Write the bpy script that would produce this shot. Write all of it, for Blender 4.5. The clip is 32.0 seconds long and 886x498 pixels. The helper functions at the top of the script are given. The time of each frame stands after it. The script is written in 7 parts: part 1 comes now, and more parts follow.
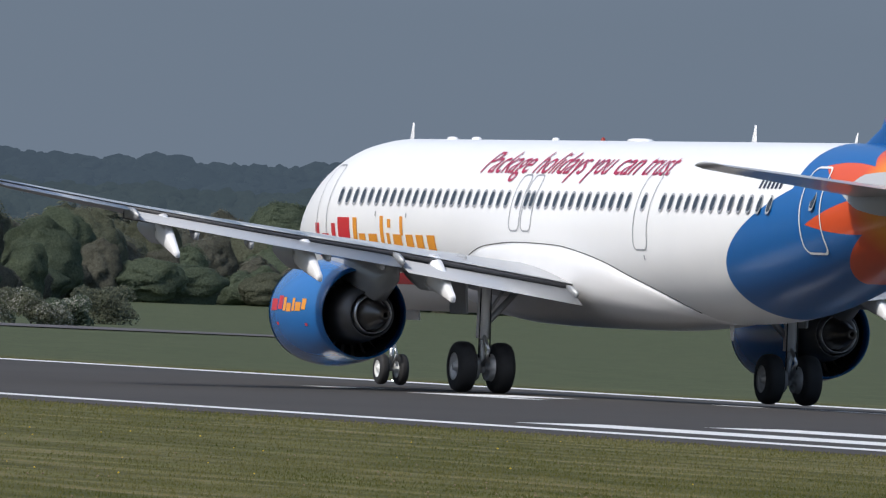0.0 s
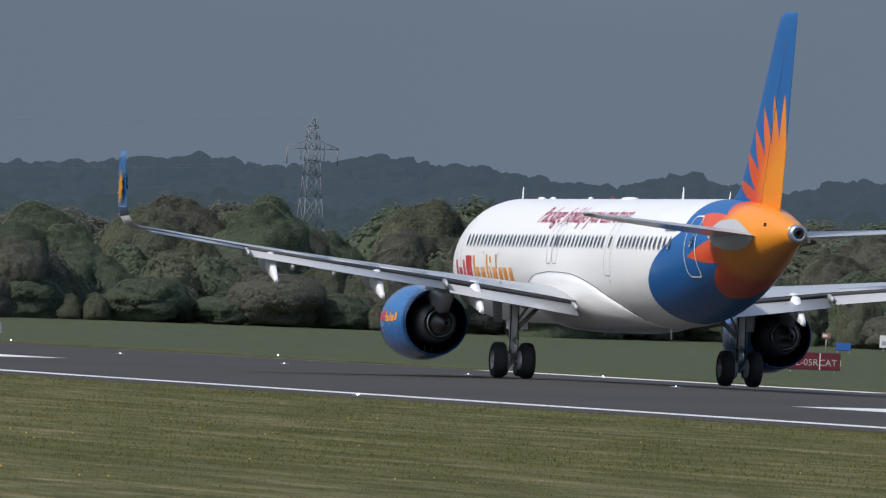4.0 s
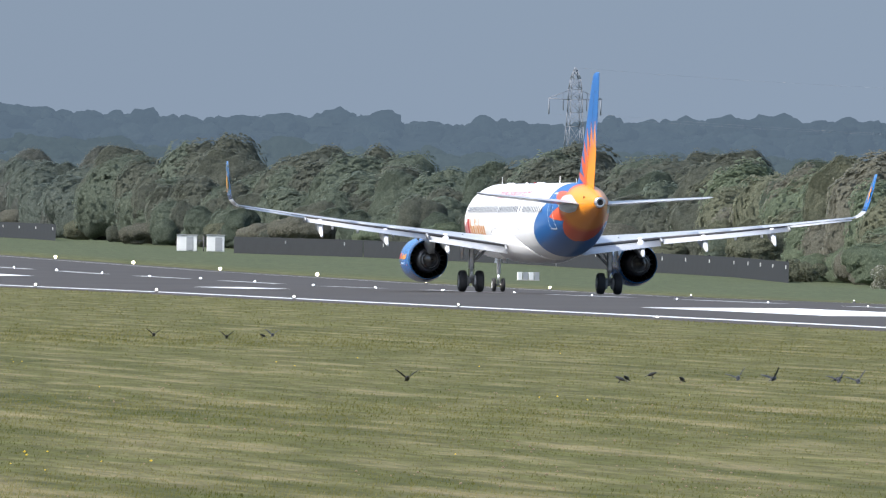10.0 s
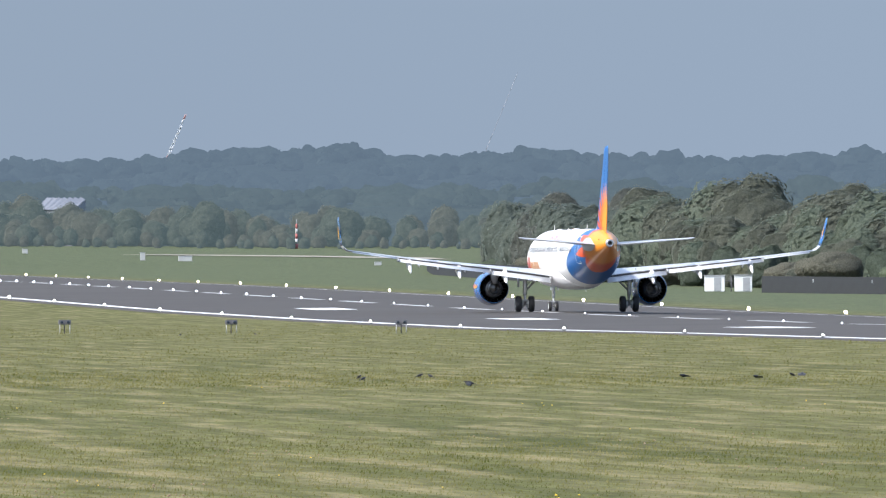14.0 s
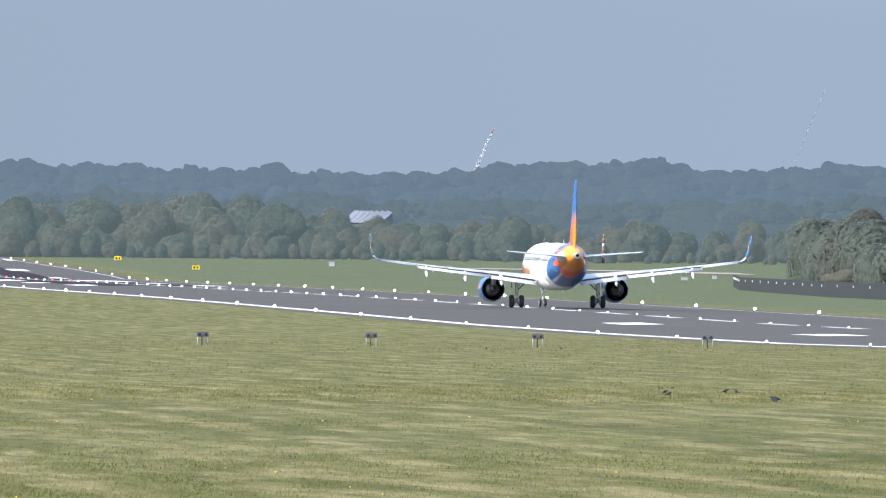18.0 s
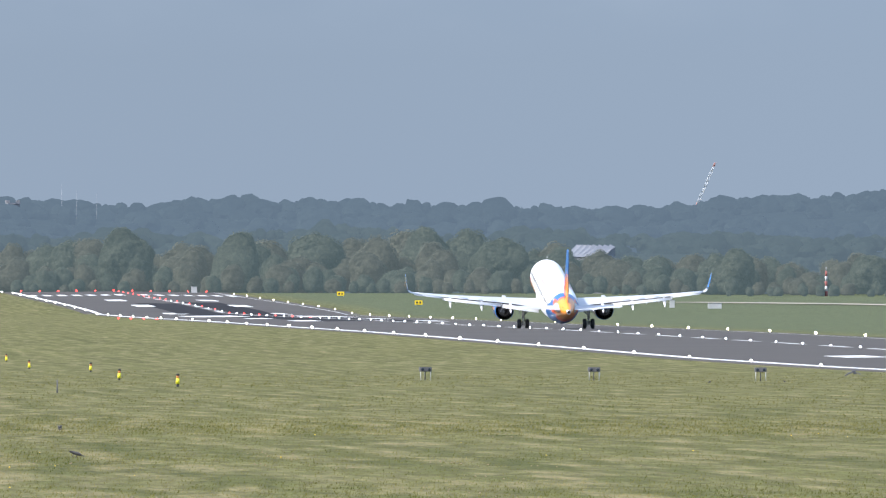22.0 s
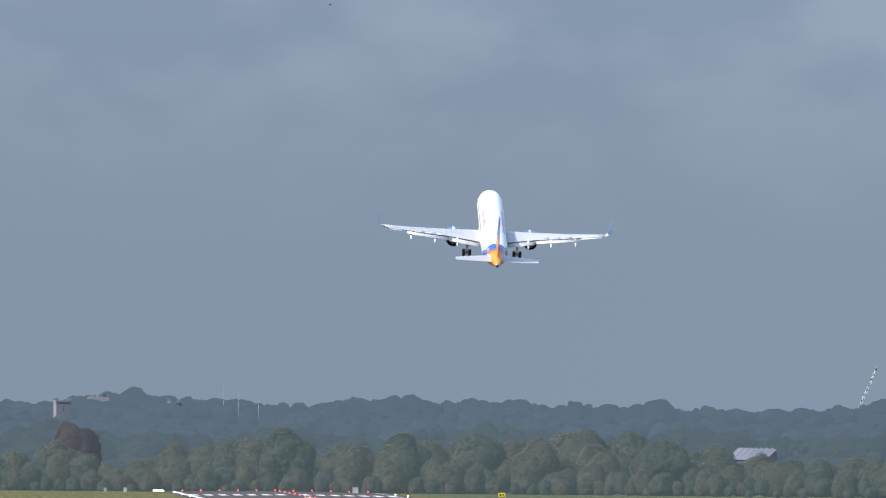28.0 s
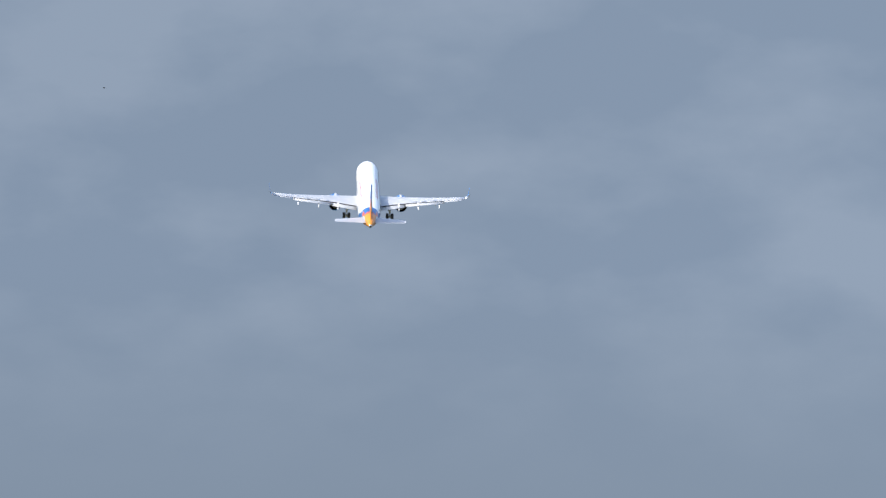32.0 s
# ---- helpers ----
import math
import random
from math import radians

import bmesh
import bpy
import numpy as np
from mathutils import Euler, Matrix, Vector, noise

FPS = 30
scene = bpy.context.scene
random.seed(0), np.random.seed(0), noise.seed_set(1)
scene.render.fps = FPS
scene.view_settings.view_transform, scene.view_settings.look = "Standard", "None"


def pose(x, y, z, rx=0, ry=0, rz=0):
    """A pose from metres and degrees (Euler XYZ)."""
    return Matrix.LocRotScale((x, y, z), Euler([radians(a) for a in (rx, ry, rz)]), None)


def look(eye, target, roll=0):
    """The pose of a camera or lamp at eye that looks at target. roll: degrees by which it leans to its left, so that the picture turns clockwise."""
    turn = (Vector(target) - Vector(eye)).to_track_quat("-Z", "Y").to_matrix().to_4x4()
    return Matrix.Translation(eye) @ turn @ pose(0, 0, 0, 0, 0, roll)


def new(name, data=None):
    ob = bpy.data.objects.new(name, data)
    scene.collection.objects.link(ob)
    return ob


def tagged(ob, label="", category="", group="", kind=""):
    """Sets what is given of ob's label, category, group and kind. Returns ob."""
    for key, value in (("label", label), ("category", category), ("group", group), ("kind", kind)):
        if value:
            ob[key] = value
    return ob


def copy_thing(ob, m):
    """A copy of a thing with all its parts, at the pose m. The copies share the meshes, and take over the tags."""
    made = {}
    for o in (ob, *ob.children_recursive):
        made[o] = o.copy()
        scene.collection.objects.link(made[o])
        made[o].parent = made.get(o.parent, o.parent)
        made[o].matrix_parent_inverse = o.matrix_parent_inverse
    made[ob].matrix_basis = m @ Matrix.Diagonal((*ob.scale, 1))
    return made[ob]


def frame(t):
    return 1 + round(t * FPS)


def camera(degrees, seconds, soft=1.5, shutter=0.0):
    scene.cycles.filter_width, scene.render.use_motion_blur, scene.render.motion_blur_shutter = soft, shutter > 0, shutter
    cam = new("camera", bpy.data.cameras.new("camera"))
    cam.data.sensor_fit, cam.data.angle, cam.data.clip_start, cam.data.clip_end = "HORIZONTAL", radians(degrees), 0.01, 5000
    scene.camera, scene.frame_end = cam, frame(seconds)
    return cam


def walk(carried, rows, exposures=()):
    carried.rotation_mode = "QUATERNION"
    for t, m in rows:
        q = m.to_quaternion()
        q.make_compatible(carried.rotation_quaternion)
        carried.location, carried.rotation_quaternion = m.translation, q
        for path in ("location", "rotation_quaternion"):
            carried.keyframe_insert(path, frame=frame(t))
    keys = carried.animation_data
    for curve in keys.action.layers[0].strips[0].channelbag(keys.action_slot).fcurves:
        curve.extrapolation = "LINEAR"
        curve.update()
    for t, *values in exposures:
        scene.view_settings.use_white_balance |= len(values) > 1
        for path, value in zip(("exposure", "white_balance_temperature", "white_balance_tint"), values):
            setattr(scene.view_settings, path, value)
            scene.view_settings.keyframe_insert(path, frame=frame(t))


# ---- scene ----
# exposure follows the clip's camera, which opens up as it pans
EXPOSURES = [(0.0, -0.41), (2.0, -0.49), (3.5, -0.52), (5.6, -0.10), (6.0, -0.05), (7.0, 0.10), (8.0, 0.28), (9.0, 0.39), (11.0, 0.67), (13.0, 0.78), (17.0, 0.87), (19.0, 1.08), (20.0, 1.13), (22.0, 0.83), (23.0, 0.79), (24.5, 0.67), (26.5, 0.53), (28.5, 0.41), (32.0, 0.39)]
EYE = Vector((-104.01, 0.0, 1.88))


def aim(pan, tilt, roll, back=0.0):
    """The pose of the camera on its stand; back: how far it still stands behind it at the start."""
    p, t = radians(pan), radians(tilt)
    eye = EYE - back * Vector((0.337, 0.941, 0.0))
    return look(eye, eye + 100 * Vector((math.sin(p) * math.cos(t), math.cos(p) * math.cos(t), math.sin(t))), roll)


cam = camera(3.5396, 32.0, soft=1.25)
walk(cam, [
    (0, aim(19.691, 0.236, 2.45, 28)),
    (0.3, aim(18.983, 0.256, 2.45, 17.5)),
    (0.6, aim(18.262, 0.263, 2.45, 7)),
    (0.85, aim(17.725, 0.244, 2.45)),
    (1, aim(17.413, 0.228, 2.46)),
    (1.5, aim(16.472, 0.166, 2.65)),
    (2, aim(15.617, 0.178, 2.83)),
    (2.5, aim(14.563, 0.197, 2.80)),
    (3, aim(13.966, 0.346, 2.69)),
    (3.5, aim(13.215, 0.334, 2.46)),
    (5.5, aim(10.753, 0.208, 1.84)),
    (6, aim(10.268, 0.246, 1.76)),
    (6.5, aim(9.752, 0.209, 1.54)),
    (7, aim(9.254, 0.167, 1.45)),
    (7.5, aim(9.005, 0.188, 1.64)),
    (8, aim(8.604, 0.244, 1.64)),
    (8.5, aim(8.357, 0.285, 1.69)),
    (9, aim(8.002, 0.287, 1.49)),
    (9.5, aim(7.784, 0.302, 1.26)),
    (10, aim(7.469, 0.048, 1.12)),
    (10.5, aim(7.098, 0.073, 0.85)),
    (11, aim(6.666, 0.108, 0.80)),
    (11.5, aim(6.381, 0.048, 0.93)),
    (12, aim(6.144, 0.093, 0.77)),
    (12.5, aim(6.088, 0.172, 0.60)),
    (13, aim(5.868, 0.196, 0.19)),
    (13.5, aim(5.573, 0.150, -0.07)),
    (14, aim(5.360, 0.190, -0.00)),
    (14.5, aim(5.181, 0.269, 0.20)),
    (16.5, aim(4.344, 0.437, 0.06)),
    (17, aim(3.969, 0.397, 0.10)),
    (17.5, aim(3.902, 0.324, 0.24)),
    (18, aim(4.134, 0.244, 0.37)),
    (18.5, aim(4.030, 0.183, 0.36)),
    (19, aim(4.104, -0.018, 0.29)),
    (19.5, aim(3.998, 0.068, 0.32)),
    (20, aim(3.899, 0.077, 0.41)),
    (20.5, aim(3.828, 0.145, 0.33)),
    (21, aim(3.615, 0.200, 0.17)),
    (21.5, aim(3.327, 0.230, -0.05)),
    (22, aim(3.244, 0.378, 0.08)),
    (22.2, aim(3.597, 0.456, 0.10)),
    (22.5, aim(3.586, 0.535, 0.14)),
    (23, aim(3.232, 0.572, 0.32)),
    (23.5, aim(3.082, 0.442, 0.39)),
    (24, aim(2.761, 0.379, 0.20)),
    (24.5, aim(2.616, 0.458, 0.27)),
    (26.5, aim(2.612, 0.777, 0.68)),
    (27, aim(2.475, 1.032, 0.50)),
    (27.5, aim(2.553, 1.091, 0.45)),
    (27.7, aim(2.563, 1.122, 0.45)),
    (28, aim(2.592, 1.180, 0.46)),
    (28.5, aim(2.568, 1.304, 0.46)),
    (29, aim(2.577, 1.440, 0.22)),
    (29.6, aim(2.417, 1.829, 0.30)),
    (30, aim(2.406, 1.943, 0.30)),
    (30.3, aim(2.439, 1.841, 0.30)),
    (30.6, aim(2.304, 1.940, 0.30)),
    (31, aim(2.270, 2.072, 0.30)),
    (31.3, aim(2.152, 2.182, 0.30)),
    (31.6, aim(2.222, 2.245, 0.30)),
    (32, aim(2.744, 2.145, 0.30)),
], EXPOSURES)

# ---- sun and sky ----
SUN_AZ, SUN_EL = radians(-112), radians(44)      # azimuth from the runway's direction, towards its right
SUN_DIR = Vector((math.sin(SUN_AZ) * math.cos(SUN_EL), math.cos(SUN_AZ) * math.cos(SUN_EL), math.sin(SUN_EL)))
sun_data = bpy.data.lights.new("sun", "SUN")
sun_data.energy, sun_data.angle, sun_data.color = 3.7, radians(0.55), (1.0, 0.965, 0.915)
sun = new("sun", sun_data)
sun.matrix_world = look((0, 0, 300), Vector((0, 0, 300)) - SUN_DIR)

world = bpy.data.worlds.new("sky")
scene.world = world
world.use_nodes = True
wn, wl = world.node_tree.nodes, world.node_tree.links
wn.clear()
sky = wn.new("ShaderNodeTexSky")
sky.sky_type, sky.sun_disc, sky.sun_elevation, sky.sun_rotation = "NISHITA", False, SUN_EL, SUN_AZ
sky.air_density, sky.dust_density, sky.ozone_density = 1.0, 2.0, 1.5
coord = wn.new("ShaderNodeTexCoord")
cloud_map = wn.new("ShaderNodeMapping")
cloud_map.inputs["Scale"].default_value = (62, 62, 120)
cloud_noise = wn.new("ShaderNodeTexNoise")
cloud_noise.inputs["Scale"].default_value, cloud_noise.inputs["Detail"].default_value = 1.0, 5.0
cloud_noise.inputs["Roughness"].default_value = 0.5
ramp = wn.new("ShaderNodeValToRGB")
ramp.color_ramp.elements[0].position, ramp.color_ramp.elements[0].color = 0.42, (0.212, 0.276, 0.374, 1)
ramp.color_ramp.elements[1].position, ramp.color_ramp.elements[1].color = 0.64, (0.262, 0.326, 0.424, 1)
# broken cloud only shows above the haze that lies along the horizon
split = wn.new("ShaderNodeSeparateXYZ")
above = wn.new("ShaderNodeMapRange")
above.inputs["From Min"].default_value, above.inputs["From Max"].default_value = 0.020, 0.036
hazy = wn.new("ShaderNodeMix")
hazy.data_type = "RGBA"
hazy.inputs["A"].default_value = (0.206, 0.263, 0.345, 1)
veil = wn.new("ShaderNodeMix")
veil.data_type = "RGBA"
thin_out = wn.new("ShaderNodeMapRange")
thin_out.inputs["From Min"].default_value, thin_out.inputs["From Max"].default_value = 0.06, 0.5
thin_out.inputs["To Min"].default_value, thin_out.inputs["To Max"].default_value = 1.0, 0.12
boost = wn.new("ShaderNodeMix")
boost.data_type, boost.blend_type = "RGBA", "MULTIPLY"
boost.inputs["Factor"].default_value = 1.0
boost.inputs["B"].default_value = (0.30, 0.30, 0.30, 1)
back = wn.new("ShaderNodeBackground")
back.inputs["Strength"].default_value = 1.0
out = wn.new("ShaderNodeOutputWorld")
wl.new(coord.outputs["Generated"], cloud_map.inputs["Vector"])
wl.new(cloud_map.outputs["Vector"], cloud_noise.inputs["Vector"])
wl.new(cloud_noise.outputs["Fac"], ramp.inputs["Fac"])
wl.new(coord.outputs["Generated"], split.inputs["Vector"])
wl.new(split.outputs["Z"], above.inputs["Value"])
wl.new(split.outputs["Z"], thin_out.inputs["Value"])
wl.new(thin_out.outputs["Result"], veil.inputs["Factor"])
wl.new(above.outputs["Result"], hazy.inputs["Factor"])
wl.new(ramp.outputs["Color"], hazy.inputs["B"])
wl.new(sky.outputs["Color"], boost.inputs["A"])
wl.new(boost.outputs["Result"], veil.inputs["A"])
wl.new(hazy.outputs["Result"], veil.inputs["B"])
# the sky pales to the right of the runway's direction
side = wn.new("ShaderNodeMapRange")
side.inputs["From Min"].default_value, side.inputs["From Max"].default_value = 0.04, 0.30
side.inputs["To Min"].default_value, side.inputs["To Max"].default_value = 0.84, 1.0
wl.new(split.outputs["X"], side.inputs["Value"])
wl.new(side.outputs["Result"], back.inputs["Strength"])
wl.new(veil.outputs["Result"], back.inputs["Color"])
wl.new(back.outputs["Background"], out.inputs["Surface"])

# ---- materials ----


def material(name, color, rough=0.5, metal=0.0, scale=0.0, vary=0.0, bump=0.0, coat=0.0, second=None, fine=0.0):
    """A surface with large-scale and fine variation of its colour and a fine relief."""
    m = bpy.data.materials.new(name)
    m.use_nodes = True
    n, l = m.node_tree.nodes, m.node_tree.links
    s = n["Principled BSDF"]
    s.inputs["Base Color"].default_value = (*color, 1)
    s.inputs["Roughness"].default_value, s.inputs["Metallic"].default_value = rough, metal
    s.inputs["Coat Weight"].default_value = coat
    s.inputs["Coat Roughness"].default_value = 0.08
    if scale:
        geo = n.new("ShaderNodeTexCoord")
        a, b = n.new("ShaderNodeTexNoise"), n.new("ShaderNodeTexNoise")
        a.inputs["Scale"].default_value, b.inputs["Scale"].default_value = scale, scale * 11
        a.inputs["Detail"].default_value = b.inputs["Detail"].default_value = 4
        mix = n.new("ShaderNodeMix")
        mix.data_type = "RGBA"
        mix.inputs["A"].default_value = (*[c * (1 - vary) for c in color], 1)
        mix.inputs["B"].default_value = (*(second or [min(1, c * (1 + vary)) for c in color]), 1)
        add = n.new("ShaderNodeMath")
        add.operation = "MULTIPLY_ADD"
        add.inputs[1].default_value, add.inputs[2].default_value = fine, 0.0
        total = n.new("ShaderNodeMath")
        total.operation = "ADD"
        total.use_clamp = True
        l.new(geo.outputs["Object"], a.inputs["Vector"])
        l.new(geo.outputs["Object"], b.inputs["Vector"])
        l.new(b.outputs["Fac"], add.inputs[0])
        l.new(a.outputs["Fac"], total.inputs[0])
        l.new(add.outputs[0], total.inputs[1])
        l.new(total.outputs[0], mix.inputs["Factor"])
        l.new(mix.outputs["Result"], s.inputs["Base Color"])
        if bump:
            bp = n.new("ShaderNodeBump")
            bp.inputs["Strength"].default_value = bump
            bp.inputs["Distance"].default_value = 0.02
            l.new(b.outputs["Fac"], bp.inputs["Height"])
            l.new(bp.outputs["Normal"], s.inputs["Normal"])
    return m


def glow(name, color, strength):
    m = bpy.data.materials.new(name)
    m.use_nodes = True
    s = m.node_tree.nodes["Principled BSDF"]
    s.inputs["Base Color"].default_value = (*color, 1)
    s.inputs["Emission Color"].default_value = (*color, 1)
    s.inputs["Emission Strength"].default_value = strength
    return m


def leafy(name, dark, light, scale=0.15, haze=None, thinness=0.6, grain=4.5):
    """Foliage: the tone differs from clump to clump and from tree to tree."""
    m = bpy.data.materials.new(name)
    m.use_nodes = True
    n, l = m.node_tree.nodes, m.node_tree.links
    n.remove(n["Principled BSDF"])
    s = n.new("ShaderNodeBsdfDiffuse")
    geo, info, pos = n.new("ShaderNodeNewGeometry"), n.new("ShaderNodeObjectInfo"), n.new("ShaderNodeTexNoise")
    pos.inputs["Scale"].default_value = scale
    l.new(geo.outputs["Position"], pos.inputs["Vector"])
    tone = n.new("ShaderNodeMix")
    tone.data_type = "RGBA"
    tone.inputs["A"].default_value, tone.inputs["B"].default_value = (*dark, 1), (*light, 1)
    avg = n.new("ShaderNodeMath")
    avg.operation = "MULTIPLY_ADD"
    avg.inputs[1].default_value = 0.6
    more = n.new("ShaderNodeMath")
    more.operation = "MULTIPLY_ADD"
    more.inputs[1].default_value = 0.55
    less = n.new("ShaderNodeMath")
    less.operation = "MULTIPLY_ADD"
    less.use_clamp = True
    less.inputs[1].default_value, less.inputs[2].default_value = 0.5, -0.36
    l.new(pos.outputs["Fac"], less.inputs[0])
    l.new(info.outputs["Random"], more.inputs[0])
    l.new(less.outputs[0], more.inputs[2])
    l.new(geo.outputs["Random Per Island"], avg.inputs[0])
    l.new(more.outputs[0], avg.inputs[2])
    l.new(avg.outputs[0], tone.inputs["Factor"])
    # leaf sprays: a fine mottling of the tone with a relief of the same grain
    spray, span, bump = n.new("ShaderNodeTexNoise"), n.new("ShaderNodeMapRange"), n.new("ShaderNodeBump")
    spray.inputs["Scale"].default_value, spray.inputs["Detail"].default_value, spray.inputs["Roughness"].default_value = grain, 5, 0.68
    span.inputs["From Min"].default_value, span.inputs["From Max"].default_value = 0.30, 0.70
    span.inputs["To Min"].default_value, span.inputs["To Max"].default_value = 0.66, 1.34
    bump.inputs["Strength"].default_value, bump.inputs["Distance"].default_value = 0.6, 0.6 / grain
    l.new(geo.outputs["Position"], spray.inputs["Vector"])
    l.new(spray.outputs["Fac"], span.inputs["Value"])
    l.new(spray.outputs["Fac"], bump.inputs["Height"])
    mottled = n.new("ShaderNodeMix")
    mottled.data_type, mottled.blend_type = "RGBA", "MULTIPLY"
    mottled.inputs["Factor"].default_value = 1.0
    l.new(tone.outputs["Result"], mottled.inputs["A"])
    l.new(span.outputs["Result"], mottled.inputs["B"])
    l.new(mottled.outputs["Result"], s.inputs["Color"])
    l.new(bump.outputs["Normal"], s.inputs["Normal"])
    thin, both_ = n.new("ShaderNodeBsdfTranslucent"), n.new("ShaderNodeMixShader")
    both_.inputs[0].default_value = thinness
    l.new(mottled.outputs["Result"], thin.inputs["Color"])
    l.new(s.outputs[0], both_.inputs[1])
    l.new(thin.outputs[0], both_.inputs[2])
    l.new(both_.outputs[0], n["Material Output"].inputs["Surface"])
    # hazy air is imitated by a glow added to the leaves
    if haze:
        haze_glow, plus = n.new("ShaderNodeEmission"), n.new("ShaderNodeAddShader")
        haze_glow.inputs["Color"].default_value = (*haze, 1)
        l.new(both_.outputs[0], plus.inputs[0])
        l.new(haze_glow.outputs[0], plus.inputs[1])
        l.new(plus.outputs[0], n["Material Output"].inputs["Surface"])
    return m


def livery():
    """White hull; blue tail behind a curved edge; a spiky orange and red sun round the tail's end."""
    m = bpy.data.materials.new("livery_paint")
    m.use_nodes = True
    n, l = m.node_tree.nodes, m.node_tree.links
    s = n["Principled BSDF"]
    s.inputs["Roughness"].default_value = 0.36
    s.inputs["Coat Weight"].default_value, s.inputs["Coat Roughness"].default_value = 0.18, 0.12
    co, sep = n.new("ShaderNodeTexCoord"), n.new("ShaderNodeSeparateXYZ")
    l.new(co.outputs["Object"], sep.inputs[0])

    def calc(op, a, b=None, c=None, clamp=False):
        k = n.new("ShaderNodeMath")
        k.operation, k.use_clamp = op, clamp
        for i, v in enumerate((a, b, c)):
            if v is None:
                continue
            if isinstance(v, (int, float)):
                k.inputs[i].default_value = v
            else:
                l.new(v, k.inputs[i])
        return k.outputs[0]

    def blend(f, a, b):
        k = n.new("ShaderNodeMix")
        k.data_type = "RGBA"
        l.new(f, k.inputs["Factor"])
        for name, v in (("A", a), ("B", b)):
            if isinstance(v, tuple):
                k.inputs[name].default_value = (*v, 1)
            else:
                l.new(v, k.inputs[name])
        return k.outputs["Result"]

    aft, up = calc("SUBTRACT", 22.0, sep.outputs["Y"]), sep.outputs["Z"]
    dz = calc("SUBTRACT", up, 2.7)
    dz = calc("MINIMUM", dz, 2.2)
    edge = calc("SUBTRACT", calc("MULTIPLY_ADD", calc("MULTIPLY", dz, dz), 0.74, 32.1), calc("MULTIPLY", calc("GREATER_THAN", up, 5.99), 5.0))
    blue = calc("MULTIPLY", calc("SUBTRACT", aft, edge), 60.0, clamp=True)
    # the sun motif in polar form round a point in the tail
    u, v = calc("SUBTRACT", 42.0, aft), calc("SUBTRACT", up, 4.6)
    r = calc("SQRT", calc("ADD", calc("MULTIPLY", u, u), calc("MULTIPLY", v, v)))
    ang = calc("ARCTAN2", v, u)                          # 0: forward, + up
    saw = calc("PINGPONG", calc("ADD", calc("MULTIPLY", ang, 180 / math.pi), 365.0 + 2.35), 7.1)
    saw = calc("DIVIDE", saw, 7.1)
    forward = calc("MULTIPLY", calc("SUBTRACT", 1.0, calc("ABSOLUTE", calc("ADD", ang, 0.09)), clamp=True), 0.8)
    reach = calc("ADD", calc("MULTIPLY_ADD", saw, 1.5, 3.2), calc("MULTIPLY", forward, saw))
    low = calc("MINIMUM", calc("MULTIPLY", calc("SUBTRACT", -0.38, ang, clamp=True), 3.2), 1.5)
    crest = calc("MULTIPLY", calc("MULTIPLY", calc("MULTIPLY", calc("SUBTRACT", ang, 0.2, clamp=True), 2.6), calc("LESS_THAN", up, 5.99)), calc("SUBTRACT", u, 2.0, clamp=True))
    star = calc("MULTIPLY", calc("SUBTRACT", calc("SUBTRACT", calc("SUBTRACT", reach, low), crest), r), 40.0, clamp=True)
    red = calc("MULTIPLY", calc("MULTIPLY_ADD", r, 1.1, -2.6, clamp=True), calc("SUBTRACT", 1.75, calc("MULTIPLY", ang, 0.95), clamp=True), clamp=True)
    warm = blend(red, (0.80, 0.27, 0.012), (0.68, 0.085, 0.02))
    dirt = n.new("ShaderNodeTexNoise")
    dirt.inputs["Scale"].default_value, dirt.inputs["Detail"].default_value = 0.7, 6
    l.new(co.outputs["Object"], dirt.inputs["Vector"])
    white = blend(dirt.outputs["Fac"], (0.90, 0.90, 0.89), (0.84, 0.85, 0.85))
    body = blend(blue, white, (0.008, 0.115, 0.36))
    l.new(blend(star, body, warm), s.inputs["Base Color"])
    return m


WHITE = material("white_paint", (0.87, 0.87, 0.87), 0.3, 0, 0.8, 0.06, coat=0.5)
LIVERY = livery()
BLUE = material("blue_paint", (0.010, 0.150, 0.46), 0.22, 0, 0.8, 0.1, coat=0.8)
ORANGE = material("orange_paint", (0.85, 0.33, 0.02), 0.3, 0, 0.8, 0.08, coat=0.5)
RED = material("red_paint", (0.62, 0.02, 0.03), 0.3, 0, 0.8, 0.08, coat=0.4)
MAROON = material("crimson_lettering", (0.40, 0.012, 0.06), 0.35)
NAVY = material("navy_lettering", (0.02, 0.025, 0.05), 0.4)
WING = material("grey_wing_paint", (0.43, 0.44, 0.455), 0.35, 0, 0.6, 0.1, bump=0.05, coat=0.3)
FLAP = material("pale_flap_paint", (0.44, 0.45, 0.46), 0.35, 0, 0.6, 0.08, coat=0.3)
# near-black stand-in for the shade in the flap gaps
GAP_SHADE = material("painted_gap_shade", (0.06, 0.06, 0.065), 0.6, 0, 2.0, 0.3)
STEEL = material("brushed_steel", (0.62, 0.62, 0.63), 0.3, 0.9, 3, 0.12)
SILVER = material("silver_paint", (0.58, 0.58, 0.58), 0.38, 0.35, 5, 0.2)
TITAN = material("burnt_titanium", (0.16, 0.145, 0.13), 0.36, 0.8, 2, 0.25)
CORE = material("core_cowl_grey", (0.16, 0.16, 0.165), 0.45, 0.4, 2, 0.2)
SOOT = material("sooty_duct", (0.035, 0.035, 0.036), 0.6, 0.2, 3, 0.4)
RUBBER = material("tyre_rubber", (0.022, 0.022, 0.023), 0.75, 0, 4, 0.3, bump=0.1)
GLASS = material("dark_window", (0.03, 0.04, 0.055), 0.12)
SEAM = material("grey_outline", (0.33, 0.34, 0.36), 0.5)
BLACK = material("black_seal", (0.02, 0.02, 0.022), 0.5)
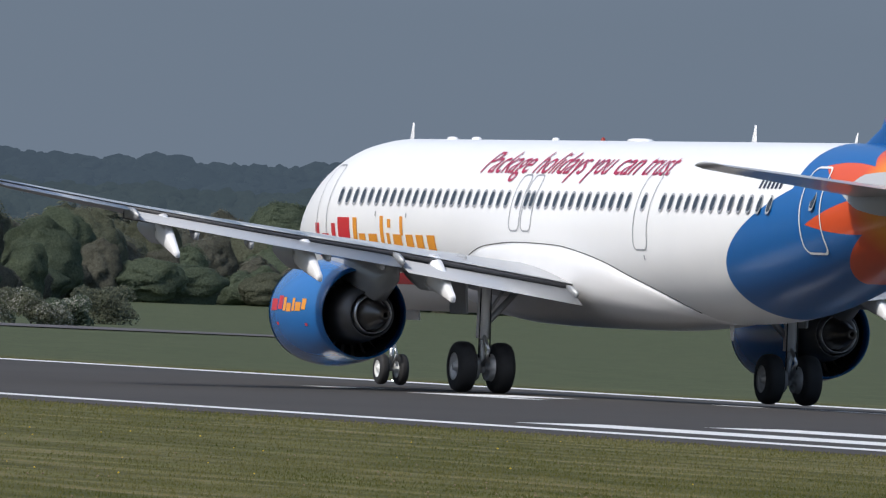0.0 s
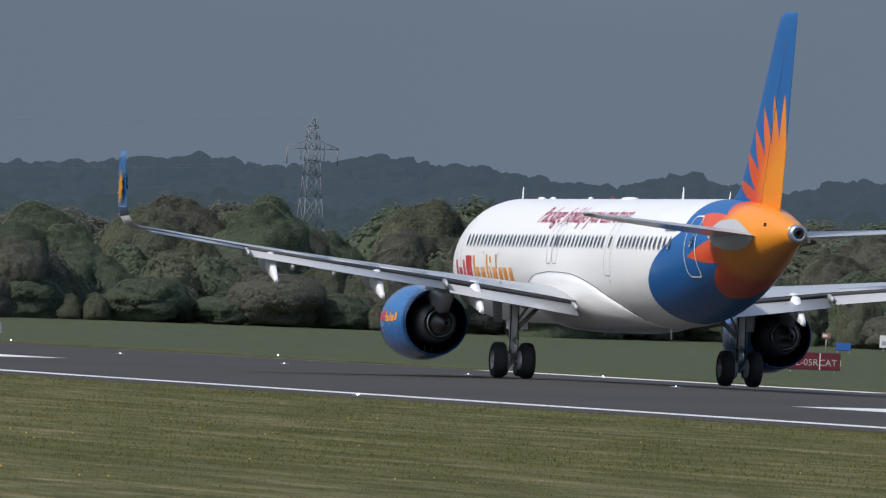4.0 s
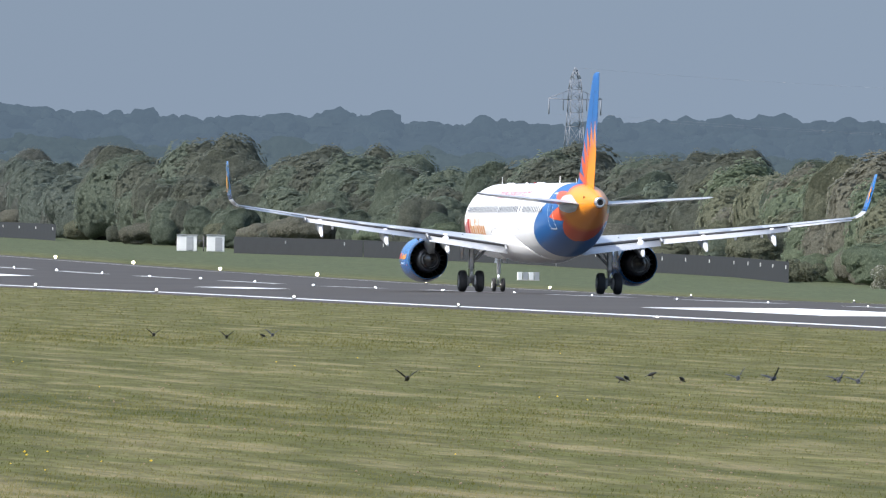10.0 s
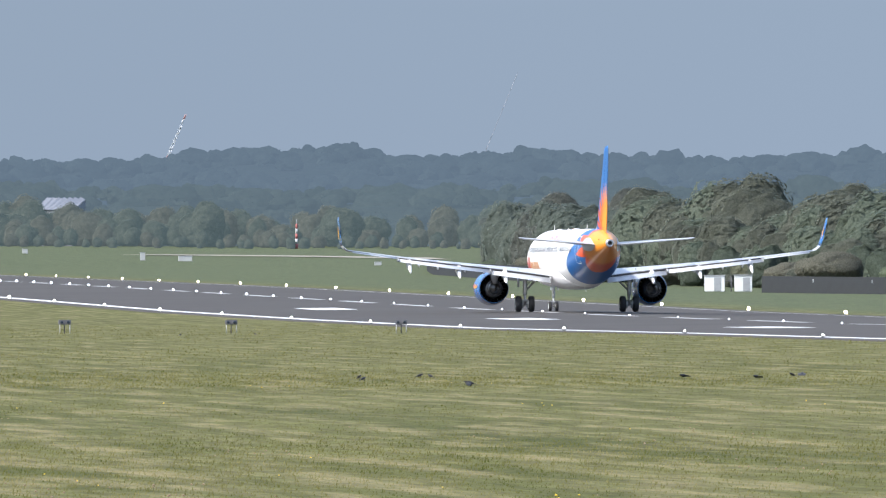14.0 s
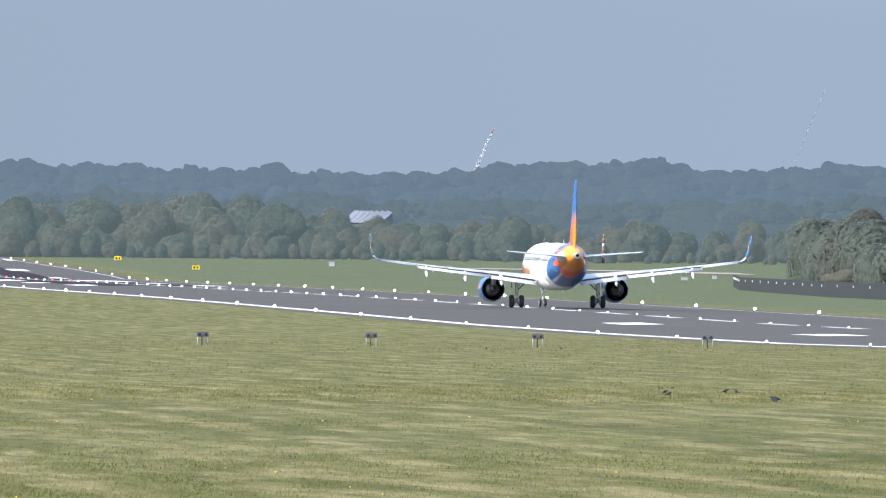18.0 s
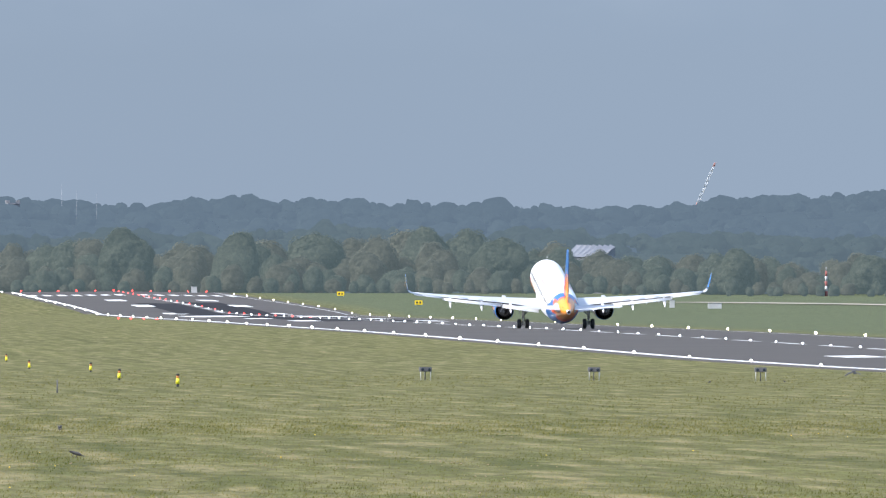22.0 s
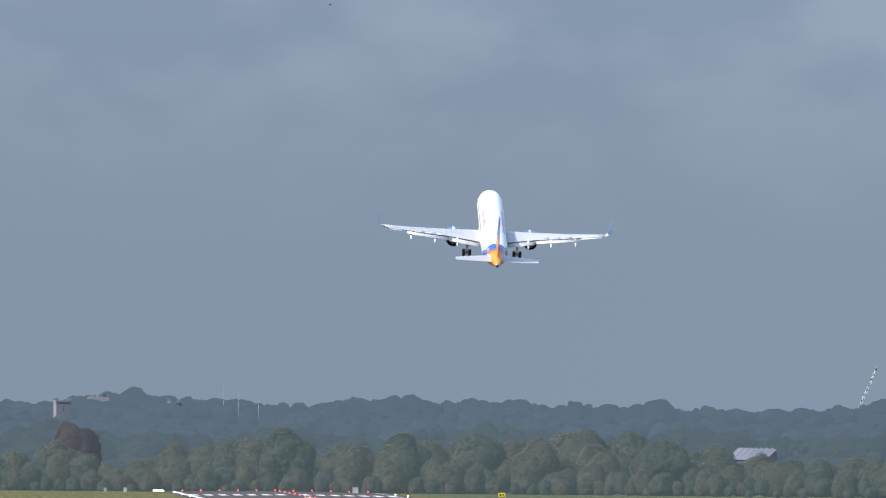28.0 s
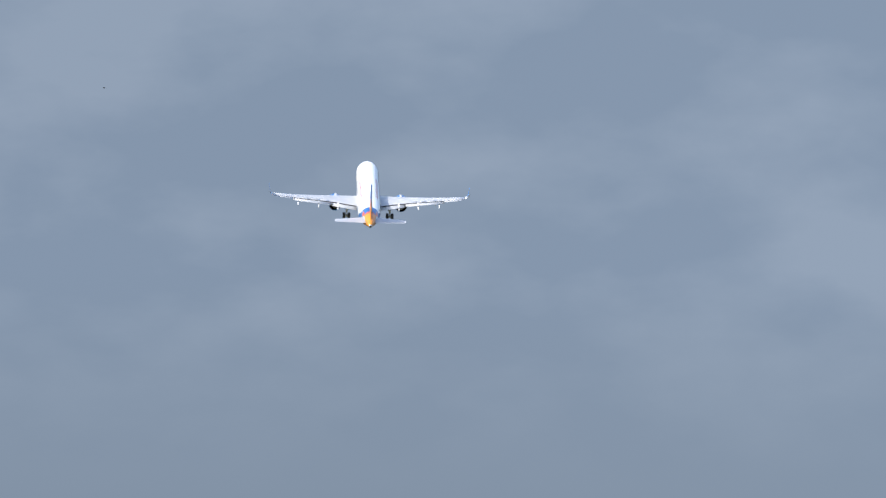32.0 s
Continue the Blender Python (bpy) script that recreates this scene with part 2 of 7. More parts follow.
ASPHALT = material("asphalt", (0.056, 0.051, 0.046), 0.85, 0, 0.05, 0.22, 0.15, fine=0.2)
ASPHALT.node_tree.nodes["Principled BSDF"].inputs["Specular IOR Level"].default_value = 0.2
MARK = material("runway_white", (0.72, 0.72, 0.70), 0.7, 0, 0.5, 0.15, 0.1, second=(0.80, 0.80, 0.78))
MARK_WORN = material("worn_runway_white", (0.42, 0.42, 0.41), 0.75, 0, 0.4, 0.35)
CONCRETE = material("pale_concrete", (0.42, 0.40, 0.37), 0.8, 0, 0.3, 0.2, 0.1)
FENCE = material("black_fence_board", (0.019, 0.023, 0.027), 0.85, 0, 0.8, 0.3)
CABIN = material("white_cabin", (0.72, 0.73, 0.72), 0.5, 0, 1, 0.1)
GALV = material("galvanised_steel", (0.40, 0.41, 0.42), 0.5, 0.5, 2, 0.15)
LATTICE = material("grey_lattice", (0.20, 0.22, 0.25), 0.7, 0.0, 2, 0.1)
YELLOW = material("yellow_plastic", (0.80, 0.72, 0.03), 0.5, 0, 3, 0.1)
AMBER = material("amber_board", (0.50, 0.20, 0.05), 0.5, 0, 3, 0.1)
BROWN = material("brick_red", (0.14, 0.085, 0.075), 0.85, 0, 2, 0.25)
SLATE = material("slate", (0.10, 0.10, 0.11), 0.7, 0, 1, 0.2)
STONE = material("sandstone", (0.19, 0.195, 0.21), 0.85, 0, 0.6, 0.2)
CROW = material("black_feathers", (0.015, 0.015, 0.018), 0.55, 0, 8, 0.3)
BARK = material("bark", (0.10, 0.08, 0.06), 0.9, 0, 1.5, 0.35, 0.2)
LEAF_A = leafy("leaves_olive", (0.138, 0.150, 0.112), (0.212, 0.226, 0.160))
LEAF_B = leafy("leaves_green", (0.120, 0.152, 0.110), (0.186, 0.226, 0.156))
LEAF_C = leafy("leaves_brown", (0.156, 0.160, 0.130), (0.218, 0.218, 0.176))
# the far copper tree also glows in place of haze
LEAF_COPPER = leafy("leaves_copper_haze_glow", (0.051, 0.044, 0.048), (0.080, 0.065, 0.067), haze=(0.036, 0.043, 0.052))
BLOSSOM = leafy("blossom", (0.36, 0.36, 0.32), (0.62, 0.62, 0.56), 0.6)
# the distance, three kilometres off and more: haze painted in as a leaf glow
LEAF_FAR = leafy("leaves_far_haze_glow", (0.010, 0.014, 0.014), (0.024, 0.032, 0.029), 0.03, haze=(0.072, 0.102, 0.140), grain=0.35)
LEAF_FAR_B = leafy("leaves_front_haze_glow", (0.014, 0.020, 0.017), (0.034, 0.042, 0.034), 0.03, haze=(0.062, 0.087, 0.110), grain=0.5)
LEAF_END = leafy("leaves_green_haze_glow", (0.048, 0.056, 0.044), (0.092, 0.100, 0.078), 0.05, haze=(0.040, 0.057, 0.064), grain=1.0)
LEAF_END_B = leafy("leaves_olive_haze_glow", (0.065, 0.067, 0.055), (0.094, 0.097, 0.077), 0.05, haze=(0.044, 0.057, 0.062), grain=1.0)
# leaves of the farther wood, with haze mixed into their base colours
LEAF_HIGH = leafy("leaves_hazed_green", (0.108, 0.132, 0.116), (0.150, 0.176, 0.152))
LEAF_HIGH_B = leafy("leaves_hazed_olive", (0.114, 0.126, 0.114), (0.152, 0.164, 0.146))
LEAF_MID = leafy("leaves_half_hazed_green", (0.108, 0.136, 0.108), (0.156, 0.186, 0.146))
LEAF_MID_B = leafy("leaves_half_hazed_olive", (0.118, 0.131, 0.108), (0.160, 0.174, 0.142))
LAMP_W = glow("lamp_white", (1.0, 0.93, 0.80), 16.0)
LAMP_Y = glow("lamp_warm", (1.0, 0.80, 0.50), 9.0)
LAMP_B = glow("lamp_cold", (0.75, 0.82, 1.0), 10.0)
LAMP_R = glow("lamp_red", (1.0, 0.05, 0.04), 3.2)

# ---- helpers for meshes ----


def mesh(name, verts, faces, smooth=True):
    me = bpy.data.meshes.new(name)
    me.from_pydata([tuple(v) for v in verts], [], [tuple(f) for f in faces])
    if smooth:
        me.polygons.foreach_set("use_smooth", [True] * len(me.polygons))
    me.update()
    return me


def part(name, data, mat, parent, label="", at=None):
    """One mesh object under a thing or a part. data: a mesh or a bmesh."""
    if isinstance(data, bmesh.types.BMesh):
        bm, data = data, bpy.data.meshes.new(name)
        bm.to_mesh(data)
        bm.free()
    if mat and not data.materials:
        data.materials.append(mat)
    ob = new(name, data)
    ob.parent = parent
    if at is not None:
        ob.matrix_basis = at
    return tagged(ob, label) if label else ob


def thing(name, label, category, at=None, group="", kind=""):
    ob = tagged(new(name), label, category, group, kind)
    if at is not None:
        ob.matrix_basis = at
    return ob


def loft(rings, closed=True, caps=True):
    """Vertices and faces of a skin over rings of equal length."""
    n = len(rings[0])
    verts = [v for ring in rings for v in ring]
    faces = []
    for i in range(len(rings) - 1):
        for j in range(n if closed else n - 1):
            k = (j + 1) % n
            faces.append((i * n + j, i * n + k, (i + 1) * n + k, (i + 1) * n + j))
    if caps and closed:
        faces.append(tuple(reversed(range(n))))
        faces.append(tuple(range((len(rings) - 1) * n, len(rings) * n)))
    return verts, faces


def flip(vf):
    v, f = vf
    return [(-x, y, z) for x, y, z in v], [tuple(reversed(q)) for q in f]


def box(sx, sy, sz, bevel=0.02, z0=0.0):
    """A bevelled box that stands on z0."""
    bm = bmesh.new()
    bmesh.ops.create_cube(bm, size=1)
    bmesh.ops.transform(bm, matrix=Matrix.Translation((0, 0, z0 + sz / 2)) @ Matrix.Diagonal((sx, sy, sz, 1)), verts=bm.verts)
    if bevel:
        bmesh.ops.bevel(bm, geom=list(bm.edges), offset=bevel, segments=2, affect="EDGES", clamp_overlap=True)
    return bm


def rod(p, q, r, n=8, r2=None):
    """A round bar from p to q as a bmesh."""
    p, q = Vector(p), Vector(q)
    bm = bmesh.new()
    bmesh.ops.create_cone(bm, cap_ends=True, segments=n, radius1=r, radius2=r if r2 is None else r2, depth=(q - p).length)
    bmesh.ops.transform(bm, matrix=Matrix.Translation((p + q) / 2) @ (q - p).to_track_quat("Z", "Y").to_matrix().to_4x4(), verts=bm.verts)
    for f in bm.faces:
        f.smooth = len(f.verts) == 4
    return bm


def join(*bms):
    """Several bmeshes in one."""
    total = bmesh.new()
    tmp = bpy.data.meshes.new("tmp")
    for bm in bms:
        bm.to_mesh(tmp)
        bm.free()
        total.from_mesh(tmp)
        tmp.clear_geometry()
    bpy.data.meshes.remove(tmp)
    return total


def turned(profile, n=32, axis="y"):
    """A solid of revolution round the y axis from (y, radius) pairs."""
    rings = []
    for y, r in profile:
        rings.append([(r * math.cos(2 * math.pi * i / n), y, r * math.sin(2 * math.pi * i / n)) for i in range(n)])
    return loft(rings, caps=False)


def moved(vf, dx=0.0, dy=0.0, dz=0.0):
    return [(x + dx, y + dy, z + dz) for x, y, z in vf[0]], vf[1]


# ---- ground ----
# the runway's long profile: distance along it and height
ROAD_Y = [-3000, 0, 258, 420, 731, 852, 974, 1097, 1281, 1468, 1594, 1785, 2037, 2360, 2510, 2560, 2700, 2895, 3090, 3400, 5000]
ROAD_Z = [-0.28, -0.28, -0.28, -0.25, -0.02, 0.0, 0.31, 0.75, 1.68, 2.60, 3.18, 3.95, 5.0, 6.2, 6.9, 7.6, 9.1, 10.9, 12.8, 13.5, 14.0]


def level(y):
    return float(np.interp(y, ROAD_Y, ROAD_Z))


def bearing(az, dist):
    """The place at an azimuth (degrees to the right of the runway's direction) and a distance from the eye."""
    return EYE.x + dist * math.sin(radians(az)), dist * math.cos(radians(az))


def height(el, dist):
    return EYE.z + dist * math.tan(radians(el))


def grass_material():
    m = bpy.data.materials.new("mown_grass")
    m.use_nodes = True
    n, l = m.node_tree.nodes, m.node_tree.links
    s = n["Principled BSDF"]
    s.inputs["Roughness"].default_value = 0.9
    s.inputs["Specular IOR Level"].default_value = 0.1
    geo, mp = n.new("ShaderNodeNewGeometry"), n.new("ShaderNodeMapping")
    mp.inputs["Rotation"].default_value = (0, 0, radians(0.5))
    mp.inputs["Scale"].default_value = (1.0, 0.075, 1.0)
    a, b, c = n.new("ShaderNodeTexNoise"), n.new("ShaderNodeTexNoise"), n.new("ShaderNodeTexNoise")
    a.inputs["Scale"].default_value, b.inputs["Scale"].default_value, c.inputs["Scale"].default_value = 0.30, 1.1, 14.0
    a.inputs["Detail"].default_value, b.inputs["Detail"].default_value, c.inputs["Detail"].default_value = 4, 5, 4
    where = warped(n, l, geo)
    l.new(where, mp.inputs["Vector"])
    for k in (a, b):
        l.new(mp.outputs["Vector"], k.inputs["Vector"])
    cm = n.new("ShaderNodeMapping")
    cm.inputs["Scale"].default_value = (1.0, 0.07, 1.0)
    l.new(geo.outputs["Position"], cm.inputs["Vector"])
    l.new(cm.outputs["Vector"], c.inputs["Vector"])
    r1, r2 = n.new("ShaderNodeValToRGB"), n.new("ShaderNodeValToRGB")
    r1.color_ramp.elements[0].position, r1.color_ramp.elements[0].color = 0.30, (0.052, 0.060, 0.016, 1)
    r1.color_ramp.elements[1].position, r1.color_ramp.elements[1].color = 0.70, (0.091, 0.094, 0.030, 1)
    r2.color_ramp.elements[0].position, r2.color_ramp.elements[0].color = 0.50, (0, 0, 0, 1)
    r2.color_ramp.elements[1].position, r2.color_ramp.elements[1].color = 0.68, (1, 1, 1, 1)
    dry = n.new("ShaderNodeMix")
    dry.data_type = "RGBA"
    dry.inputs["B"].default_value = (0.192, 0.170, 0.086, 1)
    fine = n.new("ShaderNodeMix")
    fine.data_type, fine.blend_type = "RGBA", "MULTIPLY"
    fine.inputs["Factor"].default_value = 0.34
    l.new(a.outputs["Fac"], r1.inputs["Fac"])
    l.new(b.outputs["Fac"], r2.inputs["Fac"])
    # swaths left by the mower run along the runway
    rows = n.new("ShaderNodeTexWave")
    rows.wave_type, rows.bands_direction = "BANDS", "X"
    rows.inputs["Scale"].default_value, rows.inputs["Distortion"].default_value = 0.15, 6.0
    rows.inputs["Detail"].default_value, rows.inputs["Detail Scale"].default_value = 3.0, 1.2
    l.new(where, rows.inputs["Vector"])
    half = n.new("ShaderNodeMath")
    half.operation = "MULTIPLY_ADD"
    half.use_clamp = True
    half.inputs[1].default_value = 0.58
    swath = n.new("ShaderNodeMapRange")
    swath.inputs["From Min"].default_value, swath.inputs["From Max"].default_value = 0.55, 1.0
    swath.inputs["To Max"].default_value = 0.26
    l.new(rows.outputs["Fac"], swath.inputs["Value"])
    l.new(swath.outputs["Result"], half.inputs[2])
    l.new(r2.outputs["Color"], half.inputs[0])
    l.new(half.outputs[0], dry.inputs["Factor"])
    l.new(r1.outputs["Color"], dry.inputs["A"])
    l.new(dry.outputs["Result"], fine.inputs["A"])
    tuft = n.new("ShaderNodeMapRange")
    tuft.inputs["From Min"].default_value, tuft.inputs["From Max"].default_value = 0.3, 0.7
    tuft.inputs["To Min"].default_value, tuft.inputs["To Max"].default_value = 0.05, 1.0
    l.new(c.outputs["Fac"], tuft.inputs["Value"])
    l.new(tuft.outputs["Result"], fine.inputs["B"])
    grain, gm, gr = n.new("ShaderNodeTexNoise"), n.new("ShaderNodeMapping"), n.new("ShaderNodeMapRange")
    gm.inputs["Scale"].default_value = (4.5, 0.32, 1.0)
    grain.inputs["Scale"].default_value, grain.inputs["Detail"].default_value, grain.inputs["Roughness"].default_value = 1.0, 6, 0.7
    gr.inputs["From Min"].default_value, gr.inputs["From Max"].default_value = 0.30, 0.70
    gr.inputs["To Min"].default_value, gr.inputs["To Max"].default_value = 0.58, 1.40
    l.new(where, gm.inputs["Vector"])
    l.new(gm.outputs["Vector"], grain.inputs["Vector"])
    l.new(grain.outputs["Fac"], gr.inputs["Value"])
    rough_ = n.new("ShaderNodeMix")
    rough_.data_type, rough_.blend_type = "RGBA", "MULTIPLY"
    rough_.inputs["Factor"].default_value = 1.0
    l.new(fine.outputs["Result"], rough_.inputs["A"])
    l.new(gr.outputs["Result"], rough_.inputs["B"])
    sharp = n.new("ShaderNodeMix")
    sharp.data_type, sharp.blend_type = "RGBA", "MULTIPLY"
    sharp.inputs["Factor"].default_value = 1.0
    sharp.inputs["B"].default_value = (1.25, 1.20, 1.23, 1)
    l.new(rough_.outputs["Result"], sharp.inputs["A"])
    # beyond the runway haze is painted into the grass colour: greener and duller
    pos, beyond, haze_tint = n.new("ShaderNodeSeparateXYZ"), n.new("ShaderNodeMapRange"), n.new("ShaderNodeMix")
    beyond.inputs["From Min"].default_value, beyond.inputs["From Max"].default_value = 24.0, 34.0
    beyond.inputs["To Max"].default_value = 0.82
    haze_tint.data_type = "RGBA"
    l.new(geo.outputs["Position"], pos.inputs[0])
    l.new(pos.outputs["X"], beyond.inputs["Value"])
    l.new(beyond.outputs["Result"], haze_tint.inputs["Factor"])
    green = n.new("ShaderNodeMix")
    green.data_type, green.blend_type = "RGBA", "MULTIPLY"
    green.inputs["Factor"].default_value = 1.0
    green.inputs["A"].default_value = (0.064, 0.080, 0.044, 1)
    l.new(gr.outputs["Result"], green.inputs["B"])
    l.new(green.outputs["Result"], haze_tint.inputs["B"])
    l.new(sharp.outputs["Result"], haze_tint.inputs["A"])
    l.new(haze_tint.outputs["Result"], s.inputs["Base Color"])
    return m


def warped(n, l, geo):
    """Places on the grass, swept sideways a little as the mower's rows wander."""
    sway, off, add = n.new("ShaderNodeTexNoise"), n.new("ShaderNodeVectorMath"), n.new("ShaderNodeVectorMath")
    sway.inputs["Scale"].default_value, sway.inputs["Detail"].default_value = 0.012, 2
    off.operation, add.operation = "MULTIPLY_ADD", "ADD"
    off.inputs[1].default_value, off.inputs[2].default_value = (4.0, 0, 0), (-2.0, 0, 0)
    l.new(geo.outputs["Position"], sway.inputs["Vector"])
    l.new(sway.outputs["Color"], off.inputs[0])
    l.new(geo.outputs["Position"], add.inputs[0])
    l.new(off.outputs[0], add.inputs[1])
    return add.outputs[0]


GRASS = grass_material()
xs = sorted({-3000, -1500, -700, -350, -200, -150, -125, -104, -90, -75, -60, -48, -38, -30, -25.2, 25.2, 32, 45, 60, 80, 110, 150, 200, 280, 400, 600, 900, 1400, 2200, 3500, 4900})
ys = sorted({-3000, -1500, -600, -200, 0, *range(60, 420, 30), *range(420, 1500, 40), *range(1500, 3500, 60), 3600, 3900, 4300, 4900})
verts, faces = [], []
for y in ys:
    for x in xs:
        dip = -0.06 if abs(x) < 26 else -0.02
        verts.append((x, y, level(y) + dip + (0.0 if abs(x) < 40 else 0.05 * noise.noise((x * 0.02, y * 0.02, 0)))))
for i in range(len(ys) - 1):
    for j in range(len(xs) - 1):
        k = i * len(xs) + j
        faces.append((k, k + 1, k + 1 + len(xs), k + len(xs)))
ground = new("ground", mesh("ground", verts, faces))
ground.data.materials.append(GRASS)
tagged(ground, "mown airfield grass with dry streaks", "ground", kind="structure")

# the runway, with a low crown
RWY_END = 3090


def crown(x):
    return 0.25 * (1 - abs(x) / 21.8)


def strip(name, x0, x1, y0, y1, mat, lift, steps=6, dy=20.0, ragged=0.0, parent=None, label=""):
    """A thin sheet that follows the runway's surface, on the runway or laid on it."""
    nx, ny = steps, max(1, int((y1 - y0) / dy))
    v, f = [], []
    for i in range(ny + 1):
        y = y0 + (y1 - y0) * i / ny
        for j in range(nx + 1):
            x = x0 + (x1 - x0) * j / nx
            yy = y + (ragged * noise.noise((x * 3.1, y, 2.0)) if i in (0, ny) else 0)
            v.append((x, yy, level(y) + crown(x) + lift))
    for i in range(ny):
        for j in range(nx):
            k = i * (nx + 1) + j
            f.append((k, k + 1, k + nx + 2, k + nx + 1))
    ob = new(name, mesh(name, v, f, False))
    ob.data.materials.append(mat)
    if parent:
        ob.parent = parent
        if label:
            tagged(ob, label)
    return ob


runway = strip("runway", -24.2, 24.2, 60, RWY_END, ASPHALT, 0.0, 12, 12.0)
tagged(runway, "long dark asphalt runway with white paint markings", "runway", kind="structure")
for x in (-24.2, 24.2):
    v, f = [], []
    for i in range(254):
        y = 60 + (RWY_END - 60) * i / 253
        v += [(x, y, level(y) + crown(x) + 0.001), (x * 1.004, y, level(y) - 0.2)]
        if i:
            f.append((2 * i - 2, 2 * i, 2 * i + 1, 2 * i - 1))
    kerb = new("runway_edge", mesh("runway_edge", v, f, False))
    kerb.data.materials.append(ASPHALT)
    kerb.parent = runway
strip("edge_line", -22.25, -21.35, 60, RWY_END - 4, MARK, 0.006, 1, 12, 0, runway, "white painted runway edge line")
for y0, y1, wide_, rise in ((60, 433, 0.9, 0.026), (450, 463, 0.9, 0.028), (495, 560, 0.9, 0.028), (560, 640, 0.4, 0), (660, RWY_END - 4, 0.4, 0)):
    line_ = strip("edge_line", 21.35, 21.35 + wide_, y0, y1, MARK if rise else MARK_WORN, 0.006, 1, 12, 0, runway, "white painted runway edge line")
    # the far shoulder tips up towards the drain
    for v_ in line_.data.vertices:
        v_.co.z += rise * max(0.0, v_.co.x - 21.35) / wide_
# threshold stripes, touchdown bars, aiming points, centreline
for k in range(5):
    for sgn in (-1, 1):
        x = sgn * (2.9 + 3.9 * k)
        strip("threshold_stripe", x - 0.9, x + 0.9, 202, 232, MARK, 0.006, 1, 10, 0.4, runway)
for sgn in (-1, 1):
    for y0, y1, w in ((346, 376, 1.5), (494, 522, 1.5), (572, 626, 3.6), (797, 819, 1.5), (938, 960, 1.5), (1092, 1114, 1.6)):
        if sgn > 0:
            continue
        strip("touchdown_bar", sgn * 9.6 - w, sgn * 9.6 + w, y0, y1, MARK, 0.006, 2, 10, 1.0, runway)
    for y0, y1, w in ((2000, 2040, 1.7), (2150, 2190, 1.7), (2300, 2375, 4.5), (2480, 2520, 1.7), (2640, 2680, 1.7), (2790, 2830, 1.7)):
        strip("touchdown_bar", sgn * 9 - w, sgn * 9 + w, y0, y1, MARK, 0.006, 2, 10, 1.0, runway)
for k in range(7):
    for sgn in (-1, 1):
        x = sgn * (2.6 + 3.0 * k)
        strip("threshold_stripe", x - 0.8, x + 0.8, 2960, 2990, MARK, 0.006, 1, 10, 0.4, runway)
y = 570
while y < 2900:
    strip("centreline_dash", -0.45, 0.45, y, y + 30, MARK_WORN, 0.006, 1, 15, 0.3, runway)
    y += 50
# the painted number at the threshold, a block of plain bars
for x0, x1, y0, y1 in ((-4.2, 1.8, 273.5, 276.5), (-4.2, -1.6, 276.55, 281), (3.9, 5.0, 262, 277.5), (-3.8, -2.2, 287.5, 289.5)):
    strip("painted_number_bar", x0, x1, y0, y1, MARK, 0.006, 1, 10, 0, runway)
# tyre rubber in the touchdown zones
RUBBERED = material("rubber_streaks", (0.020, 0.020, 0.022), 0.9, 0, 0.08, 0.3)
RUBBERED.node_tree.nodes["Principled BSDF"].inputs["Specular IOR Level"].default_value = 0.08
strip("rubber_streak", -8.5, -1.2, 1980, 2720, RUBBERED, 0.004, 2, 20, 6, runway, "dark tyre rubber on the asphalt")
strip("rubber_streak", 1.2, 8.5, 1960, 2740, RUBBERED, 0.004, 2, 20, 6, runway, "dark tyre rubber on the asphalt")

# a taxiway beyond the runway's far side
v, f = [], []
for i, (x, y, w) in enumerate(((114, 712, 2), (122, 714, 20), (136, 717, 24), (141, 718, 14), (144, 719, 3))):
    v += [(x, y - w, level(y - w) + 0.03), (x, y + w, level(y + w) + 0.03)]
    if i:
        f.append((2 * i - 2, 2 * i, 2 * i + 1, 2 * i - 1))
OLD_ASPHALT = material("weathered_asphalt", (0.085, 0.078, 0.076), 0.9, 0, 0.05, 0.2, 0.1)
taxiway = new("taxiway", mesh("taxiway", v, f))
taxiway.data.materials.append(OLD_ASPHALT)
tagged(taxiway, "grey asphalt taxiway ending in the grass", "taxiway", kind="structure")
v, f = [], []
for i, (az, d, w) in enumerate(((4.08, 2800, 3), (4.3, 2795, 14), (4.55, 2780, 18), (4.8, 2760, 20), (5.35, 2700, 22))):
    x, y = bearing(az, d)
    v += [(x, y - w, level(y - w) + 0.10), (x, y + w, level(y + w) + 0.10)]
    if i:
        f.append((2 * i - 2, 2 * i, 2 * i + 1, 2 * i - 1))
TRACK = material("bare_earth", (0.25, 0.225, 0.18), 0.9, 0, 0.2, 0.25)
track = new("perimeter_track", mesh("perimeter_track", v, f))
track.data.materials.append(TRACK)
tagged(track, "pale bare perimeter track below the trees", "track", kind="structure")

# ---- the aircraft: x to starboard, y forward, z up, from the ground between the main wheels ----
HULL_A = [0, 0.3, 1, 2, 3.5, 5, 6.4, 10, 29, 31, 33, 35, 37, 39, 41, 43, 44.1, 44.45]
HULL_TOP = [3.35, 3.95, 4.45, 5.0, 5.6, 5.88, 5.97, 5.97, 5.97, 5.97, 5.97, 5.97, 5.95, 5.88, 5.74, 5.46, 5.26, 5.19]
HULL_BOT = [3.35, 2.9, 2.5, 2.2, 1.95, 1.86, 1.83, 1.83, 1.83, 1.88, 2.05, 2.38, 2.82, 3.30, 3.80, 4.28, 4.53, 4.60]
HULL_W = [0.02, 0.5, 1.0, 1.42, 1.75, 1.92, 1.975, 1.975, 1.975, 1.97, 1.90, 1.76, 1.55, 1.28, 0.95, 0.56, 0.36, 0.30]


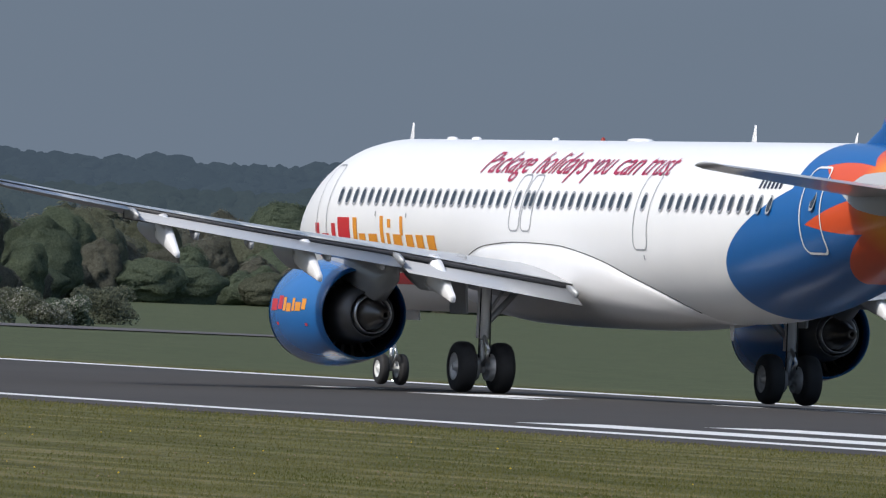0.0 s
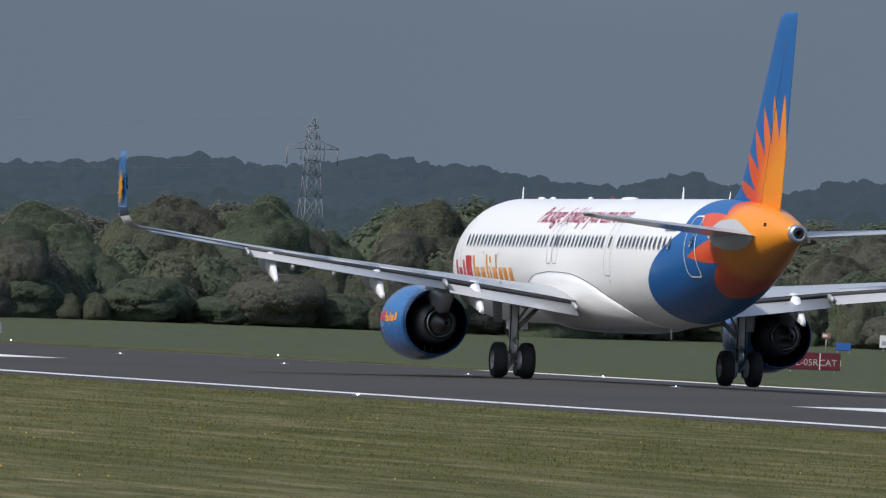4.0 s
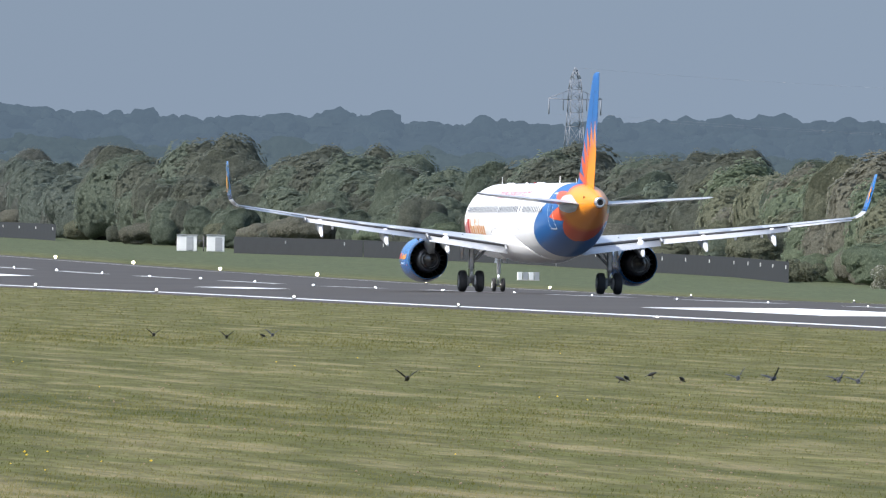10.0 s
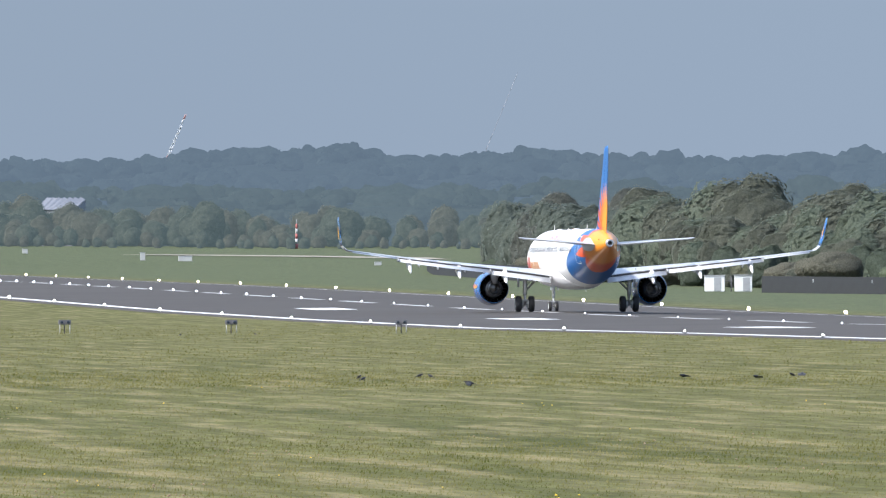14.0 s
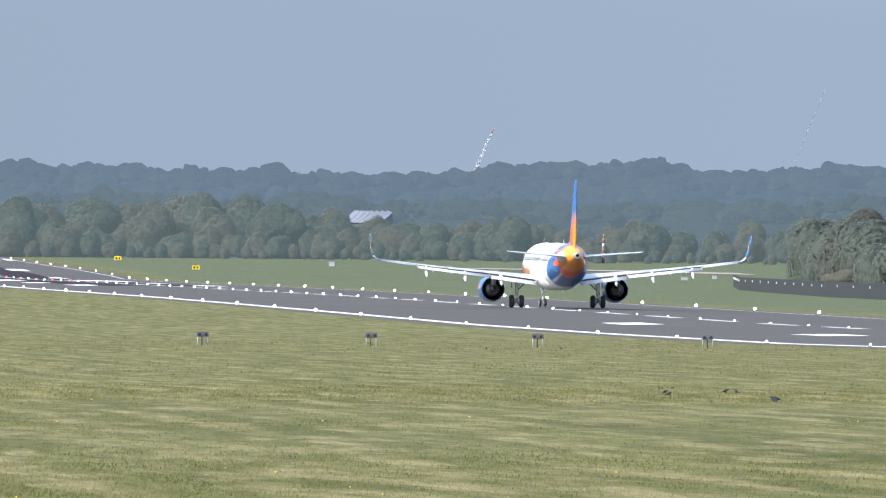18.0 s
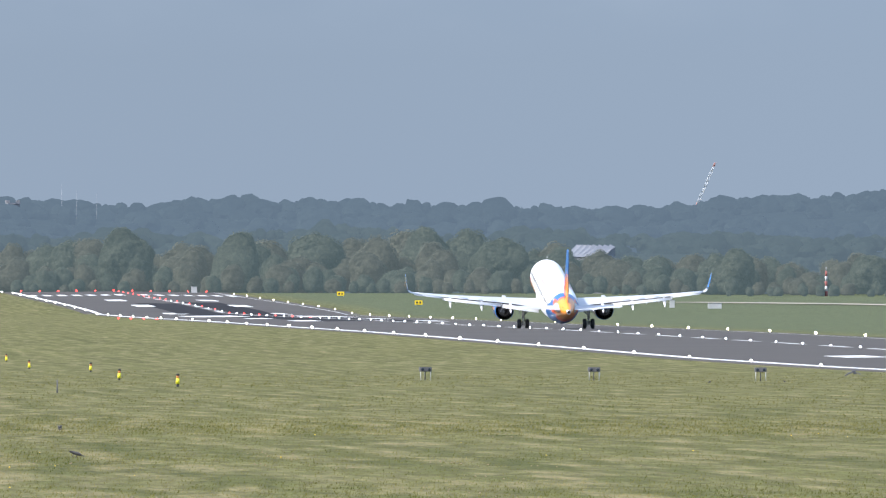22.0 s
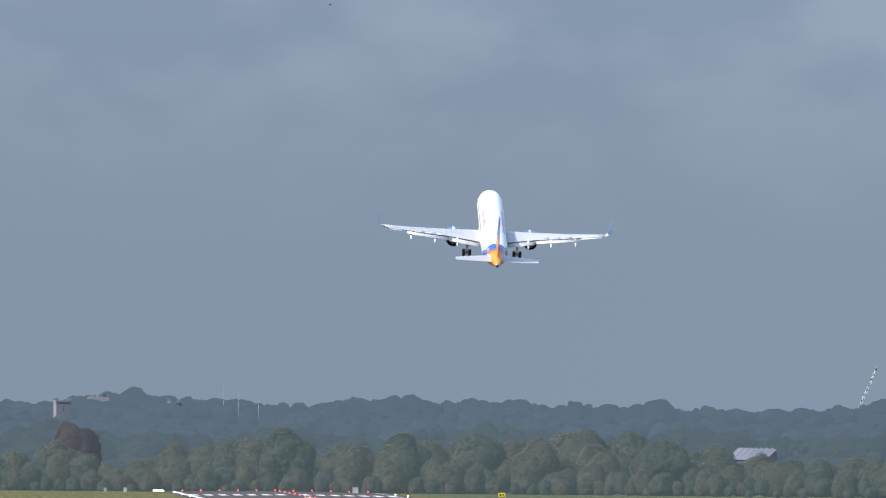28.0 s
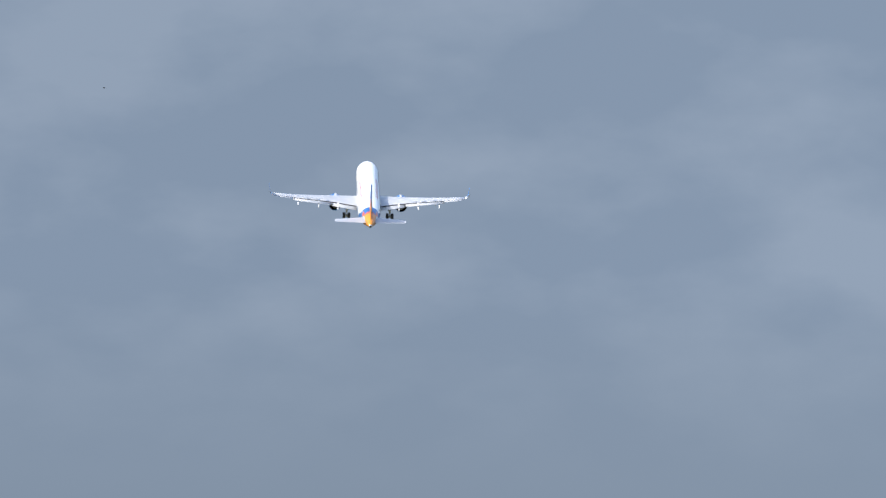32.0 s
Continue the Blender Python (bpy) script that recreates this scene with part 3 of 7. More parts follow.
def smooth_curve(xp, fp):
    """A curve through the given stations with no corners (monotone cubic)."""
    xp, fp = np.array(xp, float), np.array(fp, float)
    h, d = np.diff(xp), np.diff(fp) / np.diff(xp)
    s = np.zeros(len(xp))
    for i in range(1, len(xp) - 1):
        if d[i - 1] * d[i] > 0:
            s[i] = 2 * d[i - 1] * d[i] / (d[i - 1] + d[i])
    s[0], s[-1] = d[0], d[-1]

    def at(x):
        i = int(np.clip(np.searchsorted(xp, x) - 1, 0, len(h) - 1))
        t = (x - xp[i]) / h[i]
        return float((1 + 2 * t) * (1 - t) ** 2 * fp[i] + t * (1 - t) ** 2 * h[i] * s[i] + t * t * (3 - 2 * t) * fp[i + 1] + t * t * (t - 1) * h[i] * s[i + 1])
    return at


hull_top, hull_bot, hull_w = smooth_curve(HULL_A, HULL_TOP), smooth_curve(HULL_A, HULL_BOT), smooth_curve(HULL_A, HULL_W)


def hull_point(a, th, off=0.0):
    """A point of the hull a metres behind the nose; th: 0 on the port side's middle, 90 on top."""
    zc, rz, rx = (hull_top(a) + hull_bot(a)) / 2, (hull_top(a) - hull_bot(a)) / 2 + off, hull_w(a) + off
    return (-rx * math.cos(th), 22 - a, zc + rz * math.sin(th))


def hull_at(a, z, off=0.0, port=True):
    """The hull's side at the height z."""
    zc, rz = (hull_top(a) + hull_bot(a)) / 2, (hull_top(a) - hull_bot(a)) / 2
    x, y, zz = hull_point(a, math.asin(max(-1, min(1, (z - zc) / rz))), off)
    return (x if port else -x, y, zz)


def airfoil(chord, thick, n=12):
    """Points round a section, from the trailing edge over the top: (along the chord, height)."""
    out = []
    for i in range(2 * n):
        t = math.pi * i / n
        x = 0.5 * (1 + math.cos(t))
        yt = 5 * thick * (0.2969 * math.sqrt(x) - 0.126 * x - 0.3516 * x * x + 0.2843 * x ** 3 - 0.1015 * x ** 4)
        camber = 0.02 * math.sin(math.pi * x)
        out.append((x * chord, (camber + (yt if i <= n else -yt)) * chord))
    return out


def wing_skin(sections):
    """Sections (out, leading edge aft of the nose, chord, height of the leading edge, thickness, droop in degrees) on the port side."""
    rings = []
    for b, le, chord, z, thick, droop in sections:
        c, s = math.cos(radians(droop)), math.sin(radians(droop))
        rings.append([(-b, 22 - (le + u * c + w * s), z - u * s + w * c) for u, w in airfoil(chord, thick)])
    return loft(rings)


wing_pieces = ([], [])


def both(name, vf, mat, parent, label=""):
    """The port part and its mirror image."""
    pair = [part(name, mesh(name, *vf), mat, parent, label), part(name, mesh(name, *flip(vf)), mat, parent, label)]
    if "tailplane" not in name:
        for pieces, ob in zip(wing_pieces, pair):
            pieces.append(ob)
    return pair


WING_B = [1.2, 6.4, 13.3, 16.9]


def wing_le(b):
    return float(np.interp(b, WING_B, [15.9, 18.65, 22.1, 23.6]))


def wing_te(b):
    return float(np.interp(b, WING_B, [22.75, 23.05, 24.25, 25.0]))


def wing_z(b):
    return float(np.interp(b, [1.2, 6.4, 10, 13.3, 16.9], [2.72, 3.27, 3.62, 3.98, 4.42]))


def tyre(r, w):
    prof = [(-w / 2, r * 0.55), (-w / 2, r * 0.80), (-w * 0.42, r * 0.93), (-w * 0.25, r * 0.99), (-w * 0.08, r), (w * 0.08, r), (w * 0.25, r * 0.99), (w * 0.42, r * 0.93), (w / 2, r * 0.80), (w / 2, r * 0.55)]
    v, f = turned(prof, 36)
    return [(y, x, z) for x, y, z in v], [tuple(reversed(q)) for q in f]


def rim(r, w):
    prof = [(-w * 0.5, 0.02), (-w * 0.5, r * 0.16), (-w * 0.30, r * 0.20), (-w * 0.26, r * 0.38), (-w * 0.40, r * 0.48), (-w * 0.48, r * 0.56), (w * 0.48, r * 0.56), (w * 0.40, r * 0.48), (w * 0.26, r * 0.38), (w * 0.30, r * 0.20), (w * 0.5, r * 0.16), (w * 0.5, 0.02)]
    v, f = turned(prof, 24)
    return [(y, x, z) for x, y, z in v], [tuple(reversed(q)) for q in f]


def ribbon(points, width, off_points):
    """A flat band along a closed line; points and off_points: its two edges."""
    n = len(points)
    return points + off_points, [(i, (i + 1) % n, n + (i + 1) % n, n + i) for i in range(n)]


def door_outline(a0, a1, z0, z1, wide=0.035, r=0.18, port=True):
    """The seam round a door, a narrow band that follows the hull."""
    inner, outer = [], []
    for lst, g in ((inner, 0.0), (outer, wide)):
        l0, l1, b0, b1, rr = a0 - g, a1 + g, z0 - g, z1 + g, r + g
        line = []
        for cx, cz, start in ((l1 - rr, b1 - rr, 0), (l0 + rr, b1 - rr, 90), (l0 + rr, b0 + rr, 180), (l1 - rr, b0 + rr, 270)):
            line += [(cx + rr * math.cos(radians(start + 18 * i)), cz + rr * math.sin(radians(start + 18 * i))) for i in range(6)]
            xe, ze = line[-1]
            nx, nz = {0: (l0 + rr, b1), 90: (l0, b0 + rr), 180: (l1 - rr, b0), 270: (l1, b1 - rr)}[start]
            line += [(xe + (nx - xe) * i / 10, ze + (nz - ze) * i / 10) for i in range(1, 10)]
        lst += [hull_at(a, z, 0.014, port) for a, z in line]
    v, f = ribbon(inner, wide, outer)
    return v, (f if port else [tuple(reversed(q)) for q in f])


def text_on_hull(words, size, a0, z0, slant, port, wide):
    """Lettering bent round the hull's side."""
    cu = bpy.data.curves.new("words", "FONT")
    cu.body, cu.size, cu.shear = words, size, slant
    cu.resolution_u = 3
    ob = bpy.data.objects.new("words", cu)
    me = bpy.data.meshes.new_from_object(ob)
    bpy.data.objects.remove(ob)
    bpy.data.curves.remove(cu)
    bm = bmesh.new()
    bm.from_mesh(me)
    bmesh.ops.subdivide_edges(bm, edges=[e for e in bm.edges if e.calc_length() > 0.15], cuts=2)
    bmesh.ops.triangulate(bm, faces=bm.faces)
    bm.to_mesh(me)
    bm.free()
    span = max(v.co.x for v in me.vertices)
    zc, rz = 3.9, 2.07
    for v in me.vertices:
        a = a0 + v.co.x * wide / span * (1 if port else -1)
        th = math.asin((z0 - zc) / rz) + v.co.y / 2.02
        x, y, z = hull_point(a, th, 0.022)
        v.co = (x if port else -x, y, z)
    me.name = "lettering"
    return me


def hull_patch(a0, a1, z0, z1, port=True, lean=0.0, off=0.012):
    """A small painted patch on the hull's side."""
    v, f = [], []
    for i in range(5):
        z = z0 + (z1 - z0) * i / 4
        for a in (a0, a1):
            v.append(hull_at(a - lean * (z - z0), z, off, port))
    for i in range(4):
        q = (2 * i, 2 * i + 1, 2 * i + 3, 2 * i + 2)
        f.append(q if port else tuple(reversed(q)))
    return v, [tuple(reversed(q)) for q in f]


aircraft = thing("airliner", "white twin-engined airliner with a blue tail and an orange sun motif", "aircraft")

stations = sorted({*np.linspace(0, 6.4, 26).tolist(), *np.linspace(6.4, 29, 24).tolist(), *np.linspace(29, 44.45, 50).tolist()})
rings = [[hull_point(a, 2 * math.pi * i / 64) for i in range(64)] for a in stations]
hull = part("fuselage", mesh("fuselage", *loft(rings)), LIVERY, aircraft, "glossy white fuselage, blue and orange towards the tail")

# tail cone end with the auxiliary exhaust
zc = 4.895
part("exhaust_ring", mesh("exhaust_ring", *moved(turned([(-0.02, 0.30), (-0.30, 0.27), (-0.32, 0.16), (-0.05, 0.15)], 28), 0, 22 - 44.42, zc)), STEEL, aircraft, "bare metal exhaust at the tail's end")
part("exhaust_pipe", mesh("exhaust_pipe", *moved(turned([(-0.06, 0.15), (-0.28, 0.155), (-0.34, 0.13), (-0.1, 0.001)], 20), 0, 22 - 44.42, zc)), SOOT, aircraft, "black exhaust opening")
for px, pa, pz in ((-0.55, 42.6, 5.1), (-0.45, 42.4, 4.35)):
    part("drain_port", box(0.05, 0.16, 0.12, 0.01), BLACK, aircraft, at=pose(*hull_at(pa, pz, -0.01), 0, 0, 0))

# belly fairing round the wing's root: the hull's own form, swollen below a curved joint
FAIR_A = [13.4, 15.0, 16.7, 19.0, 21.5, 23.0, 24.6, 25.9, 27.0, 27.8, 28.4, 28.9]
fair_top = smooth_curve(FAIR_A, [2.2, 3.05, 3.42, 3.52, 3.48, 3.35, 3.12, 2.83, 2.58, 2.36, 2.12, 1.86])
fair_out = smooth_curve(FAIR_A, [0.0, 0.16, 0.30, 0.36, 0.38, 0.37, 0.34, 0.27, 0.19, 0.12, 0.06, 0.005])
rings, joints = [], ([], [])
for k in range(45):
    a = 13.4 + 15.5 * k / 44
    zc, rz = (hull_top(a) + hull_bot(a)) / 2, (hull_top(a) - hull_bot(a)) / 2
    th0 = math.asin(max(-0.995, min(0.9, (fair_top(a) - zc) / rz)))
    side = []
    for i in range(19):
        u = i / 18
        swell = fair_out(a) * min(1.0, u * 3.2) ** 0.6 * (1 - 0.45 * max(0.0, u - 0.55) / 0.45)
        side.append(hull_point(a, th0 + (-math.pi / 2 - th0) * u, swell - 0.004 * (u == 0)))
    rings.append(side + [(-x, y, z) for x, y, z in reversed(side[:-1])])
    if 4 <= k <= 43:
        joints[0].append(hull_point(a, th0, 0.010))
        joints[1].append((-joints[0][-1][0],) + joints[0][-1][1:])
part("belly_fairing", mesh("belly_fairing", *loft(rings)), WHITE, aircraft, "smooth white wing-root fairing")
for joint in joints:
    part("fairing_joint", join(*[rod(p, q, 0.009, 5) for p, q in zip(joint, joint[1:])]), BLACK, aircraft, "thin dark joint line")

# fin and tailplane
fin = []
for z, le, te, th in ((5.35, 34.9, 42.15, 0.02), (5.9, 35.9, 42.25, 0.05), (6.3, 37.0, 42.35, 0.085), (7.0, 37.75, 42.5, 0.10), (9.0, 39.28, 42.9, 0.10), (11.2, 40.95, 43.35, 0.10), (11.6, 41.3, 43.42, 0.09), (11.76, 41.65, 43.44, 0.06), (11.80, 42.1, 43.4, 0.02)):
    fin.append([(w, 22 - (le + u), z) for u, w in airfoil(te - le, th)])
v, f = loft(fin)
part("fin", mesh("fin", v, f), LIVERY, aircraft, "blue tail fin with red and orange sun rays")
part("rudder_seam", rod((-0.19, 22 - 40.35, 5.75), (-0.10, 22 - 42.45, 10.9), 0.006, 6), NAVY, aircraft)
part("rudder_seam", rod((0.19, 22 - 40.35, 5.75), (0.10, 22 - 42.45, 10.9), 0.006, 6), NAVY, aircraft)
tail_sections = [(0.5, 38.0, 4.0, 4.72, 0.062, -0.6), (1.2, 38.4, 3.75, 4.80, 0.062, -0.6), (5.9, 41.35, 1.85, 5.20, 0.06, -0.6), (6.15, 41.6, 1.62, 5.24, 0.055, -0.6), (6.24, 41.95, 1.2, 5.27, 0.04, -0.6)]
both("tailplane", wing_skin(tail_sections), WING, aircraft, "grey painted tailplane")
plate_low = smooth_curve([38.2, 39.0, 40.2, 41.2, 42.0], [4.80, 4.46, 4.34, 4.42, 4.74])
plate_top = smooth_curve([38.2, 39.0, 40.0, 41.0, 42.0], [4.84, 5.24, 5.30, 5.12, 4.78])
stations = [38.2 + 3.8 * i / 20 for i in range(21)]
rows_ = [[hull_at(a, plate_low(a) + (plate_top(a) - plate_low(a)) * j / 8, 0.022) for j in range(9)] for a in stations]
both("tailplane_plate", ([p for row in rows_ for p in row], [(i * 9 + j, i * 9 + j + 1, i * 9 + j + 10, i * 9 + j + 9) for i in range(20) for j in range(8)]), FLAP, aircraft, "pale sliding plate at the tailplane's root")

# wings
def wing_sections(bs):
    return [(b, wing_le(b), wing_te(b) - wing_le(b), float(np.interp(b, [1.2, 6.4, 10, 13.3, 16.9], [2.48, 3.085, 3.48, 3.90, 4.385])), float(np.interp(b, WING_B, [0.12, 0.092, 0.085, 0.085])), float(np.interp(b, WING_B, [0.0, -1.2, -1.2, -1.0]))) for b in bs]


both("wing", wing_skin(wing_sections([1.2, 2.5, 4.5, 6.4, 8.5, 11, 13.3, 15.2, 16.9])), WING, aircraft, "pale grey swept wing")
sharklet = [(16.9, 23.6, 1.42, 4.41, 0.10, 0), (17.12, 23.78, 1.44, 4.52, 0.10, 0), (17.34, 24.0, 1.46, 4.76, 0.10, 0), (17.45, 24.2, 1.45, 5.1, 0.10, 0), (17.62, 24.95, 1.2, 6.0, 0.10, 0), (17.70, 25.5, 0.95, 6.55, 0.09, 0), (17.72, 25.8, 0.7, 6.8, 0.05, 0)]
rings = []
for k, (b, le, chord, z, th, _) in enumerate(sharklet):
    tip = min(1.0, k / 3) * math.pi / 2 * 0.96                          # turns from lying to standing
    rings.append([(-b + w * math.sin(tip), 22 - (le + u), z + w * math.cos(tip)) for u, w in airfoil(chord, th)])
both("sharklet_root", loft(rings[:3]), WING, aircraft)
both("sharklet", loft(rings[2:]), BLUE, aircraft, "upright blue wing-tip fence")
star = []
for k in range(18):
    t = 2 * math.pi * k / 18
    rr = 0.62 if k % 2 == 0 else 0.33
    star.append((0.62 * rr * math.cos(t), 1.0 * rr * math.sin(t)))
for sgn in (-1, 1):
    for side in (-0.088, 0.088):
        fan = [(sgn * (17.56 + 0.15 * z) + side, 22 - (25.42 + u + 0.8 * z), 5.65 + z) for u, z in star]
        part("sun_motif", mesh("sun_motif", fan + [(sgn * 17.56 + side * 1.02, 22 - 25.42, 5.65)], [(i, (i + 1) % 18, 18) for i in range(18)], False), ORANGE, aircraft, "small orange sun on the wing tip")


def flap(name, b0, b1, chord, drop, back, droop, mat, label):
    secs = []
    for b in (b0, (b0 + b1) / 2, b1):
        secs.append((b, wing_te(b) - chord * 0.45 + back, chord * float(np.interp(b, [b0, b1], [1.0, 0.86])), wing_z(b) - 0.04 * (wing_te(b) - wing_le(b)) - drop, 0.11, droop))
    both(name, wing_skin(secs), mat, aircraft, label)


flap("inboard_flap", 2.05, 6.35, 1.60, 0.07, 0.24, 14, FLAP, "lowered pale grey inboard flap")
flap("outboard_flap", 6.5, 13.2, 1.20, 0.045, 0.20, 13, FLAP, "lowered pale grey outboard flap")
flap("aileron", 13.35, 16.6, 0.75, 0.0, 0.05, 6, FLAP, "drooped grey aileron")
# solid dark bar that imitates the shade in the cove
both("flap_cove", loft([[(-b, 22 - (wing_te(b) - 0.55), wing_z(b) - 0.16), (-b, 22 - (wing_te(b) - 0.02), wing_z(b) - 0.06 * (wing_te(b) - wing_le(b)) + 0.02), (-b, 22 - (wing_te(b) - 0.02), wing_z(b) - 0.06 * (wing_te(b) - wing_le(b)) - 0.10), (-b, 22 - (wing_te(b) - 0.60), wing_z(b) - 0.34)] for b in (2.1, 6.4, 13.2)]), GAP_SHADE, aircraft, "dark bar painted for the shade ahead of the flaps")

def wing_edge(b):
    """Height of the wing's trailing edge."""
    z, droop = np.interp(b, [1.2, 6.4, 10, 13.3, 16.9], [2.48, 3.085, 3.48, 3.90, 4.385]), np.interp(b, WING_B, [0.0, -1.2, -1.2, -1.0])
    return float(z - (wing_te(b) - wing_le(b)) * math.sin(radians(droop)))


# dark plate under the trailing edge, painted for the slot's shade
both("flap_gap", loft([[(-b, 22 - (wing_te(b) + u), wing_edge(b) + w) for u, w in ((-0.10, -0.03), (0.012, -0.022), (0.016, -k_), (-0.10, -k_ - 0.02))] for b, k_ in ((2.1, 0.12), (4.2, 0.12), (6.3, 0.11), (9.5, 0.095), (13.1, 0.085))]), GAP_SHADE, aircraft, "dark strip painted for the shade between wing and flap")
for b in (2.06, 6.42, 13.25):
    both("flap_seal", loft([[(-b + dx, 22 - (wing_te(b) + u), wing_edge(b) + w) for u, w in ((-0.25, -0.02), (0.30, -0.06), (0.72, -0.20), (0.66, -0.34), (-0.20, -0.28))] for dx in (-0.035, 0.035)]), GALV, aircraft, "grey seal plate at a flap's end")
# spoilers lie on the wing ahead of the slot
for b0, b1 in ((2.5, 4.4), (6.9, 8.5), (8.6, 10.2), (10.3, 11.9)):
    rings = [[(-b, 22 - (wing_te(b) - 0.62 + u), wing_edge(b) + w) for u, w in ((0.0, 0.10), (0.56, 0.022), (0.57, 0.006), (0.0, 0.07))] for b in (b0, b1)]
    both("spoiler", loft(rings), FLAP, aircraft, "pale spoiler panel")

# flap track fairings
for b, length, size in ((5.35, 3.4, 0.34), (8.75, 3.3, 0.32), (12.4, 2.9, 0.28)):
    a_end, z_end = wing_te(b) + 1.15, wing_z(b) - 1.05
    rings = []
    for k in range(10):
        t = k / 9
        g = 0.12 + 0.88 * min(1, t * 1.6) ** 0.7
        rings.append([(-b + size * 0.58 * g * math.cos(2 * math.pi * i / 14), 22 - (a_end - length * (1 - t * 0.62)), wing_z(b) - 0.38 - 0.08 * t + size * 1.25 * g * math.sin(2 * math.pi * i / 14)) for i in range(14)])
    both("fairing_front", loft(rings), WING, aircraft, "grey front of a flap track fairing")
    rings = []
    for k in range(9):
        t = k / 8
        g = max(0.06, 1 - 0.66 * t ** 1.4)
        cs = [(math.cos(2 * math.pi * i / 16), math.sin(2 * math.pi * i / 16)) for i in range(16)]
        rings.append([(-b + size * 0.58 * g * math.copysign(abs(c) ** 0.6, c), 22 - (a_end - length * 0.40 + length * 0.42 * t), wing_z(b) - 0.40 - 0.62 * t + size * (1.15 - 0.35 * t) * g * math.copysign(abs(q) ** 0.55, q)) for c, q in cs])
    both("flap_fairing", loft(rings), WHITE, aircraft, "pointed white flap track fairing hanging down with the flap")
    for db in (1.6, 3.0):
        bb = b + db
        if bb < 13.1:
            both("flap_hinge", loft([[(-bb + dx, 22 - (wing_te(bb) + 0.35 + u), wing_z(bb) - 0.36 - w) for u, w in ((-0.1, 0), (0.4, 0.08), (0.32, 0.24), (0.05, 0.16))] for dx in (-0.05, 0.05)]), FLAP, aircraft)

# engines
for sgn in (-1, 1):
    ex, ez = sgn * 5.78, 1.70
    eng = part("engine", mesh("nacelle", *moved(turned([(5.5, 0.98), (5.75, 0.96), (6.12, 1.02), (6.18, 1.08), (6.05, 1.15), (5.7, 1.21), (5.1, 1.245), (4.4, 1.24), (3.6, 1.17), (3.0, 1.09), (2.66, 1.045), (2.65, 1.02), (2.8, 1.01), (3.6, 1.0), (4.6, 0.98)], 64), ex, 0, ez)), BLUE, aircraft, "bright blue engine cowling")
    part("intake_lip", mesh("intake_lip", *moved(turned([(5.85, 0.97), (6.13, 1.025), (6.195, 1.08), (6.08, 1.155)], 48), ex, 0, ez)), STEEL, eng, "polished metal intake lip")
    part("bypass_duct", mesh("bypass_duct", *moved(turned([(2.68, 1.022), (3.4, 0.99), (4.3, 0.96), (4.5, 0.55), (4.5, 0.05)], 48), ex, 0, ez)), SOOT, eng, "dark exhaust duct")
    part("core_cowl", mesh("core_cowl", *moved(turned([(4.4, 0.70), (3.6, 0.73), (2.9, 0.68), (2.1, 0.545), (2.09, 0.52), (2.6, 0.50)], 40), ex, 0, ez)), CORE, eng, "grey core cowl")
    part("core_nozzle", mesh("core_nozzle", *moved(turned([(2.6, 0.49), (1.98, 0.45), (1.96, 0.43), (2.6, 0.41)], 36), ex, 0, ez)), STEEL, eng, "bare metal core nozzle")
    part("exhaust_cone", mesh("exhaust_cone", *moved(turned([(2.6, 0.40), (2.1, 0.375), (1.6, 0.255), (1.25, 0.15), (1.12, 0.115), (1.11, 0.06), (1.3, 0.055)], 32), ex, 0, ez)), TITAN, eng, "heat-tinted exhaust cone")
    part("fan", mesh("fan_disc", *moved(turned([(5.1, 0.95), (5.12, 0.35), (5.45, 0.18), (5.65, 0.02)], 36), ex, 0, ez)), SOOT, eng, "dark fan and spinner")
    for k in range(22):
        t = 2 * math.pi * k / 22
        c, s = math.cos(t), math.sin(t)
        part("guide_vane", mesh("guide_vane", [(ex + c * r - s * w, y, ez + s * r + c * w) for r in (0.74, 0.98) for y, w in ((3.9, 0.02), (3.45, -0.05))], [(0, 1, 3, 2)], False), SILVER, eng)
    # pylon
    rings = []
    for y, zt, zb, w in ((5.6, 2.95, 2.7, 0.05), (4.8, 3.25, 2.6, 0.2), (3.4, 3.25, 2.5, 0.22), (2.5, 3.05, 2.2, 0.21), (1.6, 2.95, 2.02, 0.15), (0.4, 2.95, 2.5, 0.04)):
        rings.append([(ex - w, y, zb), (ex - w * 1.1, y, (zb + zt) / 2), (ex - w, y, zt), (ex + w, y, zt), (ex + w * 1.1, y, (zb + zt) / 2), (ex + w, y, zb)])
    wing_pieces[sgn > 0].extend([eng, part("pylon", mesh("pylon", *loft(rings)), WING, aircraft, "grey engine pylon")])
    for k, (da, dz, w, h, mat) in enumerate(((0.0, 0.0, 0.34, 0.36, RED), (0.40, 0.03, 0.22, 0.42, RED), (0.66, 0.0, 0.14, 0.42, ORANGE), (0.84, -0.02, 0.20, 0.27, ORANGE), (1.08, 0.0, 0.10, 0.40, ORANGE), (1.22, 0.0, 0.22, 0.28, ORANGE), (1.48, 0.04, 0.16, 0.34, ORANGE), (0.3, -0.34, 1.4, 0.09, RED))):
        y0 = 5.70 - da * 1.35
        for outer in (sgn,):
            vv = []
            for yy in (y0, y0 - w * 1.35):
                for zz in (ez + 0.0 + dz, ez + 0.0 + dz + h * 0.75):
                    rr = float(np.interp(yy, [2.66, 3.0, 3.6, 4.4, 5.1, 5.7], [1.045, 1.09, 1.17, 1.24, 1.245, 1.21])) + 0.012
                    vv.append((ex + outer * math.sqrt(max(0.01, rr * rr - (zz - ez) ** 2)), yy, zz))
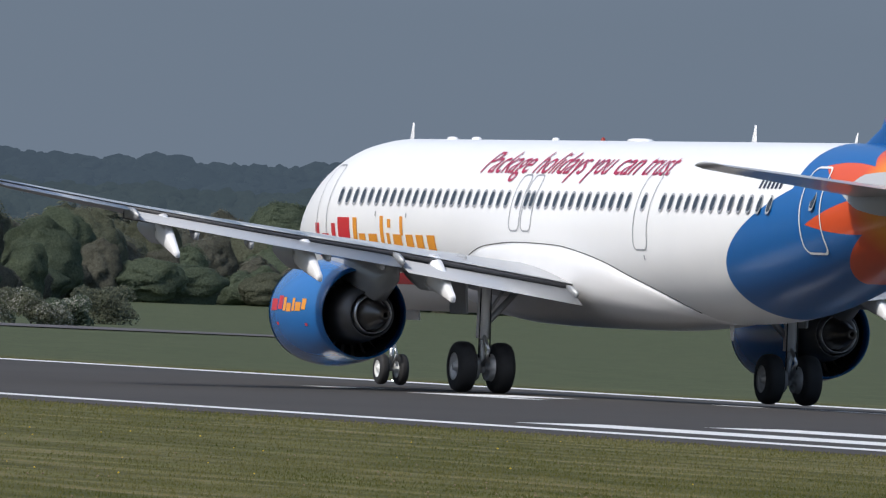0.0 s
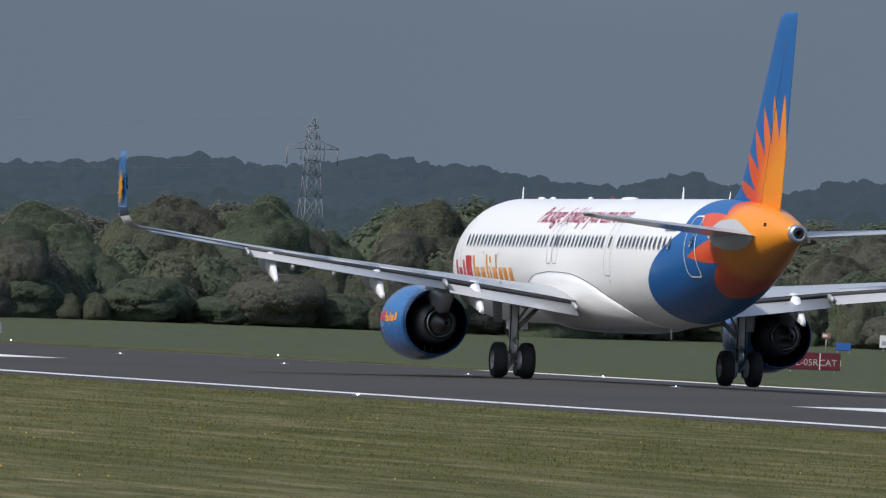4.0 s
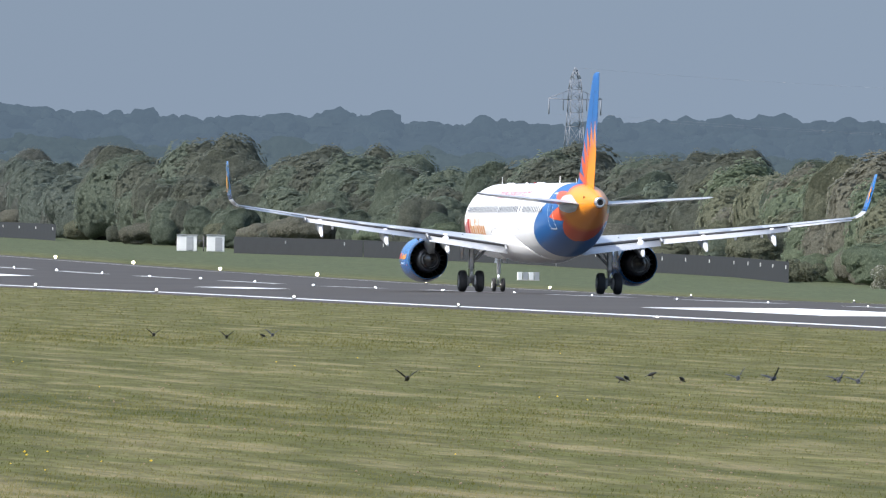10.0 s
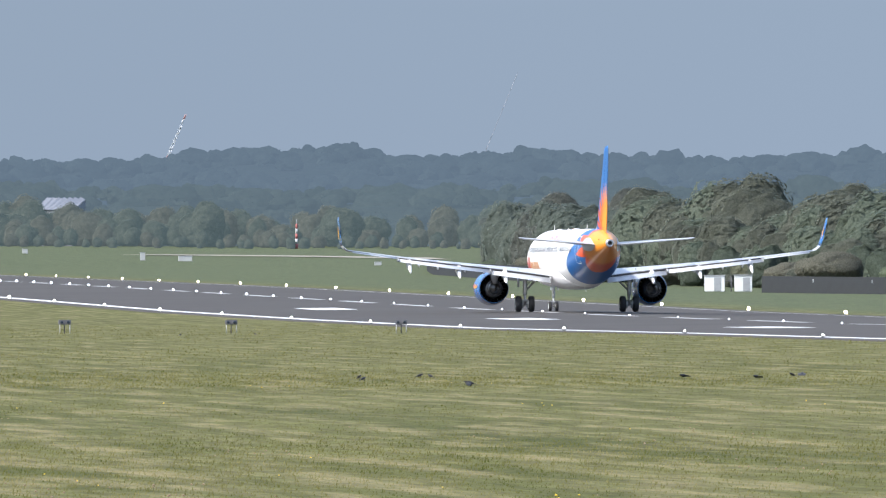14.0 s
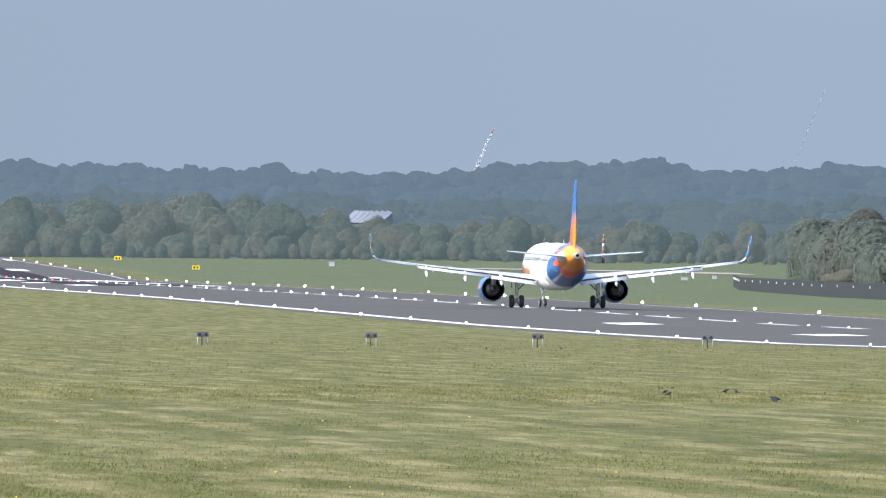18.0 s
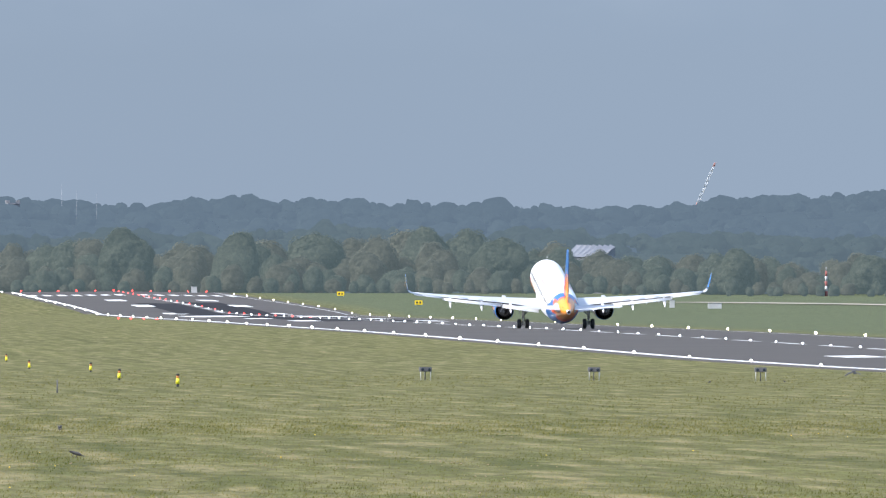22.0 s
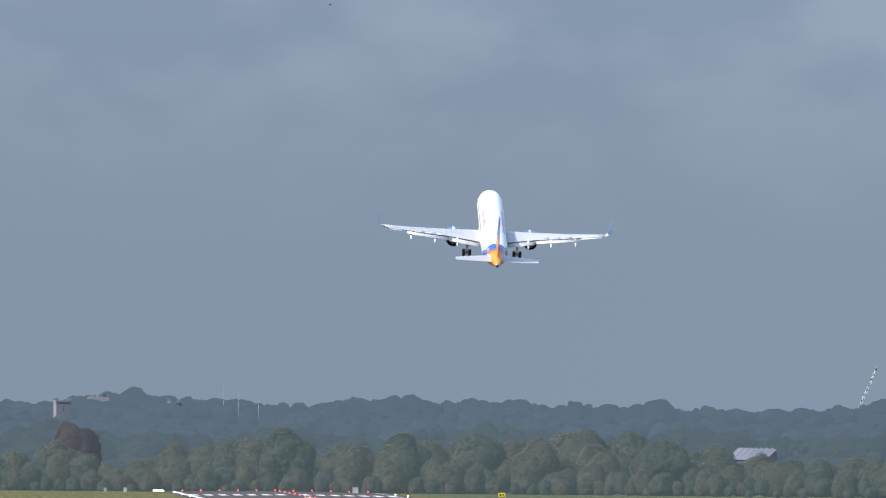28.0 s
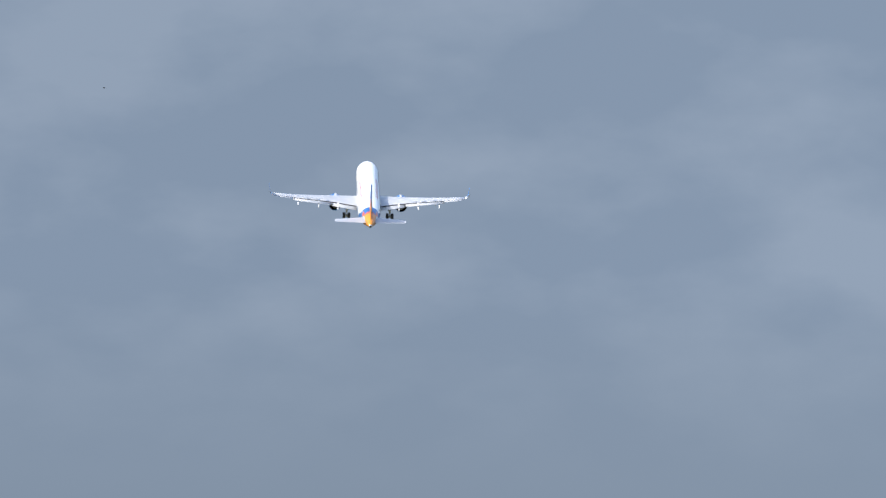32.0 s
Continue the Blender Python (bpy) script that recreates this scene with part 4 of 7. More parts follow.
            part("cowl_mark", mesh("cowl_mark", vv, [(0, 1, 3, 2) if outer < 0 else (0, 2, 3, 1)], False), mat, eng, "plain red or orange bar of the cowl emblem")

# landing gear
for sgn in (-1, 1):
    gx = sgn * 3.795
    gear = part("main_gear", rod((gx, -0.05, 2.75), (gx, 0.0, 1.25), 0.155, 16), WHITE, aircraft, "white main landing gear leg")
    part("piston", rod((gx, 0.0, 1.3), (gx, 0.0, 0.45), 0.085, 14), SILVER, gear, "polished steel piston")
    part("axle", rod((gx - 0.55, 0, 0.585), (gx + 0.55, 0, 0.585), 0.07, 12), STEEL, gear)
    part("side_brace", join(rod((gx - sgn * 0.05, 0.0, 1.55), (gx - sgn * 1.05, 0.25, 2.55), 0.075, 10), rod((gx - sgn * 0.05, 0.0, 1.75), (gx - sgn * 0.6, -0.1, 2.6), 0.04, 8)), GALV, gear, "grey folding side brace")
    part("torque_link", join(rod((gx, -0.14, 1.30), (gx, -0.46, 0.98), 0.045, 8), rod((gx, -0.46, 0.98), (gx, -0.12, 0.62), 0.045, 8)), STEEL, gear)
    part("brake_lines", join(rod((gx + 0.12, -0.12, 2.5), (gx + 0.14, -0.16, 0.8), 0.018, 6), rod((gx - 0.12, -0.12, 2.4), (gx - 0.15, -0.2, 0.8), 0.018, 6)), BLACK, gear, "black brake hoses")
    part("gear_door", join(box(0.06, 1.15, 1.35, 0.02, 1.45)), WING, gear, "pale grey leg door", at=pose(gx + sgn * 0.30, 0.55, 0.35, 0, sgn * 4, 0))
    for dx in (-0.465, 0.465):
        w = part("wheel", mesh("tyre", *moved(tyre(0.585, 0.43), gx + dx, 0, 0.585)), RUBBER, gear, "black main wheel tyre")
        part("rim", mesh("rim", *moved(rim(0.585, 0.43), gx + dx, 0, 0.585)), SILVER, w, "silver wheel rim")
        part("brake_pack", mesh("brake_pack", *moved(rim(0.54, 0.40), gx + dx * 0.66, 0, 0.585)), SILVER, w)
nose = part("nose_gear", rod((0, 16.9, 2.2), (0, 16.93, 1.0), 0.11, 14), WHITE, aircraft, "white nose gear leg")
part("piston", rod((0, 16.93, 1.05), (0, 16.93, 0.36), 0.06, 12), STEEL, nose)
part("axle", rod((-0.32, 16.93, 0.38), (0.32, 16.93, 0.38), 0.05, 10), STEEL, nose)
part("drag_strut", rod((0, 16.95, 1.35), (0, 18.2, 2.1), 0.06, 10), GALV, nose)
part("torque_link", join(rod((0, 16.8, 1.0), (0, 16.55, 0.75), 0.035, 8), rod((0, 16.55, 0.75), (0, 16.85, 0.45), 0.035, 8)), STEEL, nose)
for s in (-1, 1):
    part("nose_gear_door", box(0.04, 1.0, 0.32, 0.015, 1.60), WHITE, nose, at=pose(s * 0.42, 16.2, 0.0, 0, -s * 6, 0))
    w = part("wheel", mesh("tyre", *moved(tyre(0.38, 0.225), s * 0.25, 16.93, 0.38)), RUBBER, nose, "black nose wheel tyre")
    part("rim", mesh("rim", *moved(rim(0.38, 0.225), s * 0.25, 16.93, 0.38)), CABIN, w, "white nose wheel rim")

# cabin windows, doors, lettering on both sides
oval = [(0.115 * math.copysign(abs(math.cos(t)) ** 0.75, math.cos(t)), 0.175 * math.copysign(abs(math.sin(t)) ** 0.75, math.sin(t))) for t in [2 * math.pi * i / 16 for i in range(16)]]
for port in (True, False):
    k = 1 if port else -1
    tilt = math.asin((4.50 - 3.9) / 2.07)
    pane_v = [(0, 0, 0)] + [(0, u, w) for u, w in oval]
    pane = mesh("window_pane", pane_v, [(0, i + 1, (i + 1) % 16 + 1) if not port else (0, (i + 1) % 16 + 1, i + 1) for i in range(16)], False)
    pane.materials.append(GLASS)
    ring_v = [(0, u * g, w * g) for g in (1.0, 1.32) for u, w in oval]
    surround = mesh("window_frame", ring_v, [(i, (i + 1) % 16, 16 + (i + 1) % 16, 16 + i) for i in range(16)], False)
    surround.materials.append(STEEL if False else SEAM)
    places = [6.30 + 0.533 * i for i in range(23)] + [19.72 + 0.533 * i for i in range(13)] + [28.35 + 0.533 * i for i in range(13)] + [18.78, 19.86 - 0.50, 27.15, 36.9]
    for a in places:
        zz = 4.52 if a < 36 else 4.62
        x, y, z = hull_at(a, zz, 0.010, port)
        lean = math.degrees(tilt) * (1 if port else -1)
        w = part("window", pane, None, hull, at=pose(x, y, z, 0, lean, 0))
        fr = part("window_frame", surround, None, w)
    for a0, a1, z0, z1, mat in ((18.45, 19.10, 3.80, 5.08, SEAM), (19.25, 19.90, 3.80, 5.08, SEAM), (26.75, 27.60, 3.45, 5.18, SEAM), (36.35, 37.25, 3.50, 5.35, CABIN), (4.6, 5.42, 3.40, 5.25, SEAM)):
        part("door_seam", mesh("door_seam", *door_outline(a0, a1, z0, z1, 0.035 if mat is SEAM else 0.05, port=port)), mat, hull, "outline of a cabin door")
    for word, a, wide in (("Package", 15.2, 3.25), ("holidays", 18.75, 3.4), ("you", 22.4, 1.42), ("can", 24.1, 1.6), ("trust", 26.0, 1.9)):
        me = text_on_hull(word, 1.06, a if port else 42.8 - a, 5.13, 0.25, port, wide)
        part("slogan_word", me, MAROON, hull, "crimson slanted lettering")
    for a, w, z0, z1, mat in ((4.55, 0.35, 3.05, 3.85, RED), (5.15, 0.55, 3.0, 3.6, RED), (5.95, 0.3, 3.0, 3.85, RED), (6.45, 0.85, 3.0, 4.0, RED), (7.55, 0.28, 3.0, 4.0, ORANGE), (7.95, 0.45, 3.0, 3.62, ORANGE), (8.65, 0.6, 3.0, 3.62, ORANGE), (9.5, 0.24, 3.0, 4.05, ORANGE), (9.95, 0.22, 3.0, 3.65, ORANGE), (9.95, 0.22, 3.78, 3.98, ORANGE), (10.4, 0.6, 3.0, 3.62, ORANGE), (10.85, 0.2, 3.6, 4.05, ORANGE), (11.3, 0.5, 3.0, 3.62, ORANGE), (12.05, 0.5, 2.75, 3.62, ORANGE), (12.8, 0.55, 3.0, 3.62, ORANGE), (9.2, 2.4, 2.45, 2.72, RED), (12.0, 0.8, 2.3, 2.72, RED)):
        part("emblem_bar", mesh("emblem_bar", *hull_patch(a, a + w, z0, z1, port, 0.12)), mat, hull, "plain bar of the side emblem")
    for i in range(6):
        part("registration_bar", mesh("registration_bar", *hull_patch(33.85 + 0.22 * i, 33.97 + 0.22 * i, 4.88, 5.06, port)), NAVY, hull, "dark registration bar")
    for a, z in ((24.2, 3.05), (20.0, 3.0), (22.0, 2.9), (27.3, 3.2), (9.0, 4.05), (11.2, 4.02)):
        part("service_mark", mesh("service_mark", *hull_patch(a, a + 0.07, z, z + 0.11, port)), SEAM, hull)

# aerials on the roof and beneath
for a, h, chord in ((5.75, 0.42, 0.30), (28.9, 0.42, 0.32), (35.3, 0.26, 0.2)):
    rings = [[(w, 22 - (a + lean + u), 5.94 + z) for u, w in airfoil(chord * g, 0.14)] for z, g, lean in ((0, 1.0, 0), (h * 0.6, 0.6, 0.10), (h, 0.32, 0.17))]
    part("blade_aerial", mesh("blade_aerial", *loft(rings)), WHITE, aircraft, "white blade aerial")
for a, s in ((10.5, 0.22), (21.7, 0.55), (8.8, 0.25), (16.0, 0.16)):
    part("aerial_dome", mesh("aerial_dome", *loft([[(s * 0.5 * g * math.cos(t), 22 - a + s * g * math.sin(t), 5.95 + z) for t in [2 * math.pi * i / 20 for i in range(20)]] for g, z in ((1, 0), (0.95, 0.045), (0.7, 0.075), (0.2, 0.085))])), WHITE, aircraft, "low white aerial dome")
part("beacon", mesh("beacon", *moved(turned([(0.0, 0.06), (0.04, 0.055), (0.08, 0.035), (0.09, 0.004)], 16), 0, 0, 0)), material("beacon_red", (0.30, 0.03, 0.02), 0.3), aircraft, "red beacon", at=pose(0, 22 - 19.2, 5.96, 90, 0, 0))
part("drain_mast", mesh("drain_mast", *loft([[(w, 22 - (28.0 + u + ln), z) for u, w in airfoil(c, 0.14)] for z, c, ln in ((1.86, 0.3, 0), (1.45, 0.16, 0.12))])), WHITE, aircraft, "white drain mast")

# ---- trees ----
rng = np.random.default_rng(7)


def leaf_cloud(blobs, count, size, rnd, loose=0.7, spread=0.35):
    """Small leaf clumps, each a bent pair of triangles, over the shells of round masses."""
    w = np.array([b[3] ** 2 for b in blobs])
    pick = rnd.choice(len(blobs), count, p=w / w.sum())
    bl = np.array(blobs)[pick]
    d = rnd.normal(size=(count, 3))
    d /= np.linalg.norm(d, axis=1)[:, None]
    d[:, 2] = np.abs(d[:, 2]) * np.where(rnd.random(count) < 0.8, 1, -0.6)
    rad = bl[:, 3:4] * (1.04 - 0.6 * loose + 0.6 * loose * rnd.random((count, 1)) ** 0.6)
    p = bl[:, :3] + d * rad * np.array([1, 1, 0.9])
    n = d + spread * rnd.normal(size=(count, 3))
    n /= np.linalg.norm(n, axis=1)[:, None]
    t = np.cross(n, rnd.normal(size=(count, 3)))
    t /= np.linalg.norm(t, axis=1)[:, None] + 1e-9
    b = np.cross(n, t)
    s = size * (0.6 + 0.8 * rnd.random((count, 1)))
    verts = np.stack([p - t * s, p + b * s * 0.7 + n * s * 0.25, p + t * s, p - b * s * 0.7 + n * s * 0.2], 1).reshape(-1, 3)
    idx = np.arange(count) * 4
    faces = np.stack([np.stack([idx, idx + 2, idx + 1], 1), np.stack([idx, idx + 3, idx + 2], 1)], 1).reshape(-1, 3)
    return verts, faces, np.repeat(n, 4, axis=0)


def dome(seg=10, rings_=(-15, 18, 45, 68)):
    """Unit vectors and faces of a round top, open below."""
    v = [(math.cos(radians(e)) * math.cos(2 * math.pi * (i + 0.5 * (k % 2)) / seg), math.cos(radians(e)) * math.sin(2 * math.pi * (i + 0.5 * (k % 2)) / seg), math.sin(radians(e))) for k, e in enumerate(rings_) for i in range(seg)] + [(0, 0, 1)]
    f = []
    for k in range(len(rings_) - 1):
        for i in range(seg):
            a, b, c, d = k * seg + i, k * seg + (i + 1) % seg, (k + 1) * seg + i, (k + 1) * seg + (i + 1) % seg
            f += [(a, b, d), (a, d, c)]
    f += [((len(rings_) - 1) * seg + i, (len(rings_) - 1) * seg + (i + 1) % seg, len(v) - 1) for i in range(seg)]
    return np.array(v), np.array(f)


def lump_cloud(blobs, rnd, lift=0.15, seg=10, rings_=(-15, 18, 45, 68), rough=0.16):
    """Uneven rounded masses of leaves, one for each place and size given, each with creases of its own."""
    v0, f0 = dome(seg, rings_)
    b = np.array(blobs)
    n, k = len(b), len(v0)
    r = np.ones((n, k))
    for freq, amp in ((2.2, rough), (2.8, rough), (5.0, rough * 0.6), (6.0, rough * 0.6), (9.0, rough * 0.4), (13.0, rough * 0.35)):
        w = rnd.normal(size=(n, 3))
        w *= freq / np.linalg.norm(w, axis=1)[:, None]
        r += amp * np.sin(w @ v0.T + 6.3 * rnd.random((n, 1)))
    r *= b[:, 3][:, None]
    squash = np.stack([1.0 + 0.4 * rnd.random(n), 1.0 + 0.4 * rnd.random(n), 0.8 + 0.3 * rnd.random(n)], 1)
    v = b[:, None, :3] + v0[None] * r[:, :, None] * squash[:, None, :]
    f = f0[None] + (np.arange(n) * k)[:, None, None]
    nn = v0[None] + 0.10 * rnd.normal(size=(n, k, 3)) + np.array([0, 0, lift])
    nn /= np.linalg.norm(nn, axis=2)[:, :, None]
    return v.reshape(-1, 3), f.reshape(-1, 3), nn.reshape(-1, 3)


def fast_mesh(name, verts, faces, mat, normals=None):
    me = bpy.data.meshes.new(name)
    me.vertices.add(len(verts))
    me.vertices.foreach_set("co", np.asarray(verts, dtype=np.float32).ravel())
    me.loops.add(faces.size)
    me.loops.foreach_set("vertex_index", np.asarray(faces, dtype=np.int32).ravel())
    me.polygons.add(len(faces))
    me.polygons.foreach_set("loop_start", np.arange(len(faces), dtype=np.int32) * faces.shape[1])
    me.update(calc_edges=True)
    if normals is not None:
        me.polygons.foreach_set("use_smooth", np.ones(len(faces), dtype=bool))
        me.normals_split_custom_set_from_vertices(normals.tolist())
    me.materials.append(mat)
    return me


def billows(rnd, scales=((3.2, 0.17, 8), (8.0, 0.085, 10), (20.0, 0.04, 12))):
    """An uneven radius over all directions: rounded masses with creases between them, at three sizes."""
    sets = []
    for freq, amp, n in scales:
        k = rnd.normal(size=(n, 3))
        k *= freq * (0.7 + 0.6 * rnd.random((n, 1))) / np.linalg.norm(k, axis=1)[:, None]
        sets.append((k, 6.3 * rnd.random(n), amp))

    def radius(d):
        out = np.ones(len(d))
        for k, ph, amp in sets:
            out += amp * (2.6 * np.mean(np.abs(np.sin(0.5 * (d @ k.T + ph))), axis=1) - 1.65) * 2.2
        return out
    return radius


def crown_cloud(h, spread, base, rnd, leaves, size, seg=52, rows_=28):
    """One crown: a closed billowing mass with leaf clumps all over it."""
    radius = billows(rnd)
    mid = np.array([0.0, 0.0, base + (h - base) * 0.47])
    ax = np.array([spread, spread * (0.85 + 0.2 * rnd.random()), (h - base) * 0.53])

    def surface(d, k):
        # the skirts hang nearly straight down
        full = np.maximum(np.hypot(d[:, 0], d[:, 1]), 0.2) ** -0.6
        low = np.where(d[:, 2:] < 0, np.stack([full * 0.95, full * 0.95, np.full(len(d), 0.88)], 1), 1.0)
        return mid + d * ax * low * (radius(d) * k)[:, None]

    d = []
    for i in range(rows_):
        e = -1.35 + 2.85 * i / (rows_ - 1)
        d += [(math.cos(e) * math.cos(2 * math.pi * (j + 0.5 * (i % 2)) / seg), math.cos(e) * math.sin(2 * math.pi * (j + 0.5 * (i % 2)) / seg), math.sin(e)) for j in range(seg)]
    d = np.array(d + [(0, 0, 1.0)])
    core = surface(d, np.full(len(d), 0.925 if seg > 30 else 0.89))
    f = []
    for i in range(rows_ - 1):
        for j in range(seg):
            a, b, c, e = i * seg + j, i * seg + (j + 1) % seg, (i + 1) * seg + j, (i + 1) * seg + (j + 1) % seg
            f += [(a, b, e), (a, e, c)]
    f += [((rows_ - 1) * seg + j, (rows_ - 1) * seg + (j + 1) % seg, len(d) - 1) for j in range(seg)]
    tri = np.array(f)
    flat = np.cross(core[tri[:, 1]] - core[tri[:, 0]], core[tri[:, 2]] - core[tri[:, 0]])
    nn = np.zeros_like(core)
    for corner in range(3):
        np.add.at(nn, tri[:, corner], flat)
    nn /= np.linalg.norm(nn, axis=1)[:, None] + 1e-9
    nn += 0.35 * d + np.array([0, 0, 0.30])
    nn /= np.linalg.norm(nn, axis=1)[:, None]

    q = rnd.normal(size=(leaves, 3))
    q /= np.linalg.norm(q, axis=1)[:, None]
    q[:, 2] = np.where(q[:, 2] < -0.6, -q[:, 2], q[:, 2])
    loose_ = rnd.random(leaves) < 0.02 + 0.05 * (q[:, 2] > 0.6)
    p = surface(q, np.where(loose_, 0.955 + 0.05 * rnd.random(leaves), 0.935 + 0.016 * rnd.random(leaves)))
    # the slope of the billows turns the clumps
    slope = np.zeros((leaves, 3))
    r0 = radius(q)
    for axis in range(3):
        w = q.copy()
        w[:, axis] += 0.06
        w /= np.linalg.norm(w, axis=1)[:, None]
        slope[:, axis] = (radius(w) - r0) / 0.06
    face = q - 0.16 * slope
    face[:, 2] = np.maximum(face[:, 2], -0.1)
    face /= np.linalg.norm(face, axis=1)[:, None]
    n = face + np.where(loose_, 0.30, 0.10)[:, None] * rnd.normal(size=(leaves, 3))
    n /= np.linalg.norm(n, axis=1)[:, None]
    soft_ = face + 0.10 * rnd.normal(size=(leaves, 3)) + np.array([0, 0, 0.35])
    soft_ /= np.linalg.norm(soft_, axis=1)[:, None]
    t = np.cross(n, rnd.normal(size=(leaves, 3)))
    t /= np.linalg.norm(t, axis=1)[:, None] + 1e-9
    b = np.cross(n, t)
    s = size * (0.5 + 0.9 * rnd.random((leaves, 1)))
    v = np.stack([p - t * s, p + b * s * 0.75 + n * s * 0.06, p + t * s, p - b * s * 0.75 + n * s * 0.06], 1).reshape(-1, 3)
    idx = np.arange(leaves) * 4
    f2 = np.stack([np.stack([idx, idx + 2, idx + 1], 1), np.stack([idx, idx + 3, idx + 2], 1)], 1).reshape(-1, 3)
    return np.concatenate([v, core]), np.concatenate([f2, np.array(f) + len(v)]), np.concatenate([np.repeat(soft_, 4, axis=0), nn])


def trunk_mesh(h, r, rnd):
    bms = [rod((0, 0, -0.4), (0.1, 0.05, h * 0.55), r, 8, r * 0.5)]
    for i in range(6):
        t = i * 1.05 + rnd.random()
        z = h * (0.22 + 0.06 * i)
        bms.append(rod((0, 0, z), (h * 0.22 * math.cos(t), h * 0.22 * math.sin(t), z + h * 0.25), r * 0.4, 6, r * 0.12))
    return join(*bms)


def tree(h, spread, mat, seed, leaves=2600, size=0.26, label="", base=None, category="tree", name="tree"):
    rnd = np.random.default_rng(seed)
    t = thing(name, label, category)
    part("trunk", trunk_mesh(h * 0.7, 0.013 * h, rnd), BARK, t)
    v, f, nn = crown_cloud(h, spread, 0.0 if base is None else base, rnd, leaves, size)
    part("crown", fast_mesh("crown", v, f, mat, nn), None, t)
    return t


protos = []
for k in range(12):
    mat = (LEAF_A, LEAF_B, LEAF_C, LEAF_B, LEAF_A, LEAF_C)[k % 6]
    tint = ("olive-green", "fresh green", "brownish budding", "deep green", "dull olive", "bare brownish")[k % 6]
    protos.append(tree(10.0, (4.4, 5.0, 4.3, 5.4, 4.6, 4.2, 4.5, 5.2, 4.4, 4.9, 4.2, 4.0)[k], mat, 40 + k, 20000, 0.075, "%s broadleaf tree at the wood's edge" % tint))
far_protos = [tree(10.0, (4.2, 5.0, 3.9, 4.6)[k], (LEAF_HIGH, LEAF_HIGH_B)[k % 2], 70 + k, 15000, 0.09, "%s broadleaf tree at the wood's far end" % ("haze-greyed green", "haze-greyed olive")[k % 2]) for k in range(4)]
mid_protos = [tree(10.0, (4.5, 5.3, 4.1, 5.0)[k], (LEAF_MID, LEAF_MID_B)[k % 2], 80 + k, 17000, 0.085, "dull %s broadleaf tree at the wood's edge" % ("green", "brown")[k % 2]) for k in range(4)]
shrubs = []
for k in range(4):
    rnd = np.random.default_rng(90 + k)
    sh_ = thing("shrub", "low dense %s shrub below the trees" % ("olive", "green", "brown", "green")[k], "shrub")
    v, f, nn = crown_cloud(2.5, 2.0 + 0.2 * k, 0.0, rnd, 6000, 0.05)
    part("crown", fast_mesh("crown", v, f, (LEAF_A, LEAF_B, LEAF_C, LEAF_B)[k], nn), None, sh_)
    part("trunk", rod((0, 0, -0.3), (0, 0, 1.6), 0.08, 6, 0.03), BARK, sh_)
    shrubs.append(sh_)
used = {}


def plant(proto, x, y, scale, turn, group):
    """The first call places the original, later ones a copy."""
    m = pose(x, y, level(y) - 0.1, 0, 0, turn)
    if proto.name not in used:
        used[proto.name] = True
        proto.matrix_basis = m
        ob = proto
    else:
        ob = copy_thing(proto, m)
    ob.scale = (scale, scale, scale)
    tagged(ob, group=group)
    return ob


# the wood along the far side, nearest at its middle: bearing, distance of its edge, top as seen
WOOD_AZ = [5.05, 5.15, 5.3, 5.65, 5.9, 6.3, 7.3, 8.6, 9.3, 10.0, 11.0, 12.0, 13.0, 13.6, 14.3, 15.1, 16.0, 17.0, 18.2, 21.0]
WOOD_D = [2960, 2800, 2430, 2010, 1780, 1560, 1440, 1230, 1060, 1060, 1110, 1120, 1120, 1150, 1130, 1120, 1130, 1160, 1260, 1330]
WOOD_EL = [0.355, 0.38, 0.40, 0.42, 0.43, 0.445, 0.475, 0.495, 0.515, 0.50, 0.48, 0.495, 0.53, 0.50, 0.525, 0.50, 0.485, 0.455, 0.43, 0.42]
az = 5.62
count = 0
while az < 20.9:
    d0 = float(np.interp(az, WOOD_AZ, WOOD_D))
    top = float(np.interp(az, WOOD_AZ, WOOD_EL))
    step = math.degrees(5.6 / d0) * (1.0 if az > 5.9 else 1.25)
    for row, (back_, share) in enumerate(((4, 0.42), (13, 0.64), (24, 0.84), (38, 0.97))):
        a = az + step * (rng.random() - 0.5) * 1.1 + row * step * 0.3
        d = d0 + back_ + 9 * rng.random()
        x, y = bearing(a, d)
        goal = (height(top, d) - level(y)) * share * (0.70 + 0.34 * rng.random())
        # distance picks the leaf colours that have haze mixed in
        kind_ = d + 220 * (rng.random() - 0.5)
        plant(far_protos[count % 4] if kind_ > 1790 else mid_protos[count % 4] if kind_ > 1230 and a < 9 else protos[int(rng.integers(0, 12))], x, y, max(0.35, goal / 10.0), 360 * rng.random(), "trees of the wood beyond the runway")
        count += 1
    a = az + step * (rng.random() - 0.5)
    x, y = bearing(a, d0 + 3 * rng.random())
    plant(shrubs[int(rng.integers(0, 4))], x, y, 0.9 + 0.9 * rng.random(), 360 * rng.random(), "shrubs along the wood's edge")
    az += step * (0.9 + 0.35 * rng.random())

# the wood behind its edge: undergrowth and further crowns, too many to count
bush_shapes = [crown_cloud(10.0, 4.0 + 0.2 * i, 0.0, np.random.default_rng(640 + i), 1900, 0.21, 18, 10) for i in range(8)]


